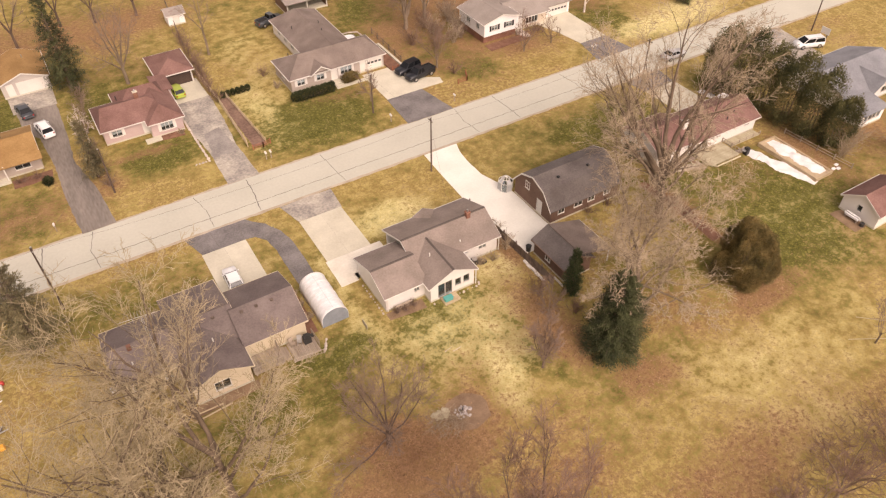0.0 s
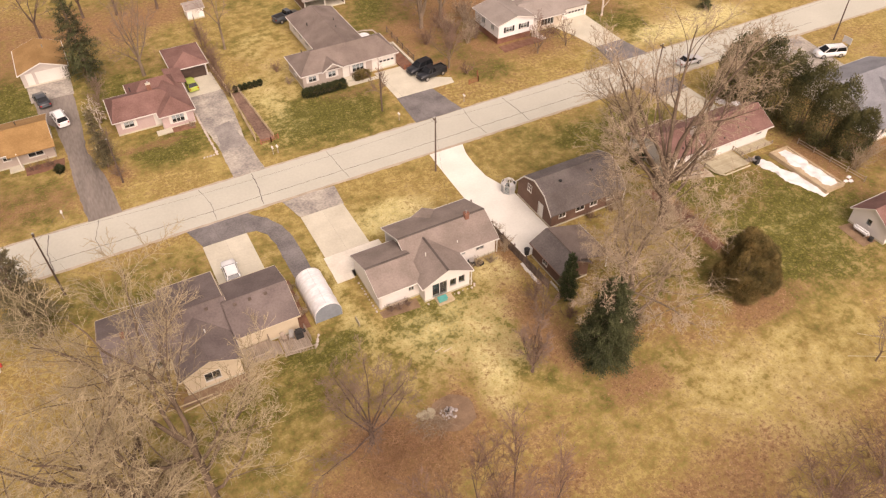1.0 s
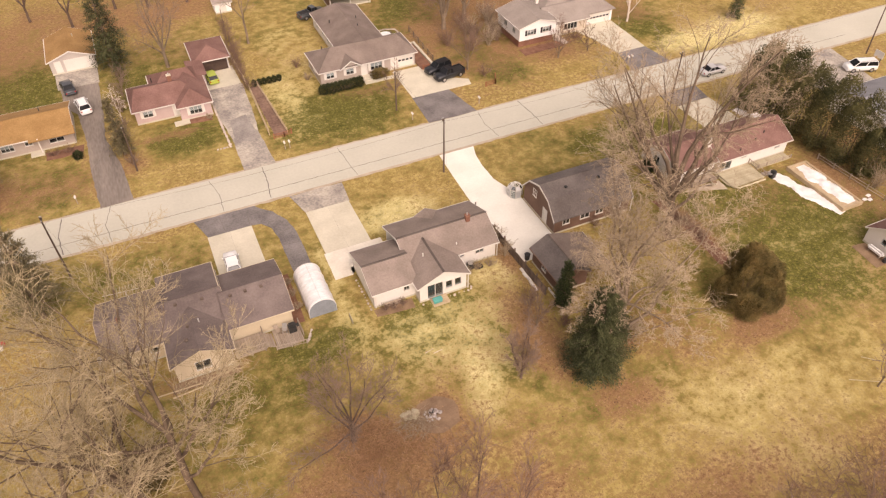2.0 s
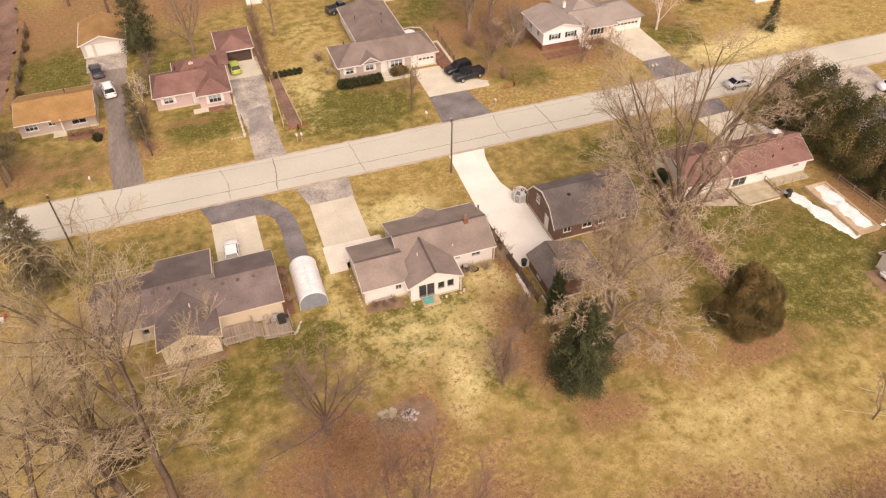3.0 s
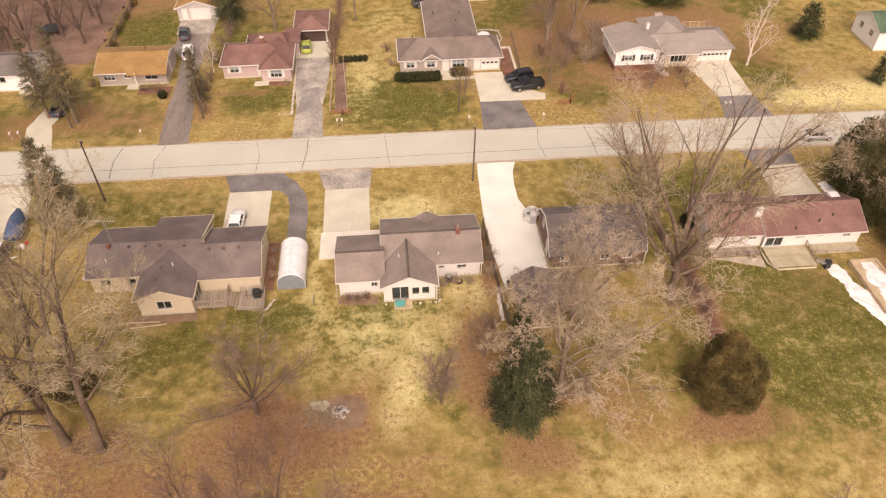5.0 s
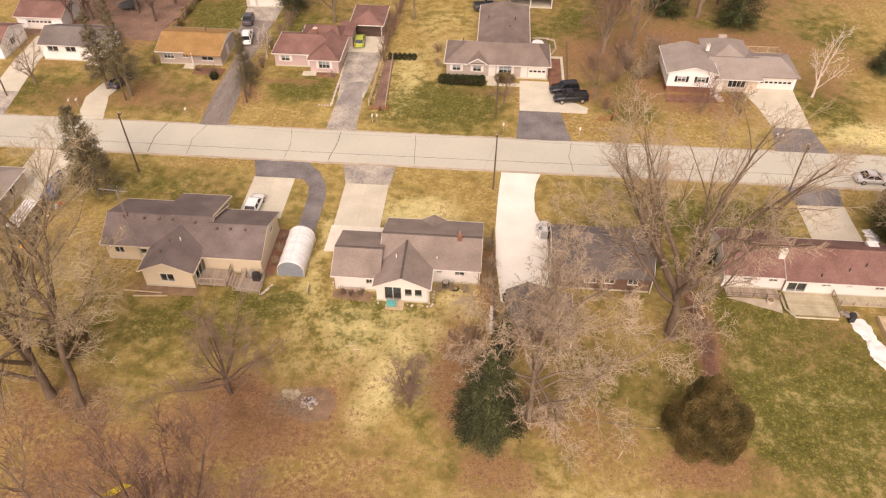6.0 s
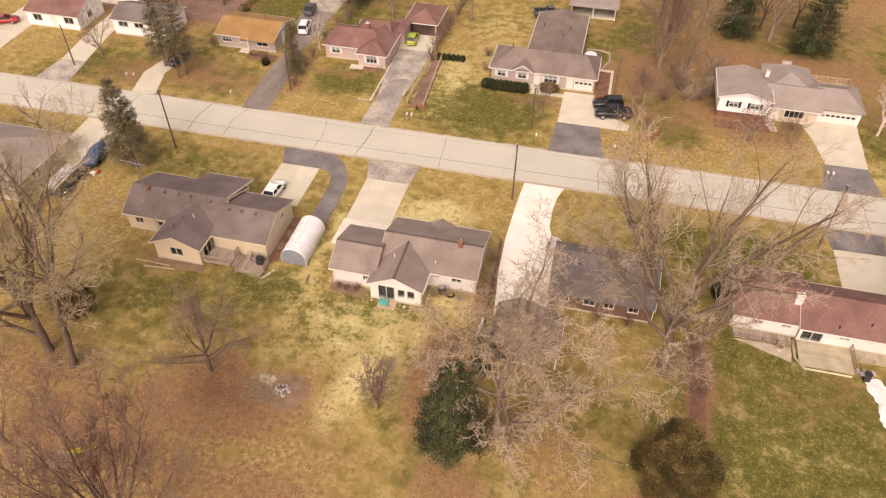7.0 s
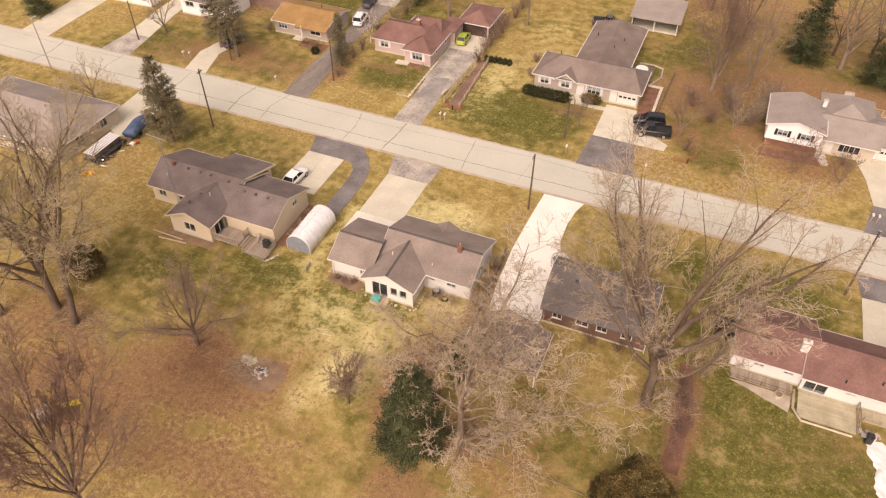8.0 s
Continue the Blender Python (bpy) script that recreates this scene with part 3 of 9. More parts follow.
def shell(house, x0, x1, y0, y1, z1, material, south=(), east=(), north=(), west=(), z0=0.0, skip="", glaze=True, shutters=None, foundation=True, blind=None):
    """Four walls round a rectangle; each window is (u, z, width, height[, leaves]). u runs with the outside to the right."""
    sides = {"south": ((x0, y0), (x1, y0), south), "east": ((x1, y0), (x1, y1), east), "north": ((x1, y1), (x0, y1), north), "west": ((x0, y1), (x0, y0), west)}
    if foundation:
        part("foundation", boxes((x0 - 0.03, x1 + 0.03, y0 - 0.03, y1 + 0.03, -0.3, z0 + 0.22)), CONCRETE, house)
    for k, (p, q, wins) in sides.items():
        if k in skip:
            continue
        # side walls butt against the front and back ones
        inset = Vector((0, 0.2)) if k == "east" else Vector((0, -0.2)) if k == "west" else Vector((0, 0))
        P, Q = Vector(p) + inset, Vector(q) - inset
        off = inset.length
        wall(house, "wall", P, Q, z0 + 0.22, z1, material, [(w[0] - off, w[1], w[2], w[3]) for w in wins])
        if glaze:
            for w in wins:
                kind = w[4] if len(w) > 4 else 2
                if kind == "door":
                    door(house, P, Q, w[0] - off, w[2], w[3], w[1])
                elif kind == "garage":
                    garage_door(house, P, Q, w[0] - off, w[2], w[3], w[1], len(w) < 6)
                elif kind == "open":
                    pass
                else:
                    window(house, P, Q, w[0] - off, w[1], w[2], w[3], kind, shutters=shutters if len(w) > 5 else None, blind=blind)


# ---- ground ----
def hash_noise(x, y, seed):
    """Smooth value noise in the plan, 0 to 1."""
    xi, yi = np.floor(x).astype(int), np.floor(y).astype(int)
    fx, fy = x - xi, y - yi
    fx, fy = fx * fx * (3 - 2 * fx), fy * fy * (3 - 2 * fy)
    h = lambda a, b: (np.sin(a * 127.1 + b * 311.7 + seed * 74.7) * 43758.5453) % 1.0
    return (h(xi, yi) * (1 - fx) + h(xi + 1, yi) * fx) * (1 - fy) + (h(xi, yi + 1) * (1 - fx) + h(xi + 1, yi + 1) * fx) * fy


# what the lawn is made of: (x, y, radius x, radius y, amount) of each patch
GREEN_SPOTS = [(-9, 86, 9, 4, 0.32), (8, 113, 9, 12, 0.5), (-30, 88, 9, 5, 0.3), (27, 108, 3, 6, 0.3), (27, 41, 7, 4, 0.32), (31, 45, 5, 1.4, 0.6), (24, 37, 4, 4, 0.3), (33.5, 36, 2.5, 4, 0.35), (66, 114, 26, 14, 0.6), (90, 122, 16, 14, 0.5), (58, 92, 6, 5, 0.6), (71, 44, 9, 4.5, 1.4), (66, 43, 3.5, 7, 1.4), (80, 43, 8, 3.5, 0.8), (80, 34, 9, 6, 0.3), (69, 40, 5, 4, 0.6), (33, 88, 9, 6, 0.75), (29, 86, 7, 5, 0.5), (60, 88, 4, 4, 0.8), (9, 91, 5, 4, 0.7), (0, 65, 9, 4.5, 0.42),
               (12, 42, 6, 4, 0.30), (15, 45.5, 4, 2, 0.8), (28, 44.5, 6, 1.6, 0.45), (2, 42, 7, 4, 0.35), (57, 62, 8, 5, 0.3), (67, 65, 10, 5, 0.65), (91, 93, 5, 6, 0.6), (92, 84, 5, 4, 0.5), (-12, 113, 6, 14, 0.9), (80, 36, 11, 7, 0.75), (76, 29, 9, 5, 0.5), (72, 33, 8, 7, 0.7), (-30, 86, 8, 5, 0.5),
               (55, 37, 6, 6, 0.35), (14, 60, 1.2, 5, 0.2), (28, 41, 8, 7, 0.38), (50, 40, 8, 7, 0.35), (60, 56, 3, 5, 0.3), (90, 66, 4, 3, 0.5), (-40, 68, 12, 3, 0.25), (-13, 118, 5, 9, 0.4), (10, 110, 5, 5, 0.3)]
PALE_SPOTS = [(30, 41, 8, 6, 0.42), (36.5, 47.5, 3, 2.5, 0.55), (29.5, 36, 2.0, 4, 0.7), (31, 40.5, 2.0, 3, 0.6), (34.5, 43, 2.0, 2.2, 0.55), (28, 31.5, 2.0, 2.5, 0.5), (36, 47, 1.4, 2.4, 0.6), (32, 38, 4.5, 5, 0.38), (26, 40, 2, 3, 0.3), (38, 47, 2, 2.5, 0.7), (31, 62, 6, 3.5, 0.72), (26.8, 62, 1.2, 4, 0.4), (96, 84, 10, 3.5, 0.85), (104, 85, 9, 4, 0.8),
              (20, 46, 1.5, 8, 0.3), (20, 57, 1, 5, 0.4), (54, 22, 11, 6, 0.35), (63, 20, 9, 5, 0.3), (31, 112, 6, 12, 0.35), (26, 97, 3, 12, 0.3), (22, 94, 1.2, 8, 0.5), (48, 15, 8, 4, 0.3)]
LITTER_SPOTS = [(75, 111, 18, 7, 0.8), (91, 101, 5, 8, 0.5), (61, 98, 6, 9, 0.6), (-12, 87, 10, 5, 0.5), (-30, 86, 9, 5, 0.42), (17, 29.5, 8, 3.5, 0.95), (15, 33.5, 4, 2.5, 0.75), (8, 24, 8, 5, 0.7), (37, 36, 2.6, 6, 0.75), (41, 27, 4, 2.5, 0.8), (60.5, 28.5, 5, 2.2, 0.95), (44, 33, 2.5, 2.5, 0.7), (63, 43, 1.2, 7, 1.0), (24, 22, 10, 3, 0.55),
                (40, 14, 10, 4, 0.5), (70, 10, 12, 5, 0.55), (56, 103, 8, 10, 0.6), (66, 114, 18, 10, 0.4), (64, 96, 3.5, 5, 0.8), (71, 93, 5, 1.6, 0.9), (56, 94, 4, 4, 0.55), (51, 31, 6, 5, 0.35), (-2, 31, 6, 4, 0.55), (4, 47.0, 5, 1.6, 0.6), (-32, 119, 12, 19, 1.1), (-28, 134, 20, 12, 0.8), (5, 138, 30, 9, 0.6), (80, 140, 36, 14, 0.45), (96, 108, 8, 8, 0.3),
                (-16, 87, 8, 5, 0.55), (-24, 86, 6, 5, 0.6), (1, 88, 2.5, 3, 0.6), (8, 92.6, 6, 1.0, 0.6), (23.2, 32.6, 2.1, 1.9, 0.9), (50, 95, 2, 9, 0.5), (70, 91, 6, 3, 0.6), (87, 45, 3, 6, 0.7), (100, 46, 10, 10, 0.5), (30, 27, 10, 3, 0.3),
                (16, 105, 1.5, 8, 0.5), (-3, 92, 2, 4, 0.4), (38, 92, 5, 1.4, 0.5), (13.9, 53, 0.8, 4, 0.9), (39.8, 51, 0.9, 5, 0.7)]


def lawn_layers(x, y):
    rough = 0.55 * hash_noise(x / 9, y / 9, 3) + 0.3 * hash_noise(x / 3.1, y / 3.1, 5) + 0.15 * hash_noise(x / 1.2, y / 1.2, 8)
    rough2 = 0.55 * hash_noise(x / 11 + 40, y / 11, 13) + 0.3 * hash_noise(x / 3.7, y / 3.7, 15) + 0.15 * hash_noise(x / 1.4, y / 1.4, 18)

    def cover(spots, base):
        f = np.full_like(x, base)
        for cx, cy, rx, ry, k in spots:
            d = ((x - cx) / rx) ** 2 + ((y - cy) / ry) ** 2
            f = np.maximum(f, k / (1 + d ** 2))
        return f
    green = cover(GREEN_SPOTS, 0.0) + 0.9 * (rough - 0.5) + 0.10 - 0.14 * np.clip((32 - y) / 14, 0, 1)
    pale_ = cover(PALE_SPOTS, 0.0) + 0.6 * (rough2 - 0.5) - 0.02
    litter = cover(LITTER_SPOTS, 0.0) + 0.9 * (0.5 - rough) * 0.8 + 0.4 * (rough2 - 0.5) + 0.06 + 0.11 * np.clip((34 - y) / 20, 0, 1)
    return green, pale_, litter


def build_ground():
    def axis(lo, hi, step, far):
        inner = list(np.arange(lo, hi + 0.01, step))
        return [-far, -far / 3, lo - 120, lo - 50, lo - 20, lo - 8] + inner + [hi + 8, hi + 20, hi + 50, hi + 120, far / 3, far]
    xs, ys = np.array(axis(-62, 132, 0.8, 2400)), np.array(axis(2, 142, 0.8, 2400))
    X, Y = np.meshgrid(xs, ys)
    Z = 0.02 * (hash_noise(X / 2.3, Y / 2.3, 2) - 1.0)
    nx, ny = len(xs), len(ys)
    i = np.arange((ny - 1) * nx).reshape(ny - 1, nx)[:, :-1].ravel()
    faces = np.stack([i, i + 1, i + nx + 1, i + nx], 1)
    me = bpy.data.meshes.new("ground")
    me.from_pydata(np.stack([X, Y, Z], -1).reshape(-1, 3).tolist(), [], faces.tolist())
    for name, v in zip(("green", "pale", "litter"), lawn_layers(X.ravel(), Y.ravel())):
        me.attributes.new(name, "FLOAT", "POINT").data.foreach_set("value", np.clip(v, 0, 1).astype(np.float32))
    return tagged(part_mesh("ground", me, LAWN, None, "", True), "patchy winter lawn of straw grass, green tufts and leaf litter", "ground", kind="structure")


build_ground()


def ragged(poly, step=1.0, amount=0.12, seed=0):
    """A plan outline with its edges broken up as turf eats into them."""
    out = []
    for k, a in enumerate(poly):
        b = poly[(k + 1) % len(poly)]
        a, b = Vector(a), Vector(b)
        n = max(1, int((b - a).length / step))
        d = (b - a).normalized()
        for j in range(n):
            p = a + (b - a) * (j / n)
            w = noise.noise(Vector((p.x * 0.9, p.y * 0.9, seed))) * amount
            out.append((p.x - d.y * w, p.y + d.x * w))
    return out


def paving(name, poly, z, material, label, category, rag=0.1, seed=0, kind="structure"):
    bm = bmesh.new()
    prism(bm, ragged(poly, 0.8, rag, seed), -0.25, z)
    bmesh.ops.triangulate(bm, faces=[f for f in bm.faces if len(f.verts) > 4])
    return tagged(part(name, bm, material), label, category, kind=kind)


# the street: one concrete carriageway, gritty shoulders, sealed seams
road = paving("road", [(-260, 71.9), (330, 71.9), (330, 79.4), (-260, 79.4)], 0.05, ROAD, "worn beige concrete street with dark sealed seams", "road", 0.10, 3)
for y0, y1, sd in ((71.5, 72.1, 1), (79.2, 79.75, 2)):
    paving("trim", [(-260, y0), (330, y0), (330, y1), (-260, y1)], 0.03, GRAVEL, "gritty crumbled edge of the street", "road edge", 0.22, sd)


def seam(pts, width, seed, parent=road, z=0.054):
    """A tar-filled crack that wanders across the slab."""
    rng = random.Random(seed)
    bm = bmesh.new()
    path = []
    for a, b in zip(pts, pts[1:]):
        n = max(2, int(math.dist(a, b) / 0.5))
        for j in range(n):
            k = j / n
            path.append((a[0] + (b[0] - a[0]) * k + rng.uniform(-0.06, 0.06), a[1] + (b[1] - a[1]) * k + rng.uniform(-0.06, 0.06)))
    path.append(pts[-1])
    for a, b in zip(path, path[1:]):
        d = Vector(b) - Vector(a)
        n = Vector((-d.y, d.x)).normalized() * width * rng.uniform(0.35, 0.7)
        e = d.normalized() * 0.03
        prism(bm, [(a[0] - n.x - e.x, a[1] - n.y - e.y), (b[0] - n.x + e.x, b[1] - n.y + e.y), (b[0] + n.x + e.x, b[1] + n.y + e.y), (a[0] + n.x - e.x, a[1] + n.y - e.y)][::1], z - 0.03, z + rng.uniform(0, 0.002))
    return part("sealed_seam", bm, TAR, parent)


SEAM_X = [-47, -34, -21, -8.5, -2.9, 10.8, 17, 29, 50.7, 58, 71, 84, 97, 110]
for k, x in enumerate(SEAM_X):
    w = 0.06 if k % 3 else 0.1
    seam([(x, 72.1), (x + random.Random(k).uniform(-0.8, 0.8), 75.7), (x + random.Random(k + 50).uniform(-0.6, 0.6), 79.2)], w, k)
seam([(-60, 74.0), (-20, 74.1), (20, 73.9), (60, 74.1), (120, 74.0)], 0.07, 99)

# driveways
paving("driveway", [(40.9, 71.4), (40.6, 66), (40.4, 60), (40.6, 54), (41.3, 47.6), (46.6, 47.6), (46.75, 50.4), (46.75, 59.2), (46.2, 60.6), (45.3, 63.5), (45.3, 67), (45.6, 69.5), (46.2, 71.4)], 0.055, WHITE_CONCRETE,
       "wide bleached concrete driveway curving past the dark garage", "driveway", 0.04, 5)


def slab_drive(x0, x1, y0, y1, nx, ny, z, material, label, seed, gap=0.011):
    """A driveway of separate cast slabs with open joints."""
    base = tagged(part("driveway", boxes((x0 + 0.05, x1 - 0.05, y0 + 0.05, y1 - 0.05, -0.25, z - 0.025)), ASPHALT_OLD), label, "driveway", kind="structure")
    rng = random.Random(seed)
    for i in range(nx):
        for j in range(ny):
            a, b = x0 + (x1 - x0) * i / nx + gap, x0 + (x1 - x0) * (i + 1) / nx - gap
            c, d = y0 + (y1 - y0) * j / ny + gap, y0 + (y1 - y0) * (j + 1) / ny - gap
            part("concrete_slab", boxes((a, b, c, d, -0.1, z + rng.uniform(-0.006, 0.006))), material, base)
    return base


# drive of the white house: tarred apron, cast slabs, paler pad before the garage
paving("driveway", [(19.3, 71.4), (20.3, 67.4), (26.2, 67.3), (26.5, 71.4)], 0.045, ASPHALT_OLD, "greyed tarmac apron joining the street", "driveway", 0.08, 7)
slab_drive(20.3, 26.1, 58.9, 67.35, 2, 2, 0.05, CONCRETE, "stained concrete slab driveway of the white house", 11)
paving("driveway", [(20.0, 54.2), (22.2, 54.2), (22.2, 55.4), (27.3, 55.4), (27.3, 58.9), (20.1, 58.9)], 0.05, PAD, "pale concrete pad in front of the attached garage", "driveway", 0.05, 8)
# drive of the cream house: tarmac loop round a cast pad
slab_drive(7.9, 13.4, 59.6, 67.8, 2, 3, 0.05, CONCRETE, "cream concrete slab driveway with dark joints", 12)
loop = paving("driveway", [(6.9, 71.5), (8.0, 67.85), (13.5, 67.85), (14.6, 67.6), (15.6, 66.3), (15.95, 64), (15.9, 60), (16.0, 56.9), (18.2, 56.9), (18.3, 61), (18.25, 64.5), (17.7, 67.0), (16.5, 69.3), (15.2, 70.6), (14.6, 71.5)], 0.045, ASPHALT,
       "dark tarmac loop drive beside the cream house", "driveway", 0.1, 9)
for k, (a, b) in enumerate((((15.95, 60.2), (18.3, 60.6)), ((15.95, 62.6), (18.3, 62.3)), ((15.8, 64.8), (18.1, 65.4)), ((15.2, 66.9), (17.2, 68.2)), ((13.2, 67.9), (13.6, 71.0)), ((10.2, 67.9), (10.0, 71.2)), ((16.1, 58.4), (18.2, 58.2)))):
    seam([a, b], 0.05, 300 + k, loop, 0.05)
# far side
paving("wood_floor", [(-47, 105), (-19.3, 104), (-18.6, 130), (-20, 150), (-50, 150)], 0.02, HUMUS, "dark leaf-strewn floor of the bare wood", "ground", 0.9, 27)
paving("driveway", [(-3.6, 79.5), (0.6, 79.5), (0.0, 88), (-1.4, 96), (-1.0, 104), (-0.9, 113.2), (-6.6, 113.2), (-6.3, 107.5), (-4.6, 104.5), (-4.0, 96), (-4.0, 88)], 0.045, ASPHALT_WORN, "long dark tarmac drive to a back garage", "driveway", 0.15, 10)
paving("driveway", [(-7.0, 113.25), (-0.7, 113.25), (-0.6, 118.6), (-7.2, 118.6)], 0.05, ASPHALT_OLD, "grey concrete pad before the orange-roofed garage", "driveway", 0.05, 11)
paving("driveway", [(15.2, 79.5), (19.6, 79.5), (19.3, 88), (19.9, 95), (20.2, 103), (14.4, 103), (14.6, 95), (15.4, 88)], 0.045, ASPHALT_OLD, "worn patched tarmac drive beside the pink house", "driveway", 0.16, 12)
paving("driveway", [(15.6, 86.5), (19.2, 86.5), (18.6, 93.5), (16.0, 92.8)], 0.052, ASPHALT_PATCH, "darker tarmac patch in the worn drive", "driveway", 0.2, 13)
paving("driveway", [(14.3, 103), (20.1, 103), (20.0, 109.5), (14.2, 109.5)], 0.05, CONCRETE, "concrete pad before the red-roofed garage", "driveway", 0.05, 14)
paving("driveway", [(42.9, 79.5), (50.8, 79.5), (49.5, 87.0), (43.3, 87.0)], 0.045, ASPHALT, "dark tarmac apron of the grey house", "driveway", 0.1, 15)
paving("driveway", [(43.4, 87.02), (53.5, 87.02), (53.8, 88.6), (49.6, 91.2), (49.0, 95.8), (43.4, 95.8)], 0.05, CONCRETE, "pale concrete drive where two black cars stand", "driveway", 0.05, 16)
paving("driveway", [(79.2, 79.5), (86.8, 79.5), (86.0, 85.5), (80.5, 85.5)], 0.045, ASPHALT, "dark tarmac apron of the white split-level house", "driveway", 0.1, 17)
paving("driveway", [(80.5, 85.52), (86.0, 85.52), (86.3, 97.0), (79.8, 97.0), (78.4, 95), (79.6, 91)], 0.05, CONCRETE, "pale concrete drive of the white split-level house", "driveway", 0.05, 18)
paving("driveway", [(78.3, 71.4), (79.0, 67.6), (84.9, 67.8), (85.4, 71.4)], 0.045, ASPHALT, "dark tarmac apron of the red-roofed house", "driveway", 0.1, 19)
paving("driveway", [(79.1, 58.2), (85.2, 58.2), (85.0, 67.7), (79.0, 67.5)], 0.05, CONCRETE, "pale concrete drive of the red-roofed house", "driveway", 0.05, 20)
paving("driveway", [(-22.2, 79.6), (-18.2, 79.6), (-20.0, 85.8), (-19.0, 90), (-22.4, 90), (-23.4, 85.4)], 0.05, CONCRETE, "pale gravelly drive by two pines", "driveway", 0.15, 21)
paving("driveway", [(-39.5, 79.5), (-33.5, 79.5), (-34.5, 86), (-39.0, 86)], 0.045, ASPHALT_OLD, "grey tarmac apron", "driveway", 0.1, 22)
paving("driveway", [(-39.0, 86.02), (-34.6, 86.02), (-36.0, 95), (-36.2, 104), (-40.6, 104), (-40.2, 95)], 0.05, CONCRETE, "pale concrete drive", "driveway", 0.1, 23)
paving("driveway", [(-57.0, 79.5), (-51.0, 79.5), (-52.0, 104), (-58.0, 104)], 0.05, CONCRETE, "wide pale concrete drive", "driveway", 0.1, 24)
paving("driveway", [(-24.3, 71.4), (-24.0, 66), (-22.6, 62), (-19.0, 60), (-16.4, 62.5), (-17.2, 67), (-18.2, 71.4)], 0.05, CONCRETE, "pale concrete drive where a covered boat stands", "driveway", 0.08, 25)
paving("driveway", [(102, 60), (112, 58), (114, 71.4), (103, 71.4)], 0.05, ASPHALT_OLD, "broad grey tarmac drive", "driveway", 0.1, 26)

# mulched and bare strips
paving("flower_bed", [(61.9, 37.5), (63.5, 37.5), (63.7, 44), (63.0, 50.5), (61.6, 50.5), (62.2, 44)], 0.03, MULCH, "strip of red-brown mulch along the boundary", "flower bed", 0.25, 30)
paving("flower_bed", [(21.2, 85.9), (23.1, 85.9), (22.6, 101), (21.0, 101)], 0.04, HUMUS, "mulch strip between two rail fences", "flower bed", 0.15, 31)
paving("flower_bed", [(9.6, 94.6), (13.8, 94.2), (14.0, 95.7), (9.8, 95.9)], 0.05, MULCH, "red mulch bed before the pink house", "flower bed", 0.08, 32)
paving("flower_bed", [(-9.5, 93.6), (-4.6, 93.6), (-4.4, 95.6), (-9.5, 95.6)], 0.05, MULCH, "dark red mulch bed with low shrubs", "flower bed", 0.15, 33)
paving("flower_bed", [(13.85, 49.6), (15.0, 49.6), (15.2, 57.5), (13.85, 57.6)], 0.03, MULCH, "bare mulch strip along the cream gable", "flower bed", 0.1, 34)
paving("flower_bed", [(65.8, 91.4), (73.8, 91.8), (73.8, 93.7), (65.8, 93.6)], 0.05, MULCH, "red mulch bed below the white gable", "flower bed", 0.15, 35)
paving("flower_bed", [(22.4, 46.8), (26.8, 46.4), (26.9, 47.9), (22.4, 47.9)], 0.03, SOIL, "bare soil strip along the garage wall", "flower bed", 0.2, 36)
paving("flower_bed", [(0.2, 45.6), (7.2, 45.8), (7.2, 46.9), (0.6, 46.9)], 0.04, SOIL, "bare soil along the back wall", "flower bed", 0.2, 37)


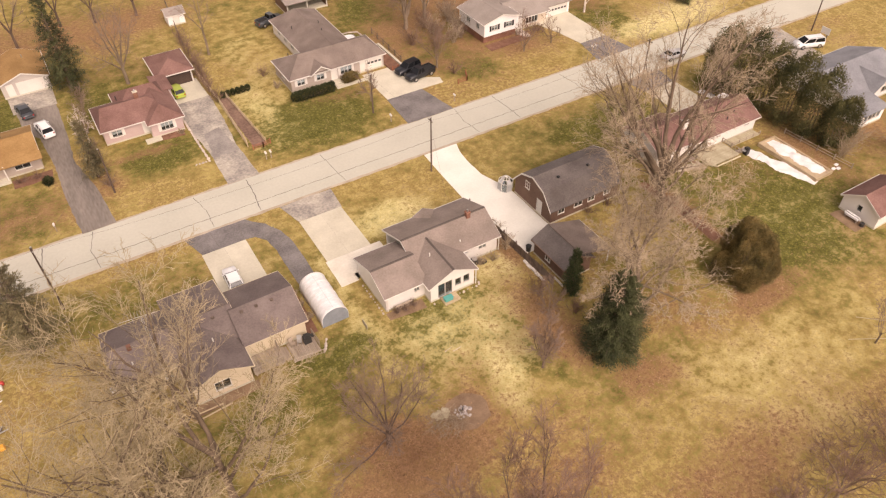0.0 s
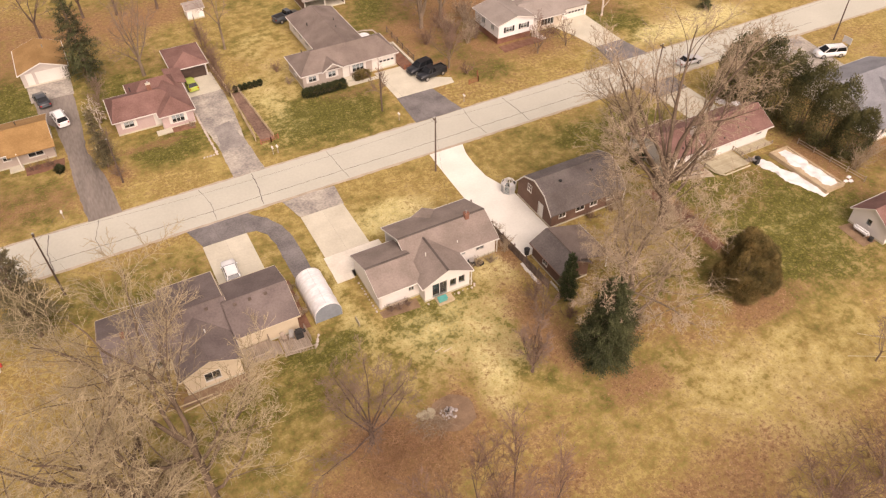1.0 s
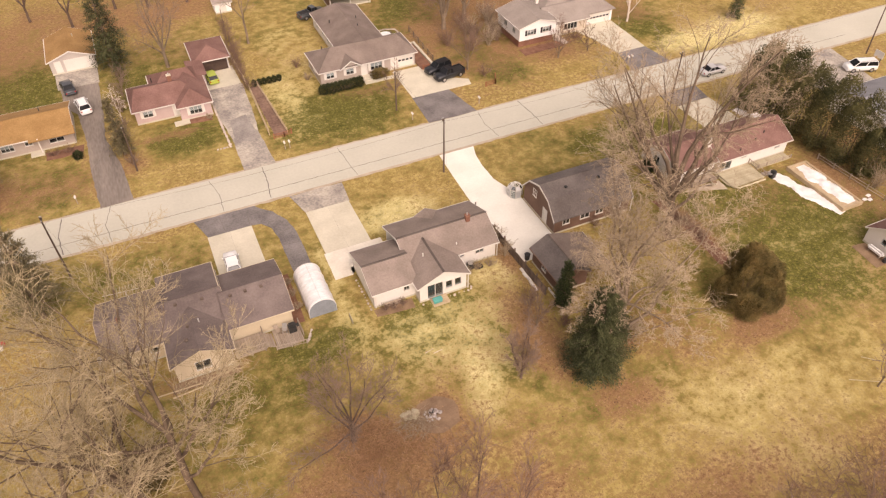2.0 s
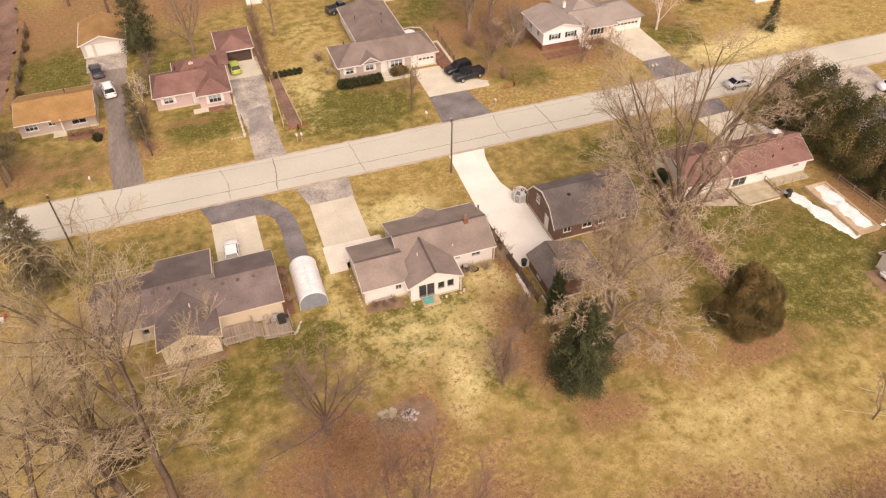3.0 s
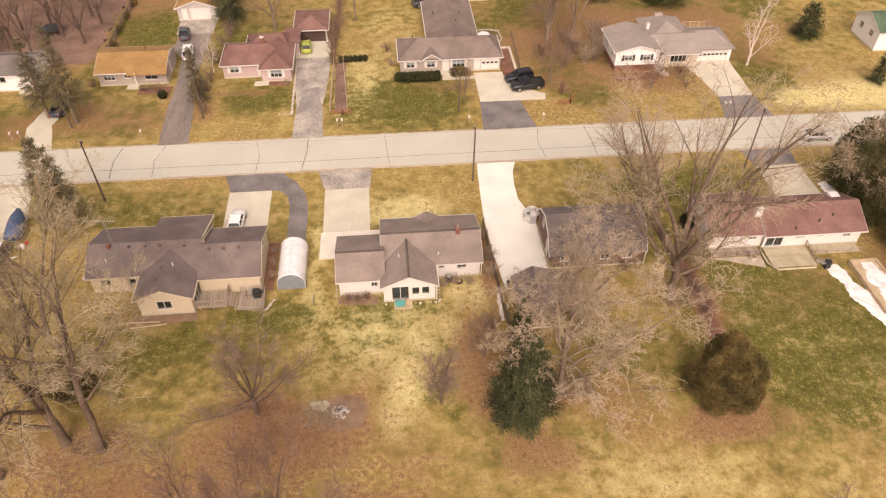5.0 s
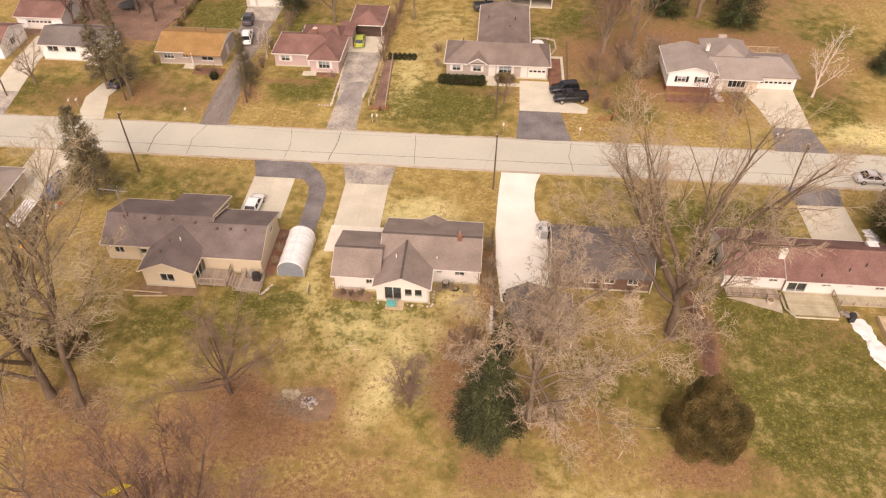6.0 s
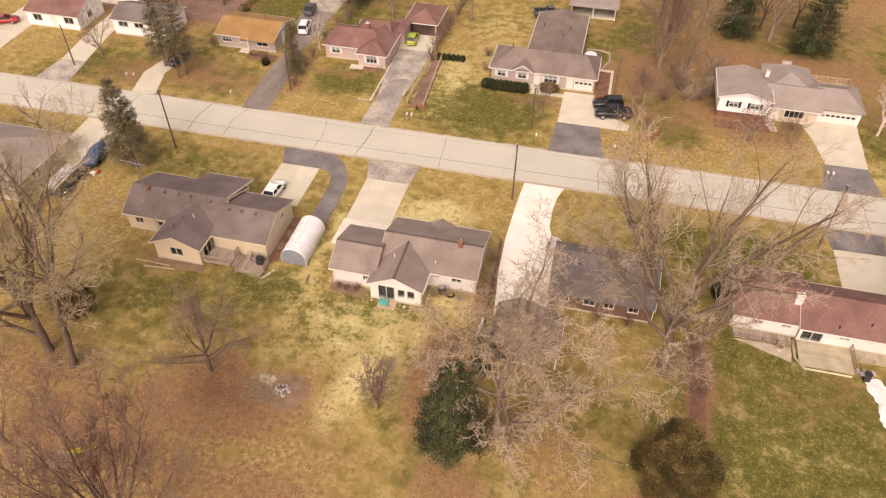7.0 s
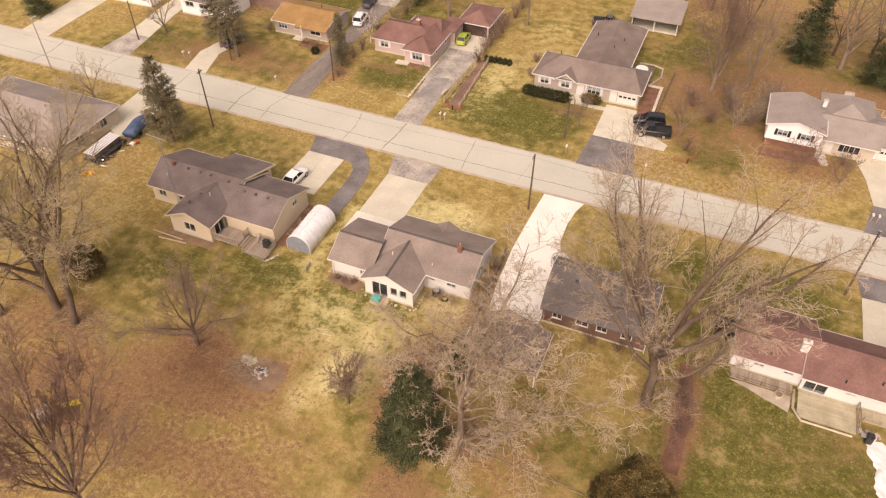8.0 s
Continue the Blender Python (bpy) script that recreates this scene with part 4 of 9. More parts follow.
# ---- houses ----
def cream_house():
    h = thing("house", 4, 50, "cream-sided ranch house with brown shingle roof and back deck", "house")
    # west block, centre block to the north, east block, south wing
    shell(h, -4.9, 7.1, 51.0, 58.6, 2.7, SIDING_CREAM, south=[(1.6, 1.1, 1.0, 0.8), (4.5, 1.1, 0.7, 0.7, 1)], west=[(3.5, 1.1, 1.4, 1.1)], north=[(9.5, 0.9, 1.6, 1.2)], skip="east")
    shell(h, 1.5, 6.9, 58.8, 60.1, 2.6, SIDING_CREAM, north=[(2.7, 0.9, 1.8, 1.3)], skip="south")
    shell(h, 7.1, 13.8, 49.8, 57.6, 2.7, SIDING_CREAM, east=[(5.0, 2.2, 0.8, 1.0)], north=[(1.6, 0.05, 2.6, 2.1, "garage"), (5.0, 0.05, 2.6, 2.1, "garage")], skip="west")
    shell(h, 1.1, 6.8, 47.0, 51.2, 2.7, SIDING_CREAM, south=[(2.75, 0.95, 1.5, 1.1)], east=[(1.7, 0.3, 1.7, 2.0)], skip="north")
    gable_end(h, (13.8, 49.8), (13.8, 57.6), 2.7, 4.35, SIDING_CREAM, mid=(13.8, 53.3))
    gable_end(h, (-4.9, 58.6), (-4.9, 51.0), 2.7, 4.5, SIDING_CREAM, mid=(-4.9, 54.1))
    gable_end(h, (1.1, 47.0), (6.8, 47.0), 2.7, 3.75, SIDING_CREAM)
    gable_roof(h, -4.9, 7.3, 51.0, 58.6, 2.7, 4.5, "x", ROOF_BROWN, mid=54.1, ends=(1, 1), cap=ROOF_BROWN, trim=SIDING_CREAM)
    gable_roof(h, 7.1, 13.8, 49.8, 57.6, 2.7, 4.35, "x", ROOF_BROWN, mid=53.3, ends=(0, 1), cap=ROOF_BROWN, trim=SIDING_CREAM)
    gable_roof(h, 1.1, 6.8, 47.0, 54.3, 2.7, 3.95, "y", ROOF_BROWN, ends=(1, 0), cap=ROOF_BROWN, trim=SIDING_CREAM)
    # low roof over the front bay carries the main slope down
    bm = bmesh.new()
    slab(bm, [(1.2, 54.2, 4.56), (7.4, 54.2, 4.56), (7.4, 60.5, 2.55), (1.2, 60.5, 2.55)], 0.14)
    part("roof", bm, ROOF_BROWN, h)
    part("gutter", boxes((1.2, 7.4, 60.5, 60.6, 2.41, 2.52)), SIDING_CREAM, h)
    bm = bmesh.new()
    slab(bm, [(7.4, 54.2, 4.6), (7.5, 54.2, 4.6), (7.5, 60.5, 2.59), (7.4, 60.5, 2.59)], 0.25)
    part("bargeboard", bm, SIDING_CREAM, h)
    roof_vents(h, [(-0.6, 53.6, 4.28), (1.2, 53.6, 4.28), (2.8, 53.6, 4.28), (5.5, 53.4, 4.2), (8.3, 52.7, 4.1), (9.9, 52.7, 4.1), (11.6, 52.7, 4.1), (3.4, 50.5, 3.9), (3.0, 48.7, 3.85)], WOOD_DARK)
    vent_pipe(h, 4.6, 50.8, 3.7, 0.45)
    vent_pipe(h, -3.0, 52.3, 3.4, 0.4)
    part("chimney_stub", boxes((-3.0, -2.6, 53.5, 53.9, 4.0, 4.7)), BRICK, h)
    part("air_unit", soft(boxes((-5.8, -5.2, 51.2, 51.9, 1.5, 2.1)), 0.05), METAL, h)
    # slim lattice mast with an aerial at the west ridge
    bm = bmesh.new()
    for k in range(3):
        a = 2.1 * k
        rod(bm, (-0.6 + 0.16 * math.cos(a), 50.5 + 0.16 * math.sin(a), 0), (-0.6 + 0.1 * math.cos(a), 50.5 + 0.1 * math.sin(a), 10.4), 0.022, sides=5)
    for j in range(25):
        z = 0.4 + 0.4 * j
        for k in range(3):
            a, b = 2.1 * k, 2.1 * (k + 1)
            rod(bm, (-0.6 + 0.15 * math.cos(a), 50.5 + 0.15 * math.sin(a), z), (-0.6 + 0.15 * math.cos(b), 50.5 + 0.15 * math.sin(b), z + 0.35), 0.012, sides=4)
    m = thing("antenna_mast", -0.6, 50.5, "slim galvanised lattice mast carrying a television aerial", "antenna mast")
    part("mast", bm, METAL, m)
    part("boom", rods(((-0.6, 50.5, 10.3), (-0.6, 50.5, 10.83), 0.03), ((-2.6, 50.7, 10.8), (0.7, 50.4, 10.8), 0.025), sides=5), METAL, m)
    for j in range(8):
        x = -1.6 + 0.28 * j
        part("aerial_rod", rods(((x, 50.1 - 0.03 * j, 10.8), (x, 51.4 - 0.03 * j, 10.8), 0.014), sides=4), METAL, m)


def deck(name, x0, x1, y0, y1, z, material, label, along="y", board=0.16):
    d = thing(name, (x0 + x1) / 2, (y0 + y1) / 2, label, "deck")
    n = int(((x1 - x0) if along == "y" else (y1 - y0)) / board)
    for i in range(n):
        if along == "y":
            a = x0 + (x1 - x0) * i / n
            b = boxes((a, a + (x1 - x0) / n - 0.02, y0, y1, z - 0.04, z))
        else:
            a = y0 + (y1 - y0) * i / n
            b = boxes((x0, x1, a, a + (y1 - y0) / n - 0.02, z - 0.04, z))
        part("board", b, material, d)
    part("frame", boxes((x0 + 0.05, x1 - 0.05, y0 + 0.05, y0 + 0.12, z - 0.25, z - 0.042), (x0 + 0.05, x1 - 0.05, y1 - 0.12, y1 - 0.05, z - 0.25, z - 0.042),
                        (x0 + 0.05, x0 + 0.12, y0 + 0.12, y1 - 0.12, z - 0.25, z - 0.042), (x1 - 0.12, x1 - 0.05, y0 + 0.12, y1 - 0.12, z - 0.25, z - 0.042)), material, d)
    for x in (x0 + 0.2, (x0 + x1) / 2, x1 - 0.2):
        for y in (y0 + 0.2, y1 - 0.2):
            part("post", boxes((x - 0.06, x + 0.06, y - 0.06, y + 0.06, -0.2, z - 0.25)), material, d)
    return d


def railing(parent, pts, z, material, tall=0.95, gap=0.14):
    for a, b in zip(pts, pts[1:]):
        A, B = Vector((*a, z)), Vector((*b, z))
        n = max(1, round((B - A).length / 1.6))
        for k in range(n + 1):
            p = A + (B - A) * k / n
            part("rail_post", boxes((p.x - 0.05, p.x + 0.05, p.y - 0.05, p.y + 0.05, z, z + tall + 0.06)), material, parent)
        up = Vector((0, 0, 1))
        for h in (0.12, tall):
            part("rail", rods((A + up * h, B + up * h, 0.045), sides=4), material, parent)
        m = int((B - A).length / gap)
        for k in range(1, m):
            p = A + (B - A) * k / m
            part("baluster", boxes((p.x - 0.02, p.x + 0.02, p.y - 0.02, p.y + 0.02, z + 0.12, z + tall)), material, parent)


def stairs(parent, x0, x1, y, z, n, material, run=0.28):
    for k in range(n):
        top = z - (k + 1) * z / (n + 1)
        part("step", boxes((x0, x1, y - run * (k + 1), y - run * k - 0.02, top - 0.05, top)), material, parent)
    for x in (x0 - 0.05, x1):
        bm = bmesh.new()
        a = [(x, y - run * n, 0), (x + 0.05, y - run * n, 0), (x + 0.05, y, z - 0.05), (x, y, z - 0.05)]
        slab(bm, a, 0.2)
        part("stringer", bm, material, parent)


def white_house():
    h = thing("house", 31, 51, "off-white ranch house with tan shingle roof and attached garage", "house")
    shell(h, 22.6, 27.9, 48.2, 55.1, 2.55, SIDING_WHITE, south=[(3.9, 1.2, 0.6, 0.8, 2)], north=[(2.6, 0.05, 3.0, 2.1, "garage")], skip="east")
    shell(h, 27.7, 38.6, 50.1, 57.7, 2.6, SIDING_WHITE, south=[(5.9 + 0.6, 1.6, 0.6, 0.45, 1), (8.8, 1.4, 1.0, 0.5, 2)], east=[(3.5, 1.2, 1.0, 0.9)], north=[(2.5, 0.9, 1.6, 1.2), (7.5, 0.9, 1.8, 1.3)], skip="west")
    shell(h, 27.5, 33.2, 46.8, 50.2, 2.6, SIDING_WHITE, south=[(1.85, 0.25, 1.8, 2.0), (3.55, 1.0, 0.75, 1.05, 1), (4.65, 1.0, 0.75, 1.05, 1)], skip="north")
    gable_end(h, (22.6, 55.1), (22.6, 48.2), 2.55, 3.95, SIDING_WHITE, mid=(22.6, 51.1))
    gable_end(h, (38.6, 50.1), (38.6, 57.7), 2.6, 4.25, SIDING_WHITE, mid=(38.6, 53.4))
    gable_end(h, (27.5, 46.8), (33.2, 46.8), 2.6, 3.75, SIDING_WHITE)
    gable_roof(h, 22.6, 27.8, 48.2, 55.1, 2.55, 3.95, "x", ROOF_TAN, mid=51.1, ends=(1, 0))
    gable_roof(h, 27.7, 38.6, 50.1, 57.7, 2.6, 4.3, "x", ROOF_TAN, mid=53.4)
    gable_roof(h, 27.5, 33.2, 46.8, 53.2, 2.6, 3.95, "y", ROOF_TAN, ends=(1, 0))
    gable_roof(h, 31.7, 34.3, 55.0, 57.8, 2.6, 3.3, "y", ROOF_TAN, ends=(0, 1), over=0.2, cap=ROOF_TAN)
    chimney(h, 36.3, 53.1, 3.9, 4.8, 0.5, 0.5, BRICK, BRICK)
    vent_pipe(h, 29.4, 50.2, 3.6, 0.35)
    vent_pipe(h, 33.9, 50.9, 2.9, 0.35)
    for x, y in ((22.75, 48.0), (33.35, 46.6), (38.75, 49.9)):
        part("downspout", boxes((x - 0.05, x + 0.05, y, y + 0.08, 0.1, 2.4)), TRIM, h)
    # back step, planter box and clutter by the sliding door
    d = deck("back_step", 28.6, 30.6, 45.4, 46.75, 0.28, WOOD_TAN, "small wooden step at the sliding door", "x")
    b = thing("storage_bench", 29.2, 45.9, "teal plastic storage bench on the wooden step", "bench", z=0.28)
    part("body", soft(boxes((28.75, 29.75, 45.65, 46.2, 0.28, 0.68)), 0.04), PLASTIC_TEAL, b)
    part("lid", soft(boxes((28.7, 29.8, 45.6, 46.25, 0.682, 0.76)), 0.03), PLASTIC_TEAL, b)
    a = thing("air_conditioner", 35.0, 49.4, "dark round-cornered air conditioning unit beside the wall", "air conditioner")
    part("casing", soft(boxes((34.6, 35.4, 49.0, 49.8, 0.05, 0.85)), 0.1, 2), DARK_METAL, a)
    part("grille", rods(((35.0, 49.4, 0.85), (35.0, 49.4, 0.9), 0.33), sides=16), METAL, a)
    for k, x in enumerate((27.7, 31.0, 31.5, 32.1, 32.7, 33.2, 33.6)):
        tagged(part("edging_stone", lumps(k, [(x, 46.35 - 0.06 * (k % 3), 0.06)], 0.14, 0.6, 1), STONE), "pale loose edging stone along the wall", "stone", "edging stones")
    for k in range(11):
        tagged(part("edging_stone", lumps(40 + k, [(22.15 + 0.05 * (k % 2), 48.1 + 0.5 * k, 0.06)], 0.15, 0.6, 1), STONE), "pale loose edging stone along the wall", "stone", "edging stones")
    # coiled hose beside the air conditioner, rack under the small window
    c = thing("garden_hose", 36.1, 49.2, "dark coiled garden hose lying by the wall", "hose")
    for k in range(3):
        turns = [(36.1 + (0.42 - 0.05 * k) * math.cos(2 * math.pi * i / 14), 49.2 + (0.42 - 0.05 * k) * math.sin(2 * math.pi * i / 14), 0.06 + 0.05 * k) for i in range(15)]
        part("coil", rods(*[(a, b, 0.035) for a, b in zip(turns, turns[1:])], sides=5), RUBBER, c)
    r = thing("wood_rack", 24.6, 47.7, "low dark rack of weathered boards under the window", "rack")
    for x in (23.7, 24.6, 25.5):
        part("upright", boxes((x - 0.05, x + 0.05, 47.55, 47.65, 0, 0.6)), WOOD_DARK, r)
    for z in (0.15, 0.5):
        part("shelf_board", boxes((23.6, 25.6, 47.66, 47.95, z, z + 0.06)), WOOD_GREY, r)
    for k in range(6):
        tagged(part("edging_stone", lumps(20 + k, [(33.75, 46.6 + 0.5 * k, 0.06)], 0.14, 0.6, 1), STONE), "pale loose edging stone along the wall", "stone", "edging stones")


def barn_garage():
    """Brown gambrel-roofed outbuilding beside the bleached drive."""
    h = thing("barn_house", 52, 54, "dark brown barn-roofed house with white trimmed windows", "house")
    x0, x1, y0, y1 = 46.9, 57.8, 50.4, 58.0
    shell(h, x0, x1, y0, y1, 2.35, SIDING_BROWN, south=[(1.6, 1.2, 0.9, 0.9), (4.3, 1.2, 1.2, 0.9), (6.4, 1.2, 1.0, 0.8), (9.0, 1.2, 1.0, 0.8)], west=[(5.2, 0.15, 0.9, 2.05, "door")], east=[(3.8, 1.1, 1.2, 1.0)], north=[(3, 1.1, 1.2, 1.0), (7.5, 1.1, 1.2, 1.0)])
    m = 54.2
    prof = [(y0, 2.35), (y0 + 1.55, 4.15), (m, 4.95), (y1 - 1.55, 4.15), (y1, 2.35)]
    for xe, s in ((x0, 1), (x1, -1)):
        bm = bmesh.new()
        out = [bm.verts.new((xe, y, z)) for y, z in prof]
        inn = [bm.verts.new((xe + 0.2 * s, y, z)) for y, z in prof]
        bm.faces.new(out if s < 0 else out[::-1])
        bm.faces.new(inn[::-1] if s < 0 else inn)
        for i in range(5):
            j = (i + 1) % 5
            bm.faces.new((out[i], out[j], inn[j], inn[i]))
        part("gable_wall", bm, SIDING_BROWN, h)
    a0, a1 = x0 - 0.3, x1 + 0.3
    edge = [(y0 - 0.25, 2.06)] + prof[1:4] + [(y1 + 0.25, 2.06)]
    for (ya, za), (yb, zb) in zip(edge, edge[1:]):
        bm = bmesh.new()
        slab(bm, [(a0, ya, za + 0.1), (a1, ya, za + 0.1), (a1, yb, zb + 0.1), (a0, yb, zb + 0.1)], 0.14)
        r = part("roof", bm, ROOF_GREY, h)
        for xe, s in ((a0, -1), (a1, 1)):
            bm = bmesh.new()
            xa, xb = sorted((xe, xe + 0.05 * s))
            slab(bm, [(xa, ya, za + 0.12), (xb, ya, za + 0.12), (xb, yb, zb + 0.12), (xa, yb, zb + 0.12)], 0.22)
            part("bargeboard", bm, TRIM, r)
    window(h, (x0, y1), (x0, y0), 2.6, 2.45, 0.75, 0.95, 2, cross=True)
    bm = rods(((a0, m, 5.07), (a1, m, 5.07), 0.07), sides=6)
    part("ridge_cap", bm, ROOF_GREY, h)
    roof_vents(h, [(49.6, 52.9, 4.75), (54.3, 52.9, 4.75)], DARK_METAL)
    part("downspout", boxes((57.9, 58.0, 50.1, 50.2, 0.1, 2.2)), TRIM, h)


def dark_shed():
    h = thing("shed", 44, 44.5, "dark brown workshop shed with grey shingle roof and lean-to", "shed")
    shell(h, 42.1, 45.9, 41.6, 47.3, 2.25, SIDING_BROWN, west=[(2.6, 0.9, 0.8, 0.8)], north=[(1.9, 0.05, 2.2, 1.95, "garage")])
    gable_end(h, (42.1, 41.6), (45.9, 41.6), 2.25, 3.35, SIDING_BROWN)
    gable_end(h, (45.9, 47.3), (42.1, 47.3), 2.25, 3.35, SIDING_BROWN)
    gable_roof(h, 42.1, 45.9, 41.6, 47.3, 2.3, 3.45, "y", ROOF_GREY, over=0.3, cap=ROOF_GREY, trim=SIDING_BROWN)
    bm = bmesh.new()
    slab(bm, [(44.05, 41.45, 3.56), (48.9, 41.45, 2.05), (48.9, 47.5, 2.05), (44.05, 47.5, 3.56)], 0.12)
    lean = part("lean_to_roof", bm, ROOF_UMBER, h)
    for x, y in ((48.7, 41.7), (48.7, 47.2), (48.7, 44.5)):
        part("post", boxes((x - 0.06, x + 0.06, y - 0.06, y + 0.06, -0.1, 2.0)), TRIM, h)
    part("trim_board", boxes((48.91, 48.95, 41.45, 47.5, 1.9, 2.04)), TRIM, h)
    b = thing("trash_bin", 41.75, 47.9, "black round trash bin beside the shed", "bin")
    part("body", rods(((41.75, 47.9, 0.05), (41.75, 47.9, 0.85), 0.28, 0.34), sides=14), DARK_METAL, b)
    part("lid", rods(((41.75, 47.9, 0.852), (41.75, 47.9, 0.95), 0.37, 0.25), sides=14), DARK_METAL, b)


def grey_house():
    h = thing("house", 40, 100, "L-shaped beige ranch house with grey-brown shingle roof", "house")
    shell(h, 31.6, 47.8, 96.6, 103.6, 2.6, SIDING_TAUPE, south=[(1.6, 1.0, 1.2, 0.9, 2, 1), (4.9, 1.0, 1.2, 0.9, 2, 1), (7.3, 0.15, 0.95, 2.05, "door"), (9.4, 0.8, 1.9, 1.2, 3, 1), (12.4, 0.1, 0.9, 2.05, "door"), (14.5, 0.05, 2.7, 2.05, "garage")], west=[(3.5, 1.0, 1.2, 1.0)], east=[(3.0, 1.0, 1.0, 0.9)], shutters=TRIM, blind=BLIND_PALE)
    shell(h, 36.6, 44.6, 103.8, 117.4, 2.6, SIDING_WHITE, west=[(3, 1.0, 1.2, 1.0), (6, 1.0, 1.2, 1.0), (9, 1.0, 1.2, 1.0)], east=[(4, 0.3, 1.8, 2.0)], skip="south")
    hip_roof(h, 31.6, 47.8, 96.6, 103.6, 2.6, 4.3, ROOF_UMBER, "x", 3.0, 1.8)
    hip_roof(h, 36.6, 44.6, 99.0, 117.4, 2.6, 4.3, ROOF_UMBER, "y", 1.0, 1.6)
    # little gablet over the second window
    gable_roof(h, 35.0, 38.2, 96.2, 99.5, 2.6, 3.6, "y", ROOF_UMBER, ends=(1, 0), over=0.25, cap=ROOF_UMBER)
    gable_end(h, (35.0, 96.3), (38.2, 96.3), 2.6, 3.5, SIDING_TAUPE)
    vent_pipe(h, 33.9, 103.0, 2.9, 0.5, DARK_METAL)
    for x, y, z in ((41.5, 106.5, 4.15), (42.4, 110, 3.9), (37.9, 111, 3.6)):
        vent_pipe(h, x, y, z - 0.3, 0.4, DARK_METAL)
    part("porch_step", boxes((38.0, 40.0, 95.4, 96.5, 0, 0.25)), CONCRETE, h)
    part("porch_step", boxes((38.3, 39.7, 94.9, 95.38, 0, 0.13)), CONCRETE, h)
    paving("path", [(38.2, 94.0), (43.4, 94.0), (43.4, 94.9), (38.2, 94.9)], 0.05, CONCRETE, "concrete path to the front step", "path", 0.04, 41)
    d = deck("deck", 44.9, 48.2, 104.3, 109.0, 0.4, WOOD_DARK, "dark back deck beside the wing", "x", 0.2)
    t = thing("hot_tub", 46.4, 106.7, "white covered round hot tub on the deck", "hot tub", z=0.4)
    part("body", rods(((46.4, 106.7, 0.4), (46.4, 106.7, 1.1), 0.95), sides=20), SIDING_BROWN, t)
    part("cover", rods(((46.4, 106.7, 1.1), (46.4, 106.7, 1.25), 1.02, 0.95), sides=20), TARP_WHITE, t)
    bm = bmesh.new()
    for a, b in zip([(48.4, 104), (49.6, 107), (49.4, 109.8), (47.8, 110.5)], [(49.6, 107), (49.4, 109.8), (47.8, 110.5), (45.5, 110.4)]):
        rod(bm, (*a, 0.1), (*b, 0.1), 0.13, sides=6)
    tagged(part("bed_edging", bm, STONE), "pale stone edging round the back bed", "edging")
    # fenced strip east of the garage
    w = thing("retaining_wall", 49.2, 99, "low pale timber walls holding a bed beside the garage", "retaining wall")
    part("wall_side", boxes((50.1, 50.5, 94.5, 103.5, 0, 0.45)), CONCRETE, w)
    part("wall_end", boxes((48.2, 50.1, 103.2, 103.5, 0, 0.45)), CONCRETE, w)
    part("soil", boxes((48.1, 50.1, 94.6, 103.2, -0.1, 0.2)), MULCH, w)


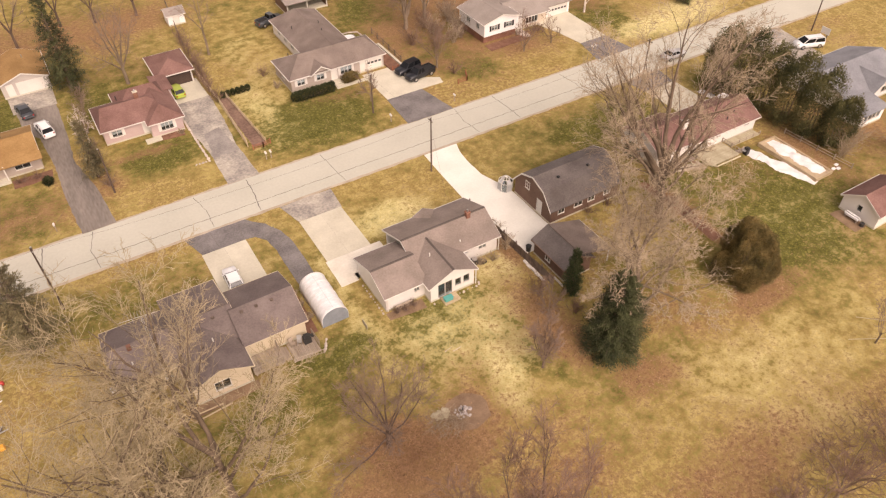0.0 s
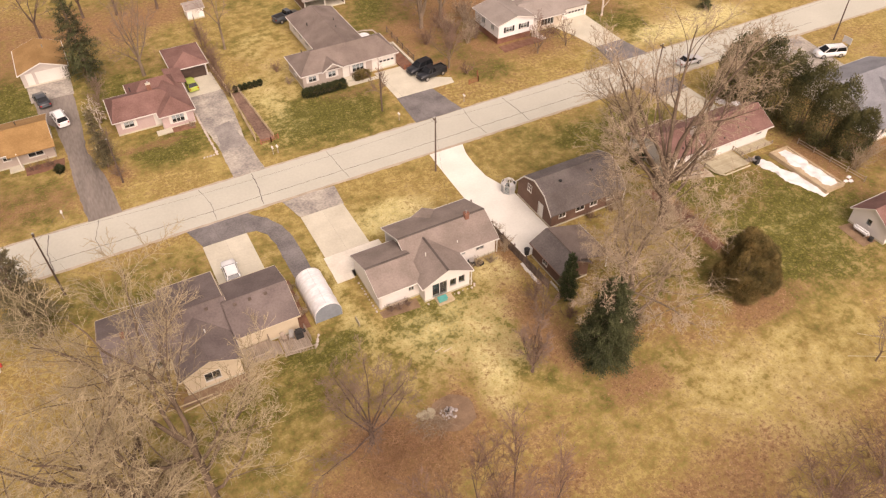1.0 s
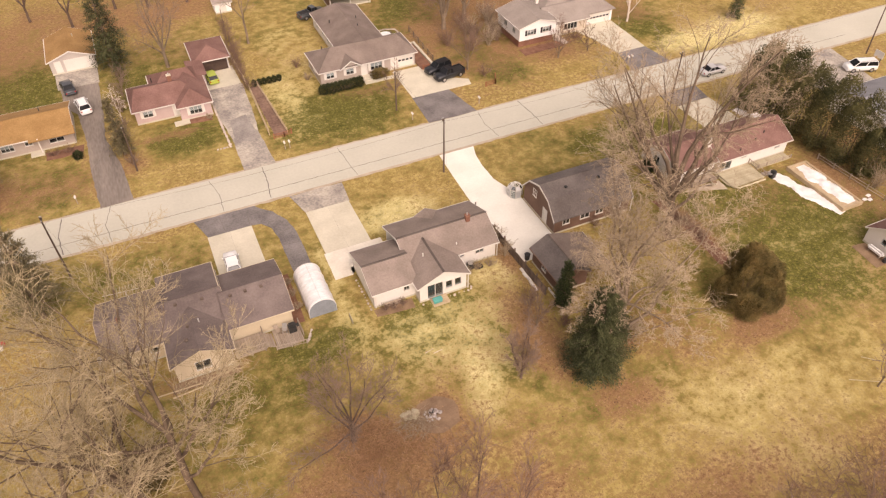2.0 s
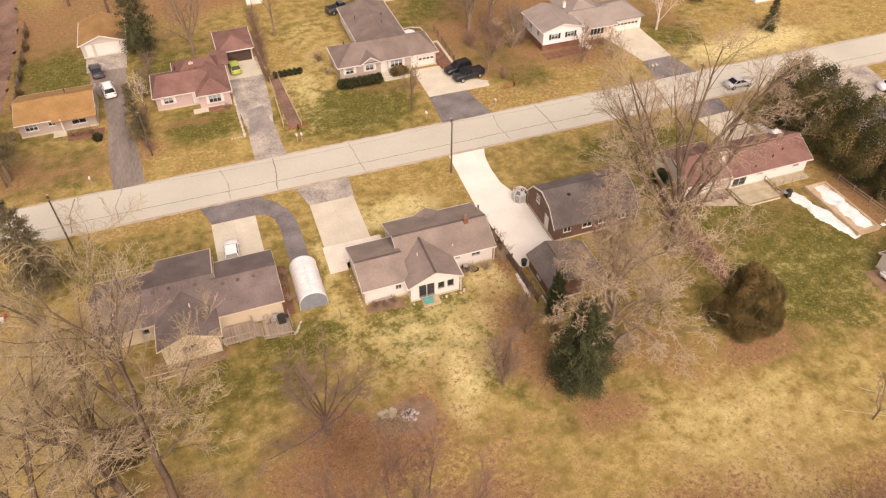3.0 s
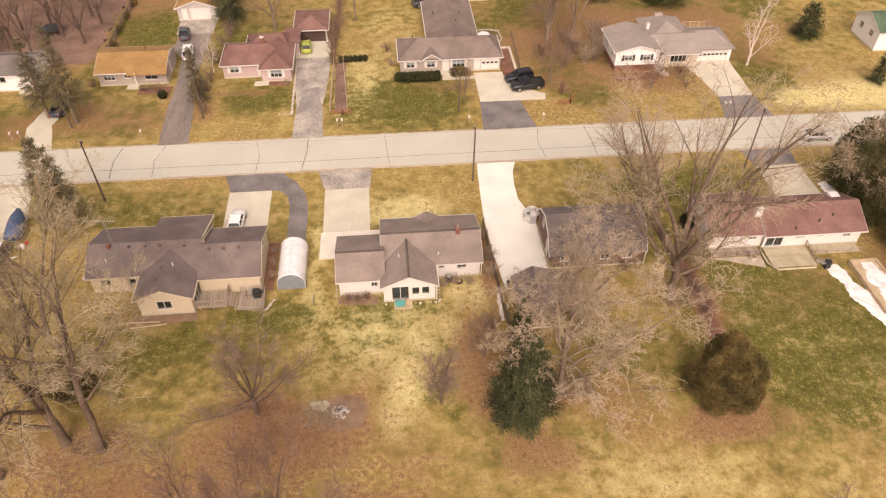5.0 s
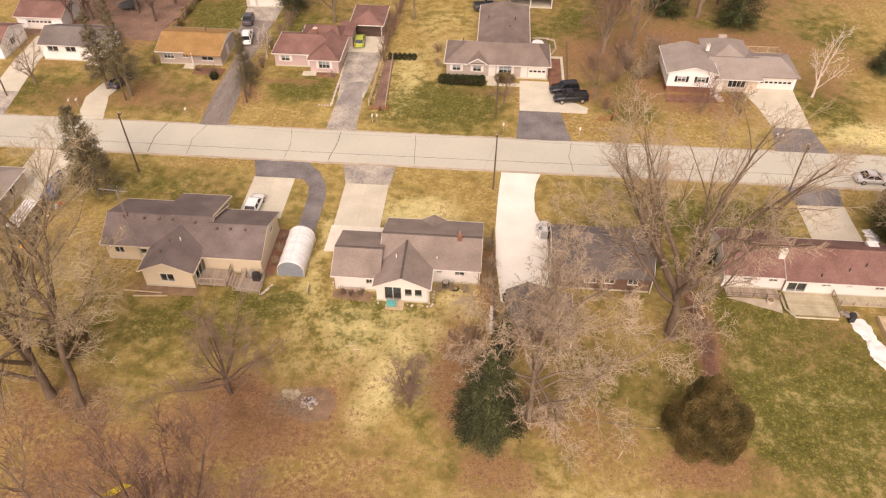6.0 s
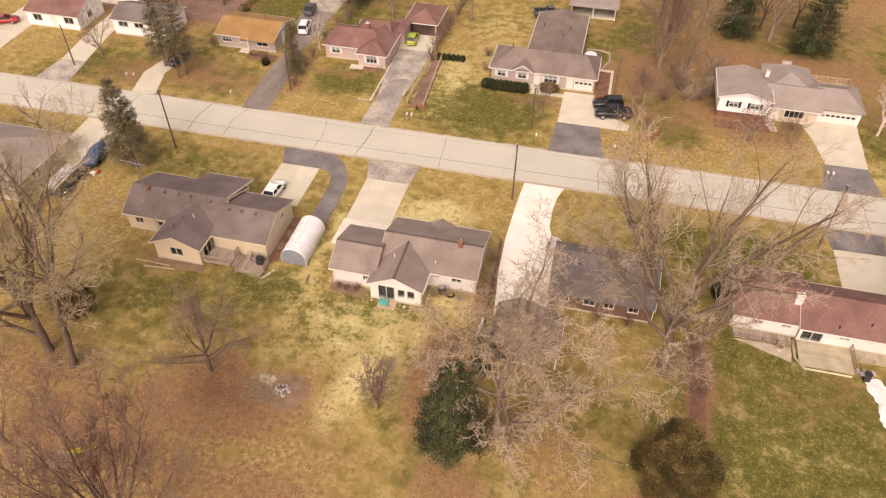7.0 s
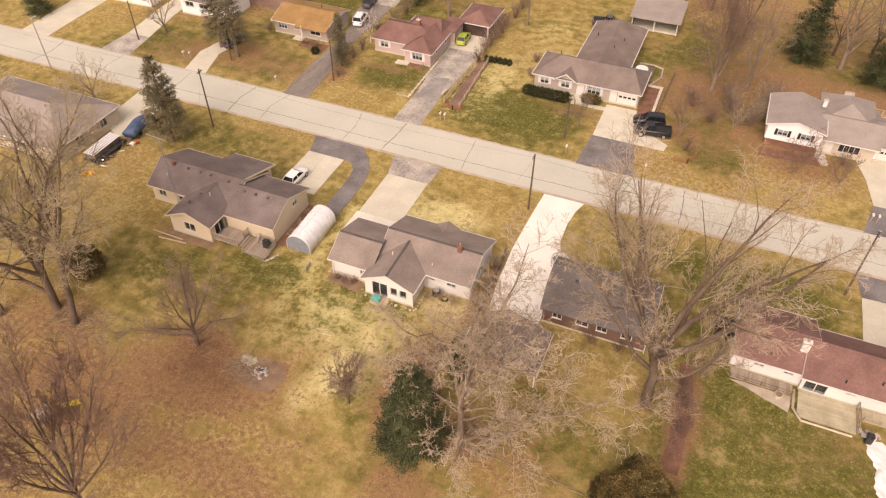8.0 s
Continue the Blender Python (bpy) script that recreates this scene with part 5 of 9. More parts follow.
def pink_house():
    h = thing("house", 9, 101, "pink-sided bungalow with faded red hip roofs", "house")
    shell(h, 3.4, 10.0, 97.4, 104.3, 2.55, SIDING_PINK, south=[(1.8, 1.0, 1.3, 0.9, 2, 1), (5.9, 0.15, 0.95, 2.0, "door")], west=[(3, 1.0, 1.2, 1.0)], skip="east", shutters=TRIM, blind=BLIND_PALE)
    shell(h, 9.6, 14.2, 95.8, 104.3, 2.55, SIDING_PINK, south=[(2.3, 0.8, 1.7, 1.3, 3, 1)], east=[(2.6, 1.2, 0.8, 0.8, 1), (6.5, 1.2, 0.8, 0.8, 1)], skip="west", shutters=TRIM, blind=BLIND_PALE)
    hip_roof(h, 3.4, 14.2, 97.4, 104.3, 2.55, 4.0, ROOF_RED, "x", 0.8, 3.4)
    hip_roof(h, 9.6, 14.2, 95.8, 104.0, 2.55, 3.75, ROOF_RED, "y", 2.3, 0.4)
    hip_roof(h, 6.8, 13.6, 101.5, 107.2, 2.55, 4.05, ROOF_RED, "x", 2.2, 1.0)
    shell(h, 6.8, 13.6, 104.4, 107.2, 2.55, SIDING_PINK, north=[(3, 1, 1.2, 1)], skip="south")
    shell(h, 13.6, 15.0, 104.4, 108.4, 2.5, SIDING_PINK, east=[(2.0, 0.9, 1.0, 1.1)], skip="westnorth")
    bm = bmesh.new()
    slab(bm, [(12.6, 103.6, 2.95), (15.3, 103.6, 2.55), (15.3, 108.6, 2.55), (12.6, 108.6, 2.95)], 0.12)
    part("roof", bm, ROOF_RED, h)
    chimney(h, 9.6, 101.6, 3.6, 4.7, 0.6, 0.5, BRICK)
    vent_pipe(h, 7.0, 103.8, 3.2, 0.5, DARK_METAL)
    part("front_step", boxes((8.4, 10.6, 94.6, 95.7, 0, 0.22)), CONCRETE, h)
    g = thing("garage", 16.5, 112, "red-roofed garage with a dark brown overhead door", "garage")
    shell(g, 14.2, 19.5, 108.6, 115.8, 2.5, SIDING_PINK, east=[(4, 1.2, 0.9, 0.8)], skip="south", foundation=False)
    part("floor_slab", boxes((14.2, 19.5, 108.6, 115.8, -0.2, 0.06)), CONCRETE, g)
    for x in (14.2, 19.3):
        part("front_post", boxes((x, x + 0.2, 108.6, 108.8, 0, 2.5)), TRIM, g)
    part("header", boxes((14.4, 19.3, 108.6, 108.8, 2.2, 2.5)), TRIM, g)
    for k in range(4):
        bm = boxes((14.42, 19.28, 108.7, 108.75, 0.07 + 0.53 * k, 0.58 + 0.53 * k))
        for j in range(6):
            box(bm, 14.55 + 0.79 * j, 15.2 + 0.79 * j, 108.68, 108.7, 0.17 + 0.53 * k, 0.48 + 0.53 * k)
        part("door_panel", bm, DOOR_BROWN, g)
    hip_roof(g, 14.2, 19.5, 108.6, 115.8, 2.5, 3.6, ROOF_RED, "y", 2.6, 2.6)
    # low stone edging along the drive
    e = thing("edging_wall", 15.2, 90, "low pale stone edging between lawn and drive", "edging")
    rng = random.Random(5)
    for k in range(52):
        y = 86.0 + 0.275 * k
        part("edge_stone", lumps(k, [(14.75 + 0.01 * (k % 3) - 0.003 * k, y, 0.08)], 0.2, 0.55, 1), STONE, e)
    for k in range(5):
        part("edge_stone", lumps(60 + k, [(14.7 - 0.45 * k, 86.0, 0.08)], 0.2, 0.55, 1), STONE, e)


def orange_house():
    h = thing("house", -10.5, 100, "small beige bungalow with orange shingle roof", "house")
    shell(h, -15.7, -5.3, 96.6, 104.3, 2.55, SIDING_TAUPE, south=[(1.7, 1.0, 1.6, 0.9, 3), (4.5, 1.3, 0.9, 0.8, 2), (8.1, 0.9, 1.9, 1.2, 2)], east=[(3.5, 0.15, 0.9, 2.0, "door")], west=[(4, 1.0, 1.2, 1.0)], blind=BLIND_PALE)
    gable_end(h, (-5.3, 96.6), (-5.3, 104.3), 2.55, 3.7, SIDING_BRIGHT)
    gable_end(h, (-15.7, 104.3), (-15.7, 96.6), 2.55, 3.7, SIDING_BRIGHT)
    gable_roof(h, -15.7, -5.3, 96.6, 104.3, 2.55, 3.75, "x", ROOF_ORANGE, cap=ROOF_ORANGE, over=0.5)
    part("porch_post", boxes((-9.9, -9.75, 95.7, 95.85, 0, 2.4)), TRIM, h)
    bm = bmesh.new()
    slab(bm, [(-11.0, 95.5, 2.28), (-4.9, 95.5, 2.28), (-4.9, 97.0, 2.7), (-11.0, 97.0, 2.7)], 0.1)
    part("porch_roof", bm, ROOF_ORANGE, h)
    part("porch_floor", boxes((-11.4, -9.6, 95.2, 96.5, 0, 0.2)), CONCRETE, h)
    vent_pipe(h, -9.0, 101.8, 3.4, 0.5, DARK_METAL)
    g = thing("garage", -4, 123, "white garage with orange shingle gable roof", "garage")
    shell(g, -7.4, -0.5, 118.7, 127.6, 2.5, SIDING_GREIGE, south=[(1.2, 0.1, 0.9, 2.05, "door"), (4.4, 0.05, 4.2, 2.1, "garage", 1)], east=[(4, 1.1, 1.0, 0.9)])
    gable_end(g, (-7.4, 118.7), (-0.5, 118.7), 2.5, 3.7, SIDING_GREIGE)
    gable_roof(g, -7.4, -0.5, 118.7, 127.6, 2.5, 3.75, "y", ROOF_ORANGE, cap=ROOF_ORANGE)
    vent_pipe(g, -3.0, 124.5, 3.5, 0.4, METAL)


def split_level_house():
    h = thing("house", 75, 99, "white split-level house with pale grey roofs and black shutters", "house")
    part("brick_base", boxes((66.2, 72.9, 94.5, 94.7, 0, 1.3), (66.2, 66.4, 94.7, 102, 0, 1.3), (72.7, 72.9, 94.7, 102, 0, 1.3)), BRICK, h)
    part("overhang", boxes((66.0, 73.1, 94.0, 102.0, 1.3, 1.5)), SIDING_BRIGHT, h)
    shell(h, 66.0, 73.1, 94.0, 102.0, 3.8, SIDING_BRIGHT, z0=1.28, foundation=False, south=[(2.1, 2.15, 1.2, 0.85, 2, 1), (5.1, 2.15, 1.2, 0.85, 2, 1)], west=[(3, 2.2, 0.9, 0.85), (6, 2.2, 0.8, 0.8)], shutters=BLACK, blind=BLIND_PALE)
    gable_end(h, (66.0, 94.0), (73.1, 94.0), 3.8, 4.7, SIDING_BRIGHT)
    gable_roof(h, 66.0, 73.1, 94.0, 102.0, 3.8, 4.75, "y", ROOF_PALE, cap=ROOF_PALE)
    shell(h, 73.1, 80.2, 95.3, 104.6, 2.65, SIDING_BEIGE, south=[(3.9, 0.8, 2.6, 1.3, 4), (1.3, 0.15, 0.95, 2.0, "door")], north=[(3, 1, 1.2, 1)], skip="west")
    gable_roof(h, 72.6, 80.6, 95.3, 104.4, 2.7, 4.1, "x", ROOF_PALE, mid=98.6, cap=ROOF_PALE, ends=(0, 0), over=0.6)
    hip_roof(h, 73.0, 79.4, 98.4, 105.8, 3.5, 4.9, ROOF_PALE, "y", 3.0, 2.2, trim=ROOF_PALE)
    shell(h, 80.2, 86.2, 96.2, 103.2, 2.6, SIDING_BRIGHT, south=[(3.0, 0.05, 4.9, 2.1, "garage")], east=[(3, 1.1, 0.9, 0.9)], skip="west")
    hip_roof(h, 79.6, 86.2, 96.2, 103.2, 2.65, 3.95, ROOF_PALE, "x", 0.3, 2.2, trim=ROOF_PALE)
    chimney(h, 72.7, 100.3, 4.3, 5.2, 0.5, 0.5, TRIM)
    part("chimney", boxes((75.2, 76.5, 104.2, 104.8, 0, 4.9)), STONE, h)
    for k in range(4):
        tagged(part("retaining_block", soft(boxes((73.0 + 0.25 * k, 74.2 + 0.2 * k, 93.9 - 0.55 * k, 94.4 - 0.55 * k, -0.05, 0.7 - 0.17 * k)), 0.03), STONE), "rough stone terrace block by the front steps", "stone block", "terrace blocks")
    d = deck("deck", 80.0, 86.5, 103.4, 107.5, 0.7, WOOD_TAN, "tan wooden deck behind the garage", "x", 0.2)
    railing(d, [(80.0, 107.5), (86.5, 107.5), (86.5, 103.6)], 0.7, WOOD_TAN)


def red_roof_house():
    h = thing("house", 76, 54.5, "long cream ranch house with faded red roof and back deck", "house")
    shell(h, 66.3, 73.0, 52.1, 59.2, 2.5, SIDING_WHITE, south=[(2.6, 1.3, 0.9, 0.6, 2), (5.4, 1.3, 0.9, 0.6, 2)], west=[(3, 1.2, 1.0, 0.9)], north=[(3.5, 1.0, 1.5, 1.1)], skip="east")
    shell(h, 73.0, 85.0, 51.7, 58.0, 2.55, SIDING_WHITE, south=[(1.3, 0.3, 2.0, 2.0), (4.4, 1.4, 0.9, 0.6, 2), (6.9, 1.5, 0.5, 0.5, 1), (10.2, 1.3, 0.9, 0.7, 2)], east=[(3, 1.2, 1.0, 0.9)], north=[(3.0, 0.05, 4.2, 2.1, "garage"), (9, 1, 1.4, 1.1)], skip="west")
    gable_end(h, (66.3, 59.2), (66.3, 52.1), 2.5, 4.0, SIDING_WHITE, mid=(66.3, 55.2))
    gable_roof(h, 66.3, 73.4, 52.0, 59.2, 2.5, 4.15, "x", ROOF_RED, mid=55.2, ends=(1, 1), cap=ROOF_RED, over=0.4)
    gable_end(h, (85.0, 51.7), (85.0, 58.0), 2.55, 4.0, SIDING_WHITE, mid=(85.0, 54.9))
    gable_roof(h, 73.0, 85.0, 51.7, 58.0, 2.55, 4.15, "x", ROOF_RED, mid=54.9, ends=(1, 1), cap=ROOF_RED, over=0.5)
    chimney(h, 72.4, 53.9, 3.0, 4.5, 0.75, 0.6, TRIM, TRIM)
    for x, y, z in ((69.6, 52.6, 2.7), (79.6, 52.6, 3.05), (81.5, 53.2, 3.3), (76.5, 51.9, 2.6)):
        vent_pipe(h, x, y, z, 0.4, DARK_METAL)
    part("skylight", boxes((83.0, 84.2, 56.5, 57.6, 2.9, 3.3)), TARP_WHITE, h)
    d = deck("deck", 73.0, 78.3, 48.2, 51.6, 0.25, WOOD_OLD, "greyed tan wooden deck with angled corners behind the house", "x", 0.18)
    for a, b in (((72.6, 48.9), (73.4, 47.7)), ((73.4, 47.7), (77.9, 47.7)), ((72.6, 48.9), (72.6, 51.2))):
        part("edge_bench", rods(((*a, 0.3), (*b, 0.3), 0.13), sides=4), WOOD_OLD, d)
    railing(d, [(78.4, 51.5), (78.4, 48.3)], 0.25, WOOD_GREY, 0.7, 0.4)
    # low timber walkway along the west part
    w = deck("walkway", 66.6, 72.5, 50.6, 51.9, 0.14, WOOD_GREY, "weathered timber walkway with a low rail", "y", 0.2)
    railing(w, [(66.6, 50.6), (72.4, 50.6)], 0.14, WOOD_DARK, 0.5, 9)
    w2 = deck("walkway", 78.8, 84.6, 50.1, 51.5, 0.2, WOOD_OLD, "timber walkway along the back wall", "y", 0.2)
    railing(w2, [(78.9, 50.1), (84.6, 50.1)], 0.2, WOOD_GREY, 0.5, 9)
    paving("path", [(69.0, 49.6), (72.3, 48.4), (72.4, 50.4), (66.6, 50.4)], 0.05, GRAVEL, "gravel border below the walkway", "path", 0.15, 43)
    g = thing("gas_grill", 79.3, 47.9, "dark grill with pale side shelves by the deck", "grill")
    part("cart", boxes((79.0, 79.6, 47.6, 48.2, -0.02, 0.8)), DARK_METAL, g)
    part("lid", soft(boxes((78.95, 79.65, 47.55, 48.25, 0.8, 1.15)), 0.12, 2), DARK_METAL, g)
    part("side_shelf", boxes((78.5, 78.95, 47.65, 48.15, 0.78, 0.83)), METAL, g)
    k = thing("planter", 71.2, 49.9, "grey round planter tub", "planter")
    part("tub", rods(((71.2, 49.9, 0.03), (71.2, 49.9, 0.5), 0.3, 0.4), sides=14), CONCRETE, k)
    part("soil", rods(((71.2, 49.9, 0.5), (71.2, 49.9, 0.52), 0.34), sides=14), SOIL, k)


def side_houses():
    # west neighbour: long grey-brown roof
    h = thing("house", -30, 56, "low house with wide grey-brown shingle roof", "house")
    shell(h, -42, -21.3, 52.0, 63.6, 2.7, SIDING_BEIGE, east=[(4, 1, 1.4, 1.1), (8.5, 1, 1.2, 1.1)], south=[(6, 1, 1.4, 1.1), (14, 1, 1.6, 1.1)], north=[(5, 0.9, 1.6, 1.2), (12, 0.9, 1.6, 1.2)])
    hip_roof(h, -42, -21.3, 52.0, 63.6, 2.7, 4.9, ROOF_PALE, "x", 5.6, 5.6)
    # north-west houses along the street
    h = thing("house", -30, 99.5, "small white bungalow with grey shingle roof", "house")
    shell(h, -35.2, -25.2, 96.2, 103.0, 3.0, SIDING_BRIGHT, south=[(2.0, 1.6, 1.7, 0.9, 2), (5.0, 1.6, 1.7, 0.9, 2), (8.6, 0.3, 0.95, 2.0, "door")], west=[(3, 1.5, 1.2, 0.9)])
    gable_end(h, (-25.2, 96.2), (-25.2, 103.0), 3.0, 4.3, SIDING_BRIGHT)
    gable_end(h, (-35.2, 103.0), (-35.2, 96.2), 3.0, 4.3, SIDING_BRIGHT)
    gable_roof(h, -35.2, -25.2, 96.2, 103.0, 3.0, 4.35, "x", ROOF_GREY, cap=ROOF_GREY)
    part("front_step", boxes((-27.6, -25.6, 95.0, 96.1, 0, 0.35)), CONCRETE, h)
    h = thing("house", -47, 99.5, "white house with dark red shingle roof", "house")
    shell(h, -52.0, -41.8, 95.6, 103.0, 2.8, SIDING_BRIGHT, south=[(2.2, 1.1, 1.6, 1.1, 2), (5.4, 0.2, 0.95, 2.05, "door"), (8.4, 1.1, 1.8, 1.1, 2)], east=[(3.5, 1.1, 1.2, 1.0)])
    gable_end(h, (-41.8, 95.6), (-41.8, 103.0), 2.8, 4.1, SIDING_BRIGHT)
    gable_roof(h, -52.0, -41.8, 95.6, 103.0, 2.8, 4.15, "x", ROOF_RED, cap=ROOF_RED)
    h = thing("garage", -41, 110, "white garage with dark red roof in a back yard", "garage")
    shell(h, -45, -36.8, 106.6, 113.2, 2.5, SIDING_BRIGHT, south=[(4, 0.05, 4.4, 2.1, "garage")])
    gable_roof(h, -45, -36.8, 106.6, 113.2, 2.5, 3.7, "x", ROOF_RED, cap=ROOF_RED)
    # back shed behind the grey house
    h = thing("shed", 45.4, 125.6, "open-fronted shed with pale metal roof", "shed")
    shell(h, 41.4, 49.4, 122.6, 128.6, 2.4, SIDING_BROWN, skip="south")
    for x in (41.5, 45.4, 49.3):
        part("post", boxes((x - 0.08, x + 0.08, 122.4, 122.56, 0, 2.3)), TRIM, h)
    bm = bmesh.new()
    slab(bm, [(41.0, 121.8, 2.35), (49.8, 121.8, 2.35), (49.8, 129.0, 3.6), (41.0, 129.0, 3.6)], 0.1)
    part("roof", bm, ROOF_PALE, h)
    # green-roofed house by the street's east end
    h = thing("house", 117, 100, "white house with dark green shingle roof", "house")
    shell(h, 112.0, 124, 97.5, 105.0, 3.6, SIDING_BRIGHT, west=[(2.2, 1.8, 0.9, 1.0), (5.4, 1.8, 0.9, 1.0)], south=[(3.2, 1.6, 1.6, 1.1, 3), (8, 1.6, 1.6, 1.1, 3)])
    gable_end(h, (112.0, 105.0), (112.0, 97.5), 3.6, 5.2, SIDING_BRIGHT)
    gable_roof(h, 112.0, 124, 97.5, 105.0, 3.6, 5.25, "x", ROOF_GREEN, cap=ROOF_GREEN)
    # east neighbour behind the cedars
    h = thing("house", 105, 50, "grey-roofed house with a white glazed porch", "house")
    shell(h, 99, 113, 47.5, 57.5, 2.8, SIDING_BRIGHT, south=[(4, 1, 1.6, 1.2), (10, 1, 1.6, 1.2)], west=[(3, 1, 1.2, 1.0), (7, 1, 1.2, 1)])
    gable_end(h, (99, 57.5), (99, 47.5), 2.8, 4.8, SIDING_BRIGHT)
    gable_roof(h, 99, 113, 47.5, 57.5, 2.8, 4.8, "x", ROOF_SLATE, cap=ROOF_SLATE)
    gable_roof(h, 104.2, 108.2, 46.6, 51.4, 2.8, 4.3, "y", ROOF_SLATE, ends=(1, 0), cap=ROOF_SLATE)
    gable_end(h, (104.2, 46.7), (108.2, 46.7), 2.75, 4.2, SIDING_BRIGHT)
    shell(h, 98.0, 103, 43.6, 47.4, 2.3, SIDING_BRIGHT, south=[(0.9 + 0.95 * i, 0.9, 0.75, 1.1, 1) for i in range(4)], west=[(1.0, 0.9, 0.9, 1.1, 1), (2.6, 0.9, 0.9, 1.1, 1)], skip="north")
    bm = bmesh.new()
    slab(bm, [(97.6, 43.2, 2.35), (103.4, 43.2, 2.35), (103.4, 47.5, 3.1), (97.6, 47.5, 3.1)], 0.1)
    part("porch_roof", bm, ROOF_SLATE, h)
    # red-roofed shed in the east yard
    h = thing("shed", 83, 31, "cream garden shed with dark red roof", "shed")
    shell(h, 80.3, 87.5, 28.6, 33.6, 2.3, SIDING_WHITE, west=[(2.4, 1.2, 0.6, 0.8, 1)], south=[(3.5, 0.1, 1.6, 2.0, "door")])
    gable_end(h, (80.3, 33.6), (80.3, 28.6), 2.3, 3.8, SIDING_WHITE)
    gable_roof(h, 80.3, 87.5, 28.6, 33.6, 2.3, 3.85, "x", ROOF_RED, cap=ROOF_RED, over=0.25)
    # dark brown patch along the shed's west wall
    paving("path", [(78.0, 29.4), (80.2, 29.4), (80.2, 33.2), (78.3, 33.4)], 0.03, SOIL, "dark brown patch on the ground beside the shed", "soil", 0.15, 44)
    s = thing("stored_tank", 79.5, 31.2, "white tank and dark bucket against the shed", "tank")
    part("tank", soft(boxes((79.3, 79.9, 30.2, 32.4, 0.3, 0.9)), 0.2, 2), TARP_WHITE, s)
    part("bucket", rods(((79.6, 29.8, 0.02), (79.6, 29.8, 0.5), 0.28), sides=12), DARK_METAL, s)
    part("cradle", boxes((79.35, 79.85, 30.5, 30.6, 0.02, 0.35), (79.35, 79.85, 32.0, 32.1, 0.02, 0.35)), WOOD_GREY, s)


cream_house()
white_house()
barn_garage()
dark_shed()
grey_house()
pink_house()
orange_house()
split_level_house()
red_roof_house()
side_houses()


# ---- trees ----
def tube_mesh(name, paths):
    """One mesh of tapered tubes; each path is a list of (place, radius)."""
    V, F = [], []
    for path in paths:
        big = path[0][1]
        k = 7 if big > 0.12 else 5 if big > 0.045 else 3
        last = None
        for i, (p, r) in enumerate(path):
            d = (path[min(i + 1, len(path) - 1)][0] - path[max(i - 1, 0)][0])
            d = d.normalized() if d.length > 1e-6 else Vector((0, 0, 1))
            u = d.cross(Vector((0.31, 0.95, 0.05)))
            u = u.normalized() if u.length > 0.05 else d.orthogonal().normalized()
            w = d.cross(u)
            s = len(V)
            if r <= 0:
                V.append(p[:])
            for j in range(k if r > 0 else 0):
                a = 2 * math.pi * j / k
                c = p + (u * math.cos(a) + w * math.sin(a)) * r
                V.append((c.x, c.y, c.z))
            if last is not None:
                for j in range(k):
                    F.append((last + j, last + (j + 1) % k, s + (j + 1) % k, s + j) if r > 0 else (last + j, last + (j + 1) % k, s))
            last = s
    me = bpy.data.meshes.new(name)
    me.from_pydata(V, [], F)
    return me


def wander(rng, p, d, length, r0, r1, n, bend, rise):
    """A crooked tapering path."""
    pts = [(p.copy(), r0)]
    d = d.normalized()
    for i in range(n):
        d = (d + Vector((rng.gauss(0, bend), rng.gauss(0, bend), rng.gauss(0, bend) + rise))).normalized()
        p = p + d * (length / n)
        pts.append((p.copy(), r0 + (r1 - r0) * (i + 1) / n))
    return pts


def side_shoot(rng, d, lo, hi):
    a = radians(rng.uniform(lo, hi))
    o = d.orthogonal().normalized()
    o.rotate(Matrix.Rotation(rng.uniform(0, 2 * math.pi), 3, d))
    return (d * math.cos(a) + o * math.sin(a)).normalized()


def sprout(rng, path, length, spec, depth, out, rise, bend):
    """Shoots along a path, and shoots along those, down to the twigs."""
    if depth >= len(spec):
        return
    count, ratio, thick, lo, hi, start, *bits = spec[depth]
    n = len(path) - 1
    for k in range(count):
        t = start + (1 - start) * (k + rng.random()) / count
        i = min(int(t * n), n - 1)
        f = t * n - i
        a, b = path[i], path[i + 1]
        p = a[0].lerp(b[0], f)
        r = (a[1] + (b[1] - a[1]) * f) * thick
        d = side_shoot(rng, (b[0] - a[0]).normalized(), lo, hi)
        l = length * ratio * rng.uniform(0.65, 1.25) * (1.1 - 0.5 * t)
        last = depth == len(spec) - 1
        m = bits[0] if bits else 4 if depth == 0 and not last else 3 if depth == 1 and not last else 2
        new_path = wander(rng, p, d, l, max(r, 0.018), 0.0 if last else max(r * 0.35, 0.01), m, bend * (1.9 if last else 1.25), rise)
        out[min(depth, 2)].append(new_path)
        sprout(rng, new_path, l, spec, depth + 1, out, rise, bend)


# shoots per step: count, length ratio, thickness, least and most angle, first place along the parent, bends in each
RICH = [(9, 0.46, 0.46, 25, 55, 0.2), (8, 0.50, 0.52, 25, 60, 0.18), (7, 0.48, 0.6, 25, 65, 0.12), (6, 0.6, 0.65, 25, 70, 0.12)]
LEAN_ = [(7, 0.48, 0.60, 25, 55, 0.25), (6, 0.50, 0.60, 25, 60, 0.2), (5, 0.5, 0.62, 25, 65, 0.15)]
TALL = [(8, 0.45, 0.42, 20, 46, 0.25), (7, 0.52, 0.5, 20, 50, 0.2), (6, 0.52, 0.58, 22, 54, 0.15), (3, 0.7, 0.62, 22, 58, 0.2, 1)]
DENSE = [(8, 0.50, 0.44, 24, 55, 0.2), (7, 0.55, 0.48, 24, 58, 0.15), (6, 0.58, 0.55, 25, 60, 0.15), (3, 0.64, 0.6, 25, 62, 0.2)]
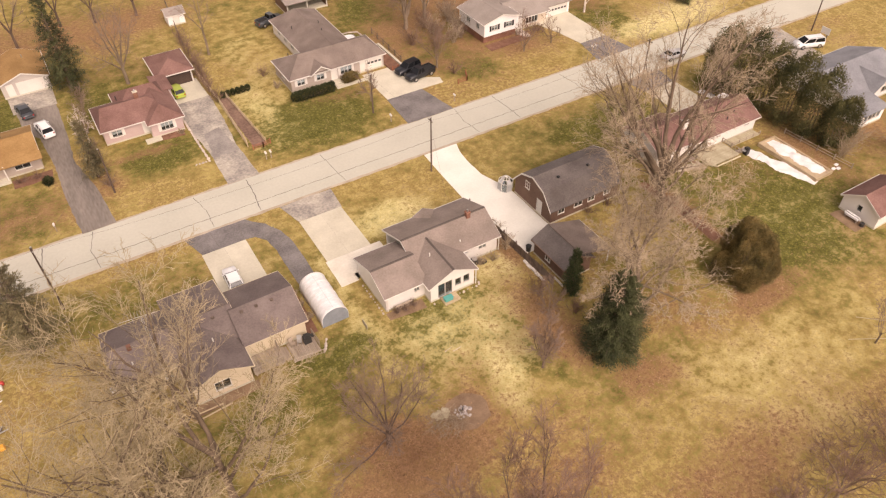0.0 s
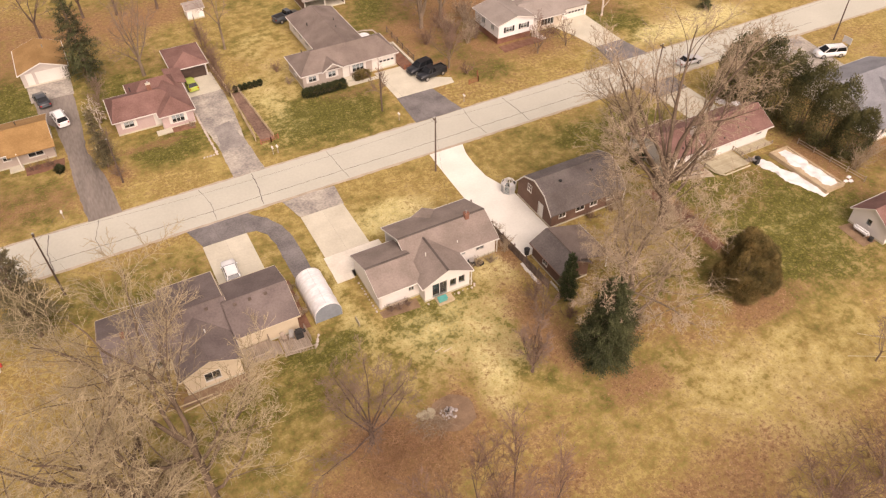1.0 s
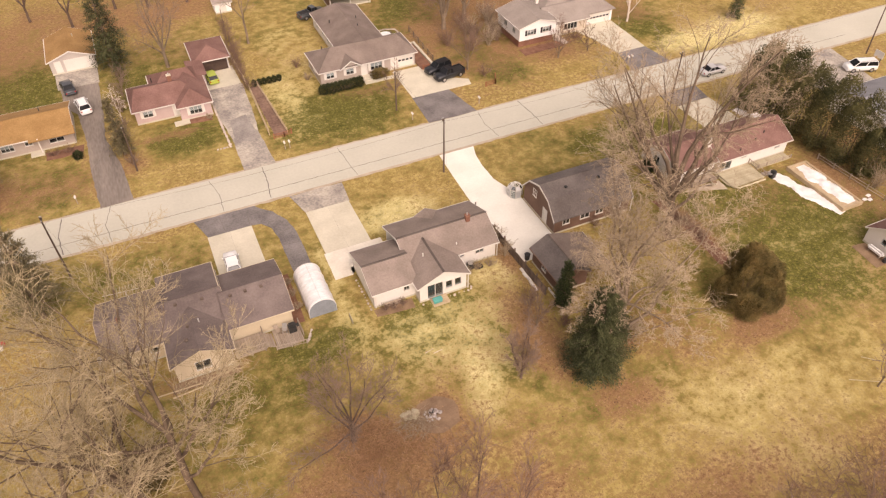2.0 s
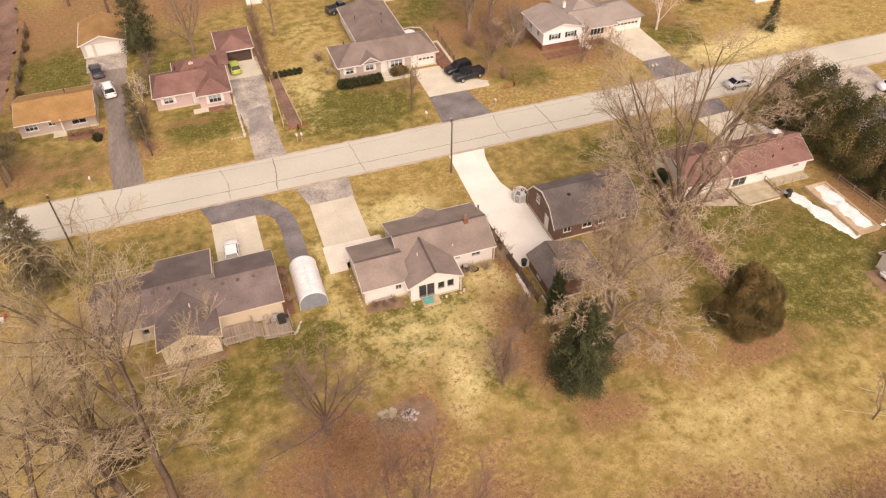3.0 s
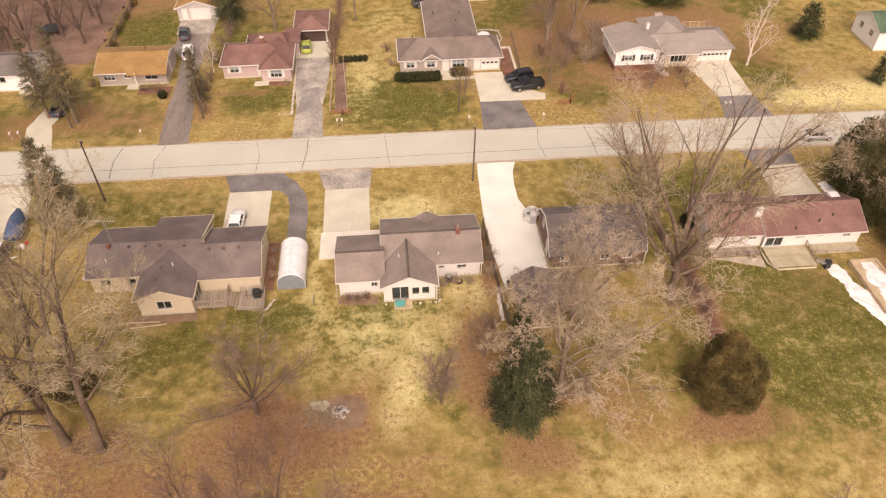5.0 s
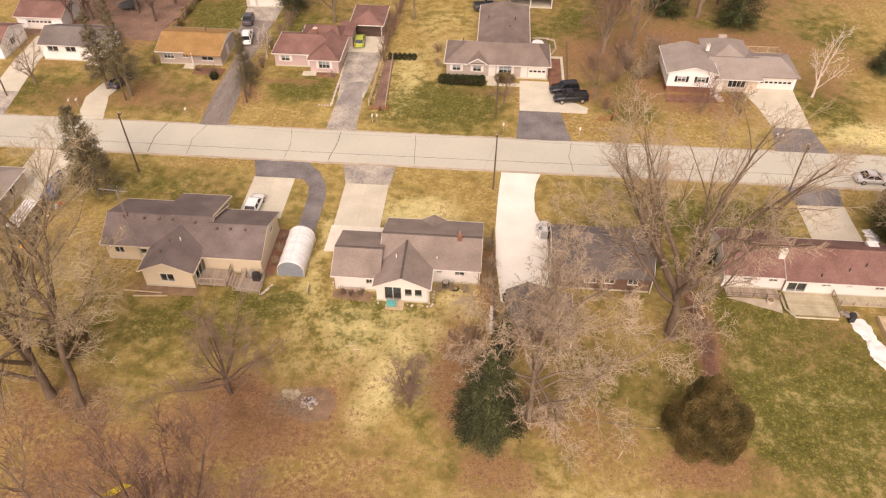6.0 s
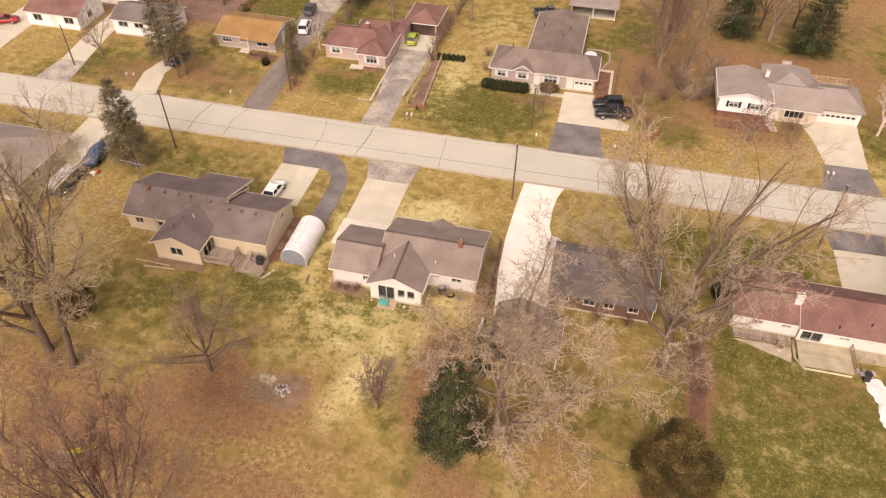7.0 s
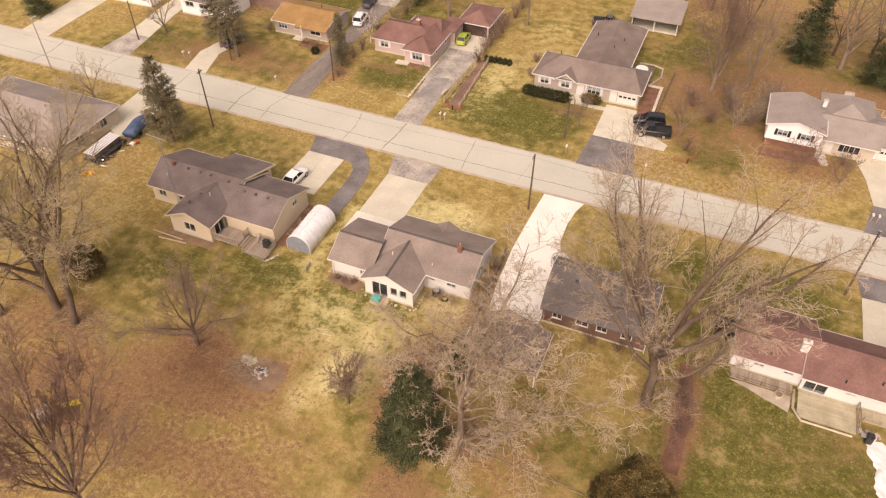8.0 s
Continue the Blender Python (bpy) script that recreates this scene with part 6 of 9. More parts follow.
CRAB = [(8, 0.5, 0.4, 22, 50, 0.2), (8, 0.52, 0.5, 25, 54, 0.2), (7, 0.6, 0.6, 25, 58, 0.2)]
GNARL = [(8, 0.45, 0.48, 28, 62, 0.25), (7, 0.5, 0.6, 30, 65, 0.2), (5, 0.5, 0.75, 30, 70, 0.2), (4, 0.65, 0.85, 25, 70, 0.25)]
TANGLE = [(9, 0.46, 0.4, 28, 62, 0.2), (8, 0.5, 0.48, 30, 65, 0.15), (6, 0.52, 0.56, 30, 70, 0.15), (4, 0.65, 0.65, 25, 70, 0.2)]
BUSHY = [(6, 0.55, 0.6, 20, 45, 0.15), (6, 0.5, 0.6, 20, 50, 0.15), (5, 0.5, 0.65, 20, 55, 0.15)]
FINE = [(8, 0.5, 0.42, 18, 40, 0.2), (7, 0.52, 0.5, 18, 42, 0.15), (6, 0.55, 0.6, 18, 45, 0.1), (3, 0.65, 0.7, 18, 45, 0.1, 1)]
UPRIGHT = [(6, 0.5, 0.6, 12, 28, 0.2), (5, 0.5, 0.6, 15, 35, 0.15), (4, 0.5, 0.65, 20, 40, 0.15)]
SPARSE = [(6, 0.45, 0.6, 30, 60, 0.3), (5, 0.45, 0.6, 30, 60, 0.2), (4, 0.5, 0.6, 30, 60, 0.2)]


def bare_tree(x, y, limbs, label, seed, trunk=4.0, radius=0.4, lean=(0, 0), spec=RICH, bark=None, twig=None, rise=0.05, bend=0.13, group="", name="tree", z=0.0, crook=0.6):
    """A leafless tree: trunk, main limbs (heading, steepness, length, height of start as a share of the trunk), crown of twigs."""
    rng = random.Random(seed)
    t = thing(name, x, y, label, "tree", group)
    base = Vector((x, y, z - 0.2))
    top = Vector((x + lean[0], y + lean[1], z + trunk))
    path = [(base, radius * 1.35), (base.lerp(top, 0.12), radius * 1.05)]
    for k in range(1, 5):
        p = base.lerp(top, 0.12 + 0.88 * k / 4) + Vector((rng.gauss(0, 0.03), rng.gauss(0, 0.03), 0)) * trunk * 0.3
        path.append((p, radius * (1.05 - 0.25 * k / 4)))
    part_mesh("trunk", tube_mesh("trunk", [path]), bark or BARK, t, "", True)
    out = [[], [], []]
    for az, el, length, h in limbs:
        i = min(int(h * 5), 4)
        p = path[i][0].lerp(path[i + 1][0], h * 5 - i) if h < 1 else path[-1][0]
        d = Vector((math.cos(radians(el)) * math.cos(radians(az)), math.cos(radians(el)) * math.sin(radians(az)), math.sin(radians(el))))
        r = radius * min(0.8, 0.28 + length * 0.022)
        limb = wander(rng, p, d, length, r, max(0.03, r * 0.16), 8, bend * crook, rise * 0.7)
        part_mesh("limb", tube_mesh("limb", [limb]), bark or BARK, t, "", True)
        sprout(rng, limb, length, spec, 0, out, rise, bend)
    if radius >= 0.25:
        for b in out[0]:
            part_mesh("bough", tube_mesh("bough", [b]), bark or BARK, t)
    else:
        out[1] += out[0]
    tagged(part_mesh("crown", tube_mesh("crown", out[1] + out[2]), twig or TWIG, t), kind="stuff")
    return t


def foliage_mesh(name, sprays):
    """Small pointed leaf blades; each spray is (place, direction, length, width)."""
    V, F = [], []
    for p, d, l, w in sprays:
        u = d.cross(Vector((0.2, 0.4, 0.9)))
        u = u.normalized() * w if u.length > 0.05 else Vector((w, 0, 0))
        m = p + d * l * 0.45
        q = p + d * l
        s = len(V)
        V += [p[:], (m + u)[:], q[:], (m - u)[:]]
        F.append((s, s + 1, s + 2, s + 3))
    me = bpy.data.meshes.new(name)
    me.from_pydata(V, [], F)
    return me


def conifer(x, y, tall, wide, label, seed, leaf=None, start=0.12, whorls=22, per=7, droop=-0.15, dense=16, power=0.85, trunk_r=None, name="conifer", gaps=0.1, size=0.5, group=""):
    """An evergreen: tapered trunk, whorls of limbs, each hung with short needle sprays."""
    rng = random.Random(seed)
    t = thing(name, x, y, label, "tree", group)
    r = trunk_r or tall * 0.017
    part_mesh("trunk", tube_mesh("trunk", [[(Vector((x, y, -0.2)), r * 1.3), (Vector((x, y, tall * 0.4)), r * 0.75), (Vector((x, y, tall * 0.97)), 0.03)]]), BARK, t, "", True)
    limbs, sprays = [], []
    for k in range(whorls):
        f = start + (1 - start) * (k + rng.uniform(-0.3, 0.3)) / whorls
        f = min(max(f, start), 0.985)
        reach = wide * (1 - (f - start) / (1 - start)) ** power
        if f < start + 0.12:
            reach *= 0.85
        for j in range(per):
            if rng.random() < gaps:
                continue
            a = 2 * math.pi * (j + rng.random()) / per
            l = max(reach * rng.uniform(0.72, 1.08) * (1 + 0.3 * noise.noise(Vector((math.cos(a) * 1.6, math.sin(a) * 1.6, f * 9 + seed)))), 0.35)
            up = droop + 0.75 * max(0, f - 0.55) + rng.uniform(-0.08, 0.12)
            d = Vector((math.cos(a), math.sin(a), up)).normalized()
            p0 = Vector((x, y, tall * f))
            pts = [(p0, 0.05), (p0 + d * l * 0.5, 0.03), (p0 + d * l + Vector((0, 0, 0.08 * l)), 0.012)]
            limbs.append(pts)
            n = int(dense * (0.4 + l))
            for _ in range(n):
                s = rng.uniform(0.2, 1.0) ** 0.8
                c = pts[0][0].lerp(pts[2][0], s) + Vector((rng.gauss(0, 0.13), rng.gauss(0, 0.13), rng.gauss(0, 0.09))) * (0.5 + 0.5 * l)
                e = (d + Vector((rng.gauss(0, 0.55), rng.gauss(0, 0.55), rng.gauss(0.1, 0.4)))).normalized()
                ll = size * rng.uniform(0.6, 1.3)
                sprays.append((c, e, ll, ll * 0.17))
    tagged(part_mesh("branchwork", tube_mesh("branchwork", limbs), BARK, t), kind="stuff")
    tagged(part_mesh("crown", foliage_mesh("crown", sprays), leaf or NEEDLE, t), kind="stuff")
    return t


def evergreen_mass(x, y, blobs, label, seed, leaf, count=9000, size=0.35, name="evergreen", category="shrub", group=""):
    """A dense evergreen built of many upright sprays on several swelling lobes, with a dark woody heart."""
    rng = random.Random(seed)
    t = thing(name, x, y, label, category, group)
    stems, sprays = [], []
    total = sum(b[3] * b[5] for b in blobs)
    for bl in blobs:
        bx, by, bz, rx, ry, rz = bl
        base = Vector((x + bx * 0.4, y + by * 0.4, -0.1))
        stems.append([(base, 0.13), (Vector((x + bx * 0.5, y + by * 0.5, bz * 0.6)), 0.07), (Vector((x + bx * 0.7, y + by * 0.7, bz)), 0.02)])
        for _ in range(int(count * rx * rz / total)):
            d = Vector((rng.gauss(0, 1), rng.gauss(0, 1), rng.gauss(0, 1))).normalized()
            lump = 1 + 0.3 * noise.noise(Vector((d.x * 2.3 + bx, d.y * 2.3 + by, d.z * 2.3 + seed))) * (0.8 if len(blobs) > 9 else 1) + 0.1 * noise.noise(Vector((d.x * 6 + bx, d.y * 6, d.z * 6 + seed)))
            k = lump * rng.uniform(0.72, 1.03)
            p = Vector((x + bx + d.x * rx * k, y + by + d.y * ry * k, bz + d.z * rz * k))
            if p.z < 0.05 or any(((p.x - x - q[0]) / q[3]) ** 2 + ((p.y - y - q[1]) / q[4]) ** 2 + ((p.z - q[2]) / q[5]) ** 2 < 0.62 for q in blobs if q is not bl):
                continue
            e = (d * 0.8 + Vector((rng.gauss(0, 0.35), rng.gauss(0, 0.35), 0.55 + rng.gauss(0, 0.3)))).normalized()
            l = size * rng.uniform(0.6, 1.3)
            sprays.append((p, e, l, l * 0.32))
    for b in stems:
        part_mesh("stem", tube_mesh("stem", [b]), BARK, t)
    part_mesh("foliage", foliage_mesh("foliage", sprays), leaf, t)
    return t


def twiggy_shrub(x, y, tall, wide, label, seed, stems=14, twig=None, name="shrub", spec=None):
    rng = random.Random(seed)
    t = thing(name, x, y, label, "shrub")
    out = [[], [], []]
    for k in range(stems):
        a = 2 * math.pi * (k + rng.random()) / stems
        q = rng.uniform(0.15, 1.0)
        d = Vector((math.cos(a) * q * wide, math.sin(a) * q * wide, tall * rng.uniform(0.6, 1.0)))
        p = wander(rng, Vector((x + rng.gauss(0, 0.1 * wide), y + rng.gauss(0, 0.1 * wide), -0.05)), d, d.length, 0.03, 0.012, 4, 0.1, 0.02)
        out[0].append(p)
        sprout(rng, p, d.length, spec or [(5, 0.45, 0.7, 20, 55, 0.2), (4, 0.5, 0.7, 20, 60, 0.2)], 0, out, 0.03, 0.15)
    tagged(part_mesh("twigwork", tube_mesh("twigwork", out[0] + out[1] + out[2]), twig or TWIG_BROWN, t), kind="stuff")
    return t


# large bare trees
bare_tree(59.4, 44.4, [(168, 47, 17, 0.95), (145, 58, 17, 0.85), (105, 68, 17, 1.0), (65, 66, 18, 1.0), (35, 54, 19, 1.0), (12, 42, 18, 0.85), (198, 44, 13, 0.7), (-45, 56, 12, 1.0), (250, 50, 11, 0.9), (8, 30, 9, 0.6), (125, 46, 15, 0.75), (50, 42, 15, 0.8)],
          "tall leafless maple with spreading limbs on the lawn", 101, trunk=6.6, radius=0.48, lean=(-0.4, 0.4), spec=TALL, bark=BARK_MAPLE, twig=TWIG_PALE, bend=0.15, rise=0.035)
bare_tree(44.2, 32.6, [(100, 76, 15, 1.0), (70, 66, 14, 1.0), (140, 64, 12, 0.9), (20, 58, 18, 0.14), (30, 45, 12, 0.9), (15, 25, 9, 0.75), (-15, 26, 8, 0.6), (185, 26, 8, 0.7), (215, 35, 8, 0.85), (-50, 38, 8, 0.85), (45, 24, 10, 0.7), (60, 40, 11, 0.9), (120, 38, 10, 0.85)],
          "leafless shade tree with pale drooping twigs near the conifer", 102, trunk=7.0, radius=0.31, lean=(0.1, 0.7), crook=1.15, spec=TANGLE, rise=0.012, bend=0.2, bark=BARK, twig=TWIG_PALE)
bare_tree(0.9, 30.5, [(170, 70, 15, 1.0), (120, 64, 15, 1.0), (60, 55, 12, 0.9), (20, 40, 11, 0.75), (230, 55, 12, 0.9), (300, 50, 11, 0.85), (80, 72, 15, 1.0), (-10, 32, 9, 0.6)],
          "tall leafless tree with straight pale trunk", 103, trunk=11, radius=0.34, lean=(-0.2, 2.6), crook=1.1, spec=DENSE, bark=BARK_MAPLE, twig=TWIG_OLIVE)
bare_tree(-2.6, 31.5, [(200, 62, 16, 0.5), (160, 68, 16, 0.75), (110, 72, 17, 1.0), (250, 60, 14, 0.7), (60, 62, 13, 1.0), (135, 48, 13, 0.6), (185, 35, 12, 0.4), (90, 45, 11, 0.8)],
          "old many-stemmed leafless tree", 104, trunk=6.5, radius=0.44, lean=(-0.6, 0.9), crook=1.1, spec=DENSE, bark=BARK_MAPLE, twig=TWIG_OLIVE)
bare_tree(-7.5, 28.5, [(200, 60, 14, 0.6), (120, 66, 15, 1.0), (60, 58, 13, 0.9), (90, 74, 16, 1.0), (20, 45, 11, 0.7), (280, 55, 12, 0.9)],
          "tall leafless tree among the south thicket", 105, trunk=7, radius=0.42, lean=(-0.5, 0.6), crook=1.1, spec=DENSE, bark=BARK_MAPLE, twig=TWIG_OLIVE)
# smaller yard trees
bare_tree(14.9, 33.2, [(150, 38, 6, 0.7), (190, 26, 6.5, 0.6), (20, 40, 6, 0.8), (60, 55, 6.5, 1.0), (100, 68, 7, 1.0), (330, 38, 5.5, 0.7), (250, 45, 5, 0.9), (130, 55, 6.5, 1.0), (0, 62, 6, 1.0), (215, 60, 6, 1.0)],
          "spreading leafless yard tree over fallen leaves", 106, trunk=2.8, radius=0.24, crook=0.8, spec=CRAB, bark=BARK_DARK, twig=TWIG_BROWN, rise=0.07)
bare_tree(32.7, 33.0, [(10, 76, 4.6, 0.9), (175, 74, 4.8, 0.8), (280, 76, 4.2, 0.9), (90, 80, 5.0, 1.0), (220, 68, 3.8, 0.7), (330, 68, 3.6, 0.7), (130, 70, 3.8, 0.8)],
          "slender upright leafless sapling", 107, trunk=1.3, radius=0.15, spec=CRAB, bark=BARK_DARK, twig=TWIG_BROWN)
bare_tree(37.6, 38.4, [(40, 60, 3.5, 0.7), (160, 62, 3.6, 0.6), (280, 65, 3.4, 0.8), (90, 75, 4.0, 1.0), (220, 55, 3.4, 0.5), (340, 55, 3.2, 0.5)],
          "small leafless tree with many stems", 108, trunk=1.0, radius=0.12, spec=BUSHY, twig=TWIG_BROWN)
bare_tree(10.2, 113.6, [(60, 70, 9, 1.0), (150, 65, 9, 1.0), (270, 62, 8, 1.0), (350, 60, 8, 0.9), (110, 75, 10, 1.0), (210, 52, 7, 0.8)],
          "leafless tree behind the pink house", 109, trunk=3.0, radius=0.3, spec=LEAN_, twig=TWIG_BROWN)
bare_tree(24.3, 116, [(60, 60, 6, 1.0), (170, 62, 6, 0.9), (280, 55, 5, 0.9), (100, 80, 7, 1.0)], "slim leafless tree in the straw lawn", 110, trunk=5, radius=0.2, spec=SPARSE, twig=TWIG_BROWN)
bare_tree(55.0, 91.5, [(40, 55, 5, 0.8), (160, 58, 5, 0.8), (280, 58, 5, 0.9), (90, 76, 6, 1.0), (220, 50, 5, 0.7), (0, 50, 4.6, 0.7)], "reddish leafless ornamental tree", 111, trunk=2.0, radius=0.16, spec=LEAN_, twig=TWIG_RED)
bare_tree(41.0, 88.0, [(40, 52, 3.4, 0.8), (160, 55, 3.4, 0.8), (280, 58, 3.2, 0.9), (90, 74, 3.8, 1.0), (220, 50, 3.2, 0.7)], "small leafless front yard tree", 112, trunk=1.6, radius=0.1, spec=BUSHY, twig=TWIG_BROWN)
bare_tree(57.5, 106.5, [(40, 74, 12, 1.0), (160, 72, 12, 0.8), (280, 70, 11, 0.9), (90, 80, 13, 1.0), (220, 62, 10, 0.6), (0, 64, 10, 0.6)], "tall leafless tree in the brown back yard", 113, trunk=3, radius=0.4, spec=DENSE, twig=TWIG_RED)
bare_tree(62.5, 108.5, [(40, 74, 11, 1.0), (160, 72, 11, 0.8), (280, 70, 10, 0.9), (90, 80, 12, 1.0), (0, 64, 9, 0.6)], "tall leafless tree behind the white house", 114, trunk=3, radius=0.35, spec=SPARSE, twig=TWIG_BROWN)
bare_tree(76.0, 121.5, [(40, 70, 11, 1.0), (160, 68, 11, 0.9), (280, 64, 10, 0.9), (90, 80, 12, 1.0), (0, 58, 9, 0.7)], "leafless tree between two dark conifers", 115, trunk=3.5, radius=0.42, spec=SPARSE, twig=TWIG_BROWN)
bare_tree(88.8, 94.8, [(30, 66, 7, 1.0), (150, 70, 5, 0.8), (80, 76, 7.5, 1.0), (0, 56, 6, 0.5), (200, 62, 4, 0.7), (40, 48, 5, 0.6)], "white-barked birch on the lawn", 116, trunk=3.0, radius=0.2, spec=SPARSE, bark=BARK_PALE, twig=BARK_PALE)
bare_tree(1.4, 99.6, [(60, 60, 3.6, 0.8), (180, 60, 3.4, 0.8), (290, 62, 3.2, 0.9), (110, 72, 3.8, 1.0), (240, 50, 3, 0.6)], "pale-barked small tree beside the pink house", 117, trunk=1.2, radius=0.12, spec=SPARSE, bark=BARK_PALE, twig=BARK_PALE)
bare_tree(70.5, 88.5, [(40, 50, 4.6, 0.7), (160, 55, 4.6, 0.6), (280, 55, 4.4, 0.8), (90, 70, 5, 1.0), (220, 48, 4.4, 0.6), (0, 45, 4.4, 0.6)], "reddish leafless tree in front of the white house", 118, trunk=1.2, radius=0.15, spec=LEAN_, twig=TWIG_RED)
bare_tree(76.3, 88.5, [(40, 40, 3.4, 0.7), (160, 45, 3.4, 0.6), (280, 45, 3.2, 0.8), (90, 60, 3.6, 1.0), (220, 40, 3.2, 0.6)], "reddish spreading ornamental tree", 119, trunk=1.0, radius=0.13, spec=LEAN_, twig=TWIG_RED)
bare_tree(64.5, 17.2, [(60, 66, 3.6, 0.8), (150, 62, 3.4, 0.8), (280, 60, 3.2, 0.9), (100, 76, 4, 1.0)], "thin leafless sapling on the straw lawn", 120, trunk=1.6, radius=0.1, spec=SPARSE, twig=TWIG_BROWN)
bare_tree(-28.8, 66.5, [(60, 60, 4.5, 0.8), (180, 58, 4.5, 0.8), (290, 60, 4.2, 0.9), (110, 72, 5, 1.0), (240, 50, 4, 0.6)], "pollarded leafless tree by the street", 121, trunk=1.8, radius=0.25, spec=SPARSE, bark=BARK, twig=TWIG)
bare_tree(-33.0, 88.5, [(60, 60, 5.5, 0.8), (180, 58, 5.5, 0.8), (290, 60, 5.2, 0.9), (110, 72, 6, 1.0), (240, 50, 5, 0.6)], "leafless tree before the white bungalow", 122, trunk=1.8, radius=0.22, spec=LEAN_, twig=TWIG_BROWN)
bare_tree(95.5, 36.0, [(60, 60, 9, 0.8), (180, 58, 9, 0.8), (290, 60, 8, 0.9), (110, 72, 10, 1.0), (240, 50, 8, 0.6)], "leafless tree near the east fence", 123, trunk=3, radius=0.3, spec=LEAN_, twig=TWIG_BROWN)
bare_tree(108.0, 42.0, [(60, 66, 11, 0.9), (180, 62, 11, 0.9), (290, 60, 10, 0.9), (110, 76, 12, 1.0), (240, 55, 9, 0.7)], "tall leafless tree by the glazed porch", 124, trunk=4, radius=0.4, spec=SPARSE, twig=TWIG_BROWN)
bare_tree(87.0, 58.9, [(20, 52, 8.5, 0.8), (-20, 40, 9, 0.7), (60, 62, 8.5, 0.9), (110, 60, 8, 0.9), (0, 64, 9, 1.0), (-55, 48, 8, 0.8), (160, 55, 6, 0.8), (-35, 30, 8.5, 0.6), (35, 38, 8, 0.7), (-75, 40, 7, 0.8), (85, 72, 8, 1.0)],
          "pale leafless tree fanning out before dark cedars", 125, trunk=3.0, radius=0.2, spec=GNARL, twig=TWIG_PALE, rise=-0.01, bend=0.13)
# thicket trees near the south edge
bare_tree(17.6, 14.4, [(100, 62, 12, 1.0), (150, 58, 13, 0.95), (60, 60, 13, 1.0), (200, 55, 12, 0.9), (20, 50, 11, 0.85), (250, 60, 11, 0.9), (320, 55, 11, 0.9), (80, 80, 13, 1.0), (130, 42, 9, 0.8), (170, 75, 13, 1.0)],
          "leafless tree with a wide purple-brown crown of fine twigs", 200, trunk=4.0, radius=0.26, spec=FINE, bark=BARK_DARK, twig=TWIG_RED, rise=0.08, bend=0.07)
for k, (x, y, s, a) in enumerate(((8.0, 14.5, 0.95, 70), (0.5, 21.0, 0.9, 130), (27.5, 10.5, 0.8, 200), (45.5, 8.0, 0.8, 250), (51.5, 6.4, 0.75, 300), (57.5, 5.5, 0.8, 20), (38.0, 7.0, 0.75, 40))):
    bare_tree(x, y, [(a + 20, 62, 8.5 * s, 0.7), (a + 90, 66, 8.5 * s, 0.8), (a + 160, 60, 8 * s, 0.7), (a + 230, 64, 8.5 * s, 0.9), (a + 300, 58, 8 * s, 0.7), (a, 80, 9.5 * s, 1.0)],
              "leafless purple-brown thicket tree", 201 + k, trunk=2.0, radius=0.17, spec=LEAN_, twig=TWIG_RED, group="thicket trees")

# bare woods beyond the back yards
rng = random.Random(61)
for k in range(35):
    x, y = ((rng.uniform(-44, -20), rng.uniform(106, 140)) if k < 20 else (rng.uniform(46, 104), rng.uniform(124, 146)) if k < 30 else (rng.uniform(-24, 20), rng.uniform(132, 146)))
    hh = rng.uniform(7, 11)
    a = rng.uniform(0, 360)
    bare_tree(x, y, [(a, 66, hh, 0.8), (a + 75, 62, hh, 0.9), (a + 150, 66, hh, 1.0), (a + 220, 60, hh * 0.9, 0.8), (a + 290, 64, hh, 0.9)], "leafless tree in the brown back woods", 600 + k, trunk=3, radius=0.24, spec=SPARSE, bark=BARK_DARK, twig=TWIG_RED if k % 2 else TWIG_BROWN, group="back wood trees")
# evergreens
conifer(40.3, 31.3, 11.2, 3.7, "dense dark green fir on the back lawn", 301, NEEDLE_FIR, start=0.03, whorls=30, per=11, dense=74, power=0.58, size=0.25, droop=-0.05, gaps=0.2)
conifer(41.6, 39.6, 6.8, 1.3, "narrow dark green arborvitae beside the shed", 302, NEEDLE, start=0.03, whorls=20, per=8, dense=60, power=0.5, size=0.24, droop=0.3)
conifer(-11.0, 62.3, 13.6, 3.9, "tall olive-green pine with a bare lower trunk", 303, NEEDLE_OLIVE, start=0.17, whorls=17, per=10, dense=38, power=0.72, size=0.34, gaps=0.12, droop=-0.12)
conifer(-16.6, 86.4, 15.5, 3.3, "tall olive pine in a front yard", 304, NEEDLE_OLIVE, start=0.2, whorls=17, per=9, dense=30, power=0.75, size=0.38, gaps=0.2)
conifer(-21.0, 88.0, 13.0, 3.0, "olive pine beside its taller twin", 305, NEEDLE_OLIVE, start=0.2, whorls=16, per=9, dense=30, power=0.75, size=0.38, gaps=0.2)
conifer(0.7, 90.6, 9.3, 1.9, "scruffy spruce beside the tarmac drive", 306, NEEDLE_OLIVE, start=0.08, whorls=18, per=8, dense=38, power=0.75, size=0.32, gaps=0.15)
conifer(2.2, 117.5, 16.5, 3.7, "tall dark spruce beside the garage", 307, NEEDLE_FIR, start=0.06, whorls=24, per=8, dense=36, power=0.6, size=0.4)
conifer(107.2, 87.6, 6.8, 1.8, "young dark green spruce on straw lawn", 308, NEEDLE, start=0.05, whorls=16, per=8, dense=40, power=0.8, size=0.28)
conifer(70.2, 122.4, 11.5, 4.4, "broad dark green conifer in the back yard", 309, NEEDLE, start=0.06, whorls=17, per=9, dense=40, power=0.38, size=0.4)
conifer(82.5, 119.0, 11.5, 4.8, "dark green conifer behind the white house", 310, NEEDLE, start=0.05, whorls=17, per=9, dense=40, power=0.38, size=0.4)
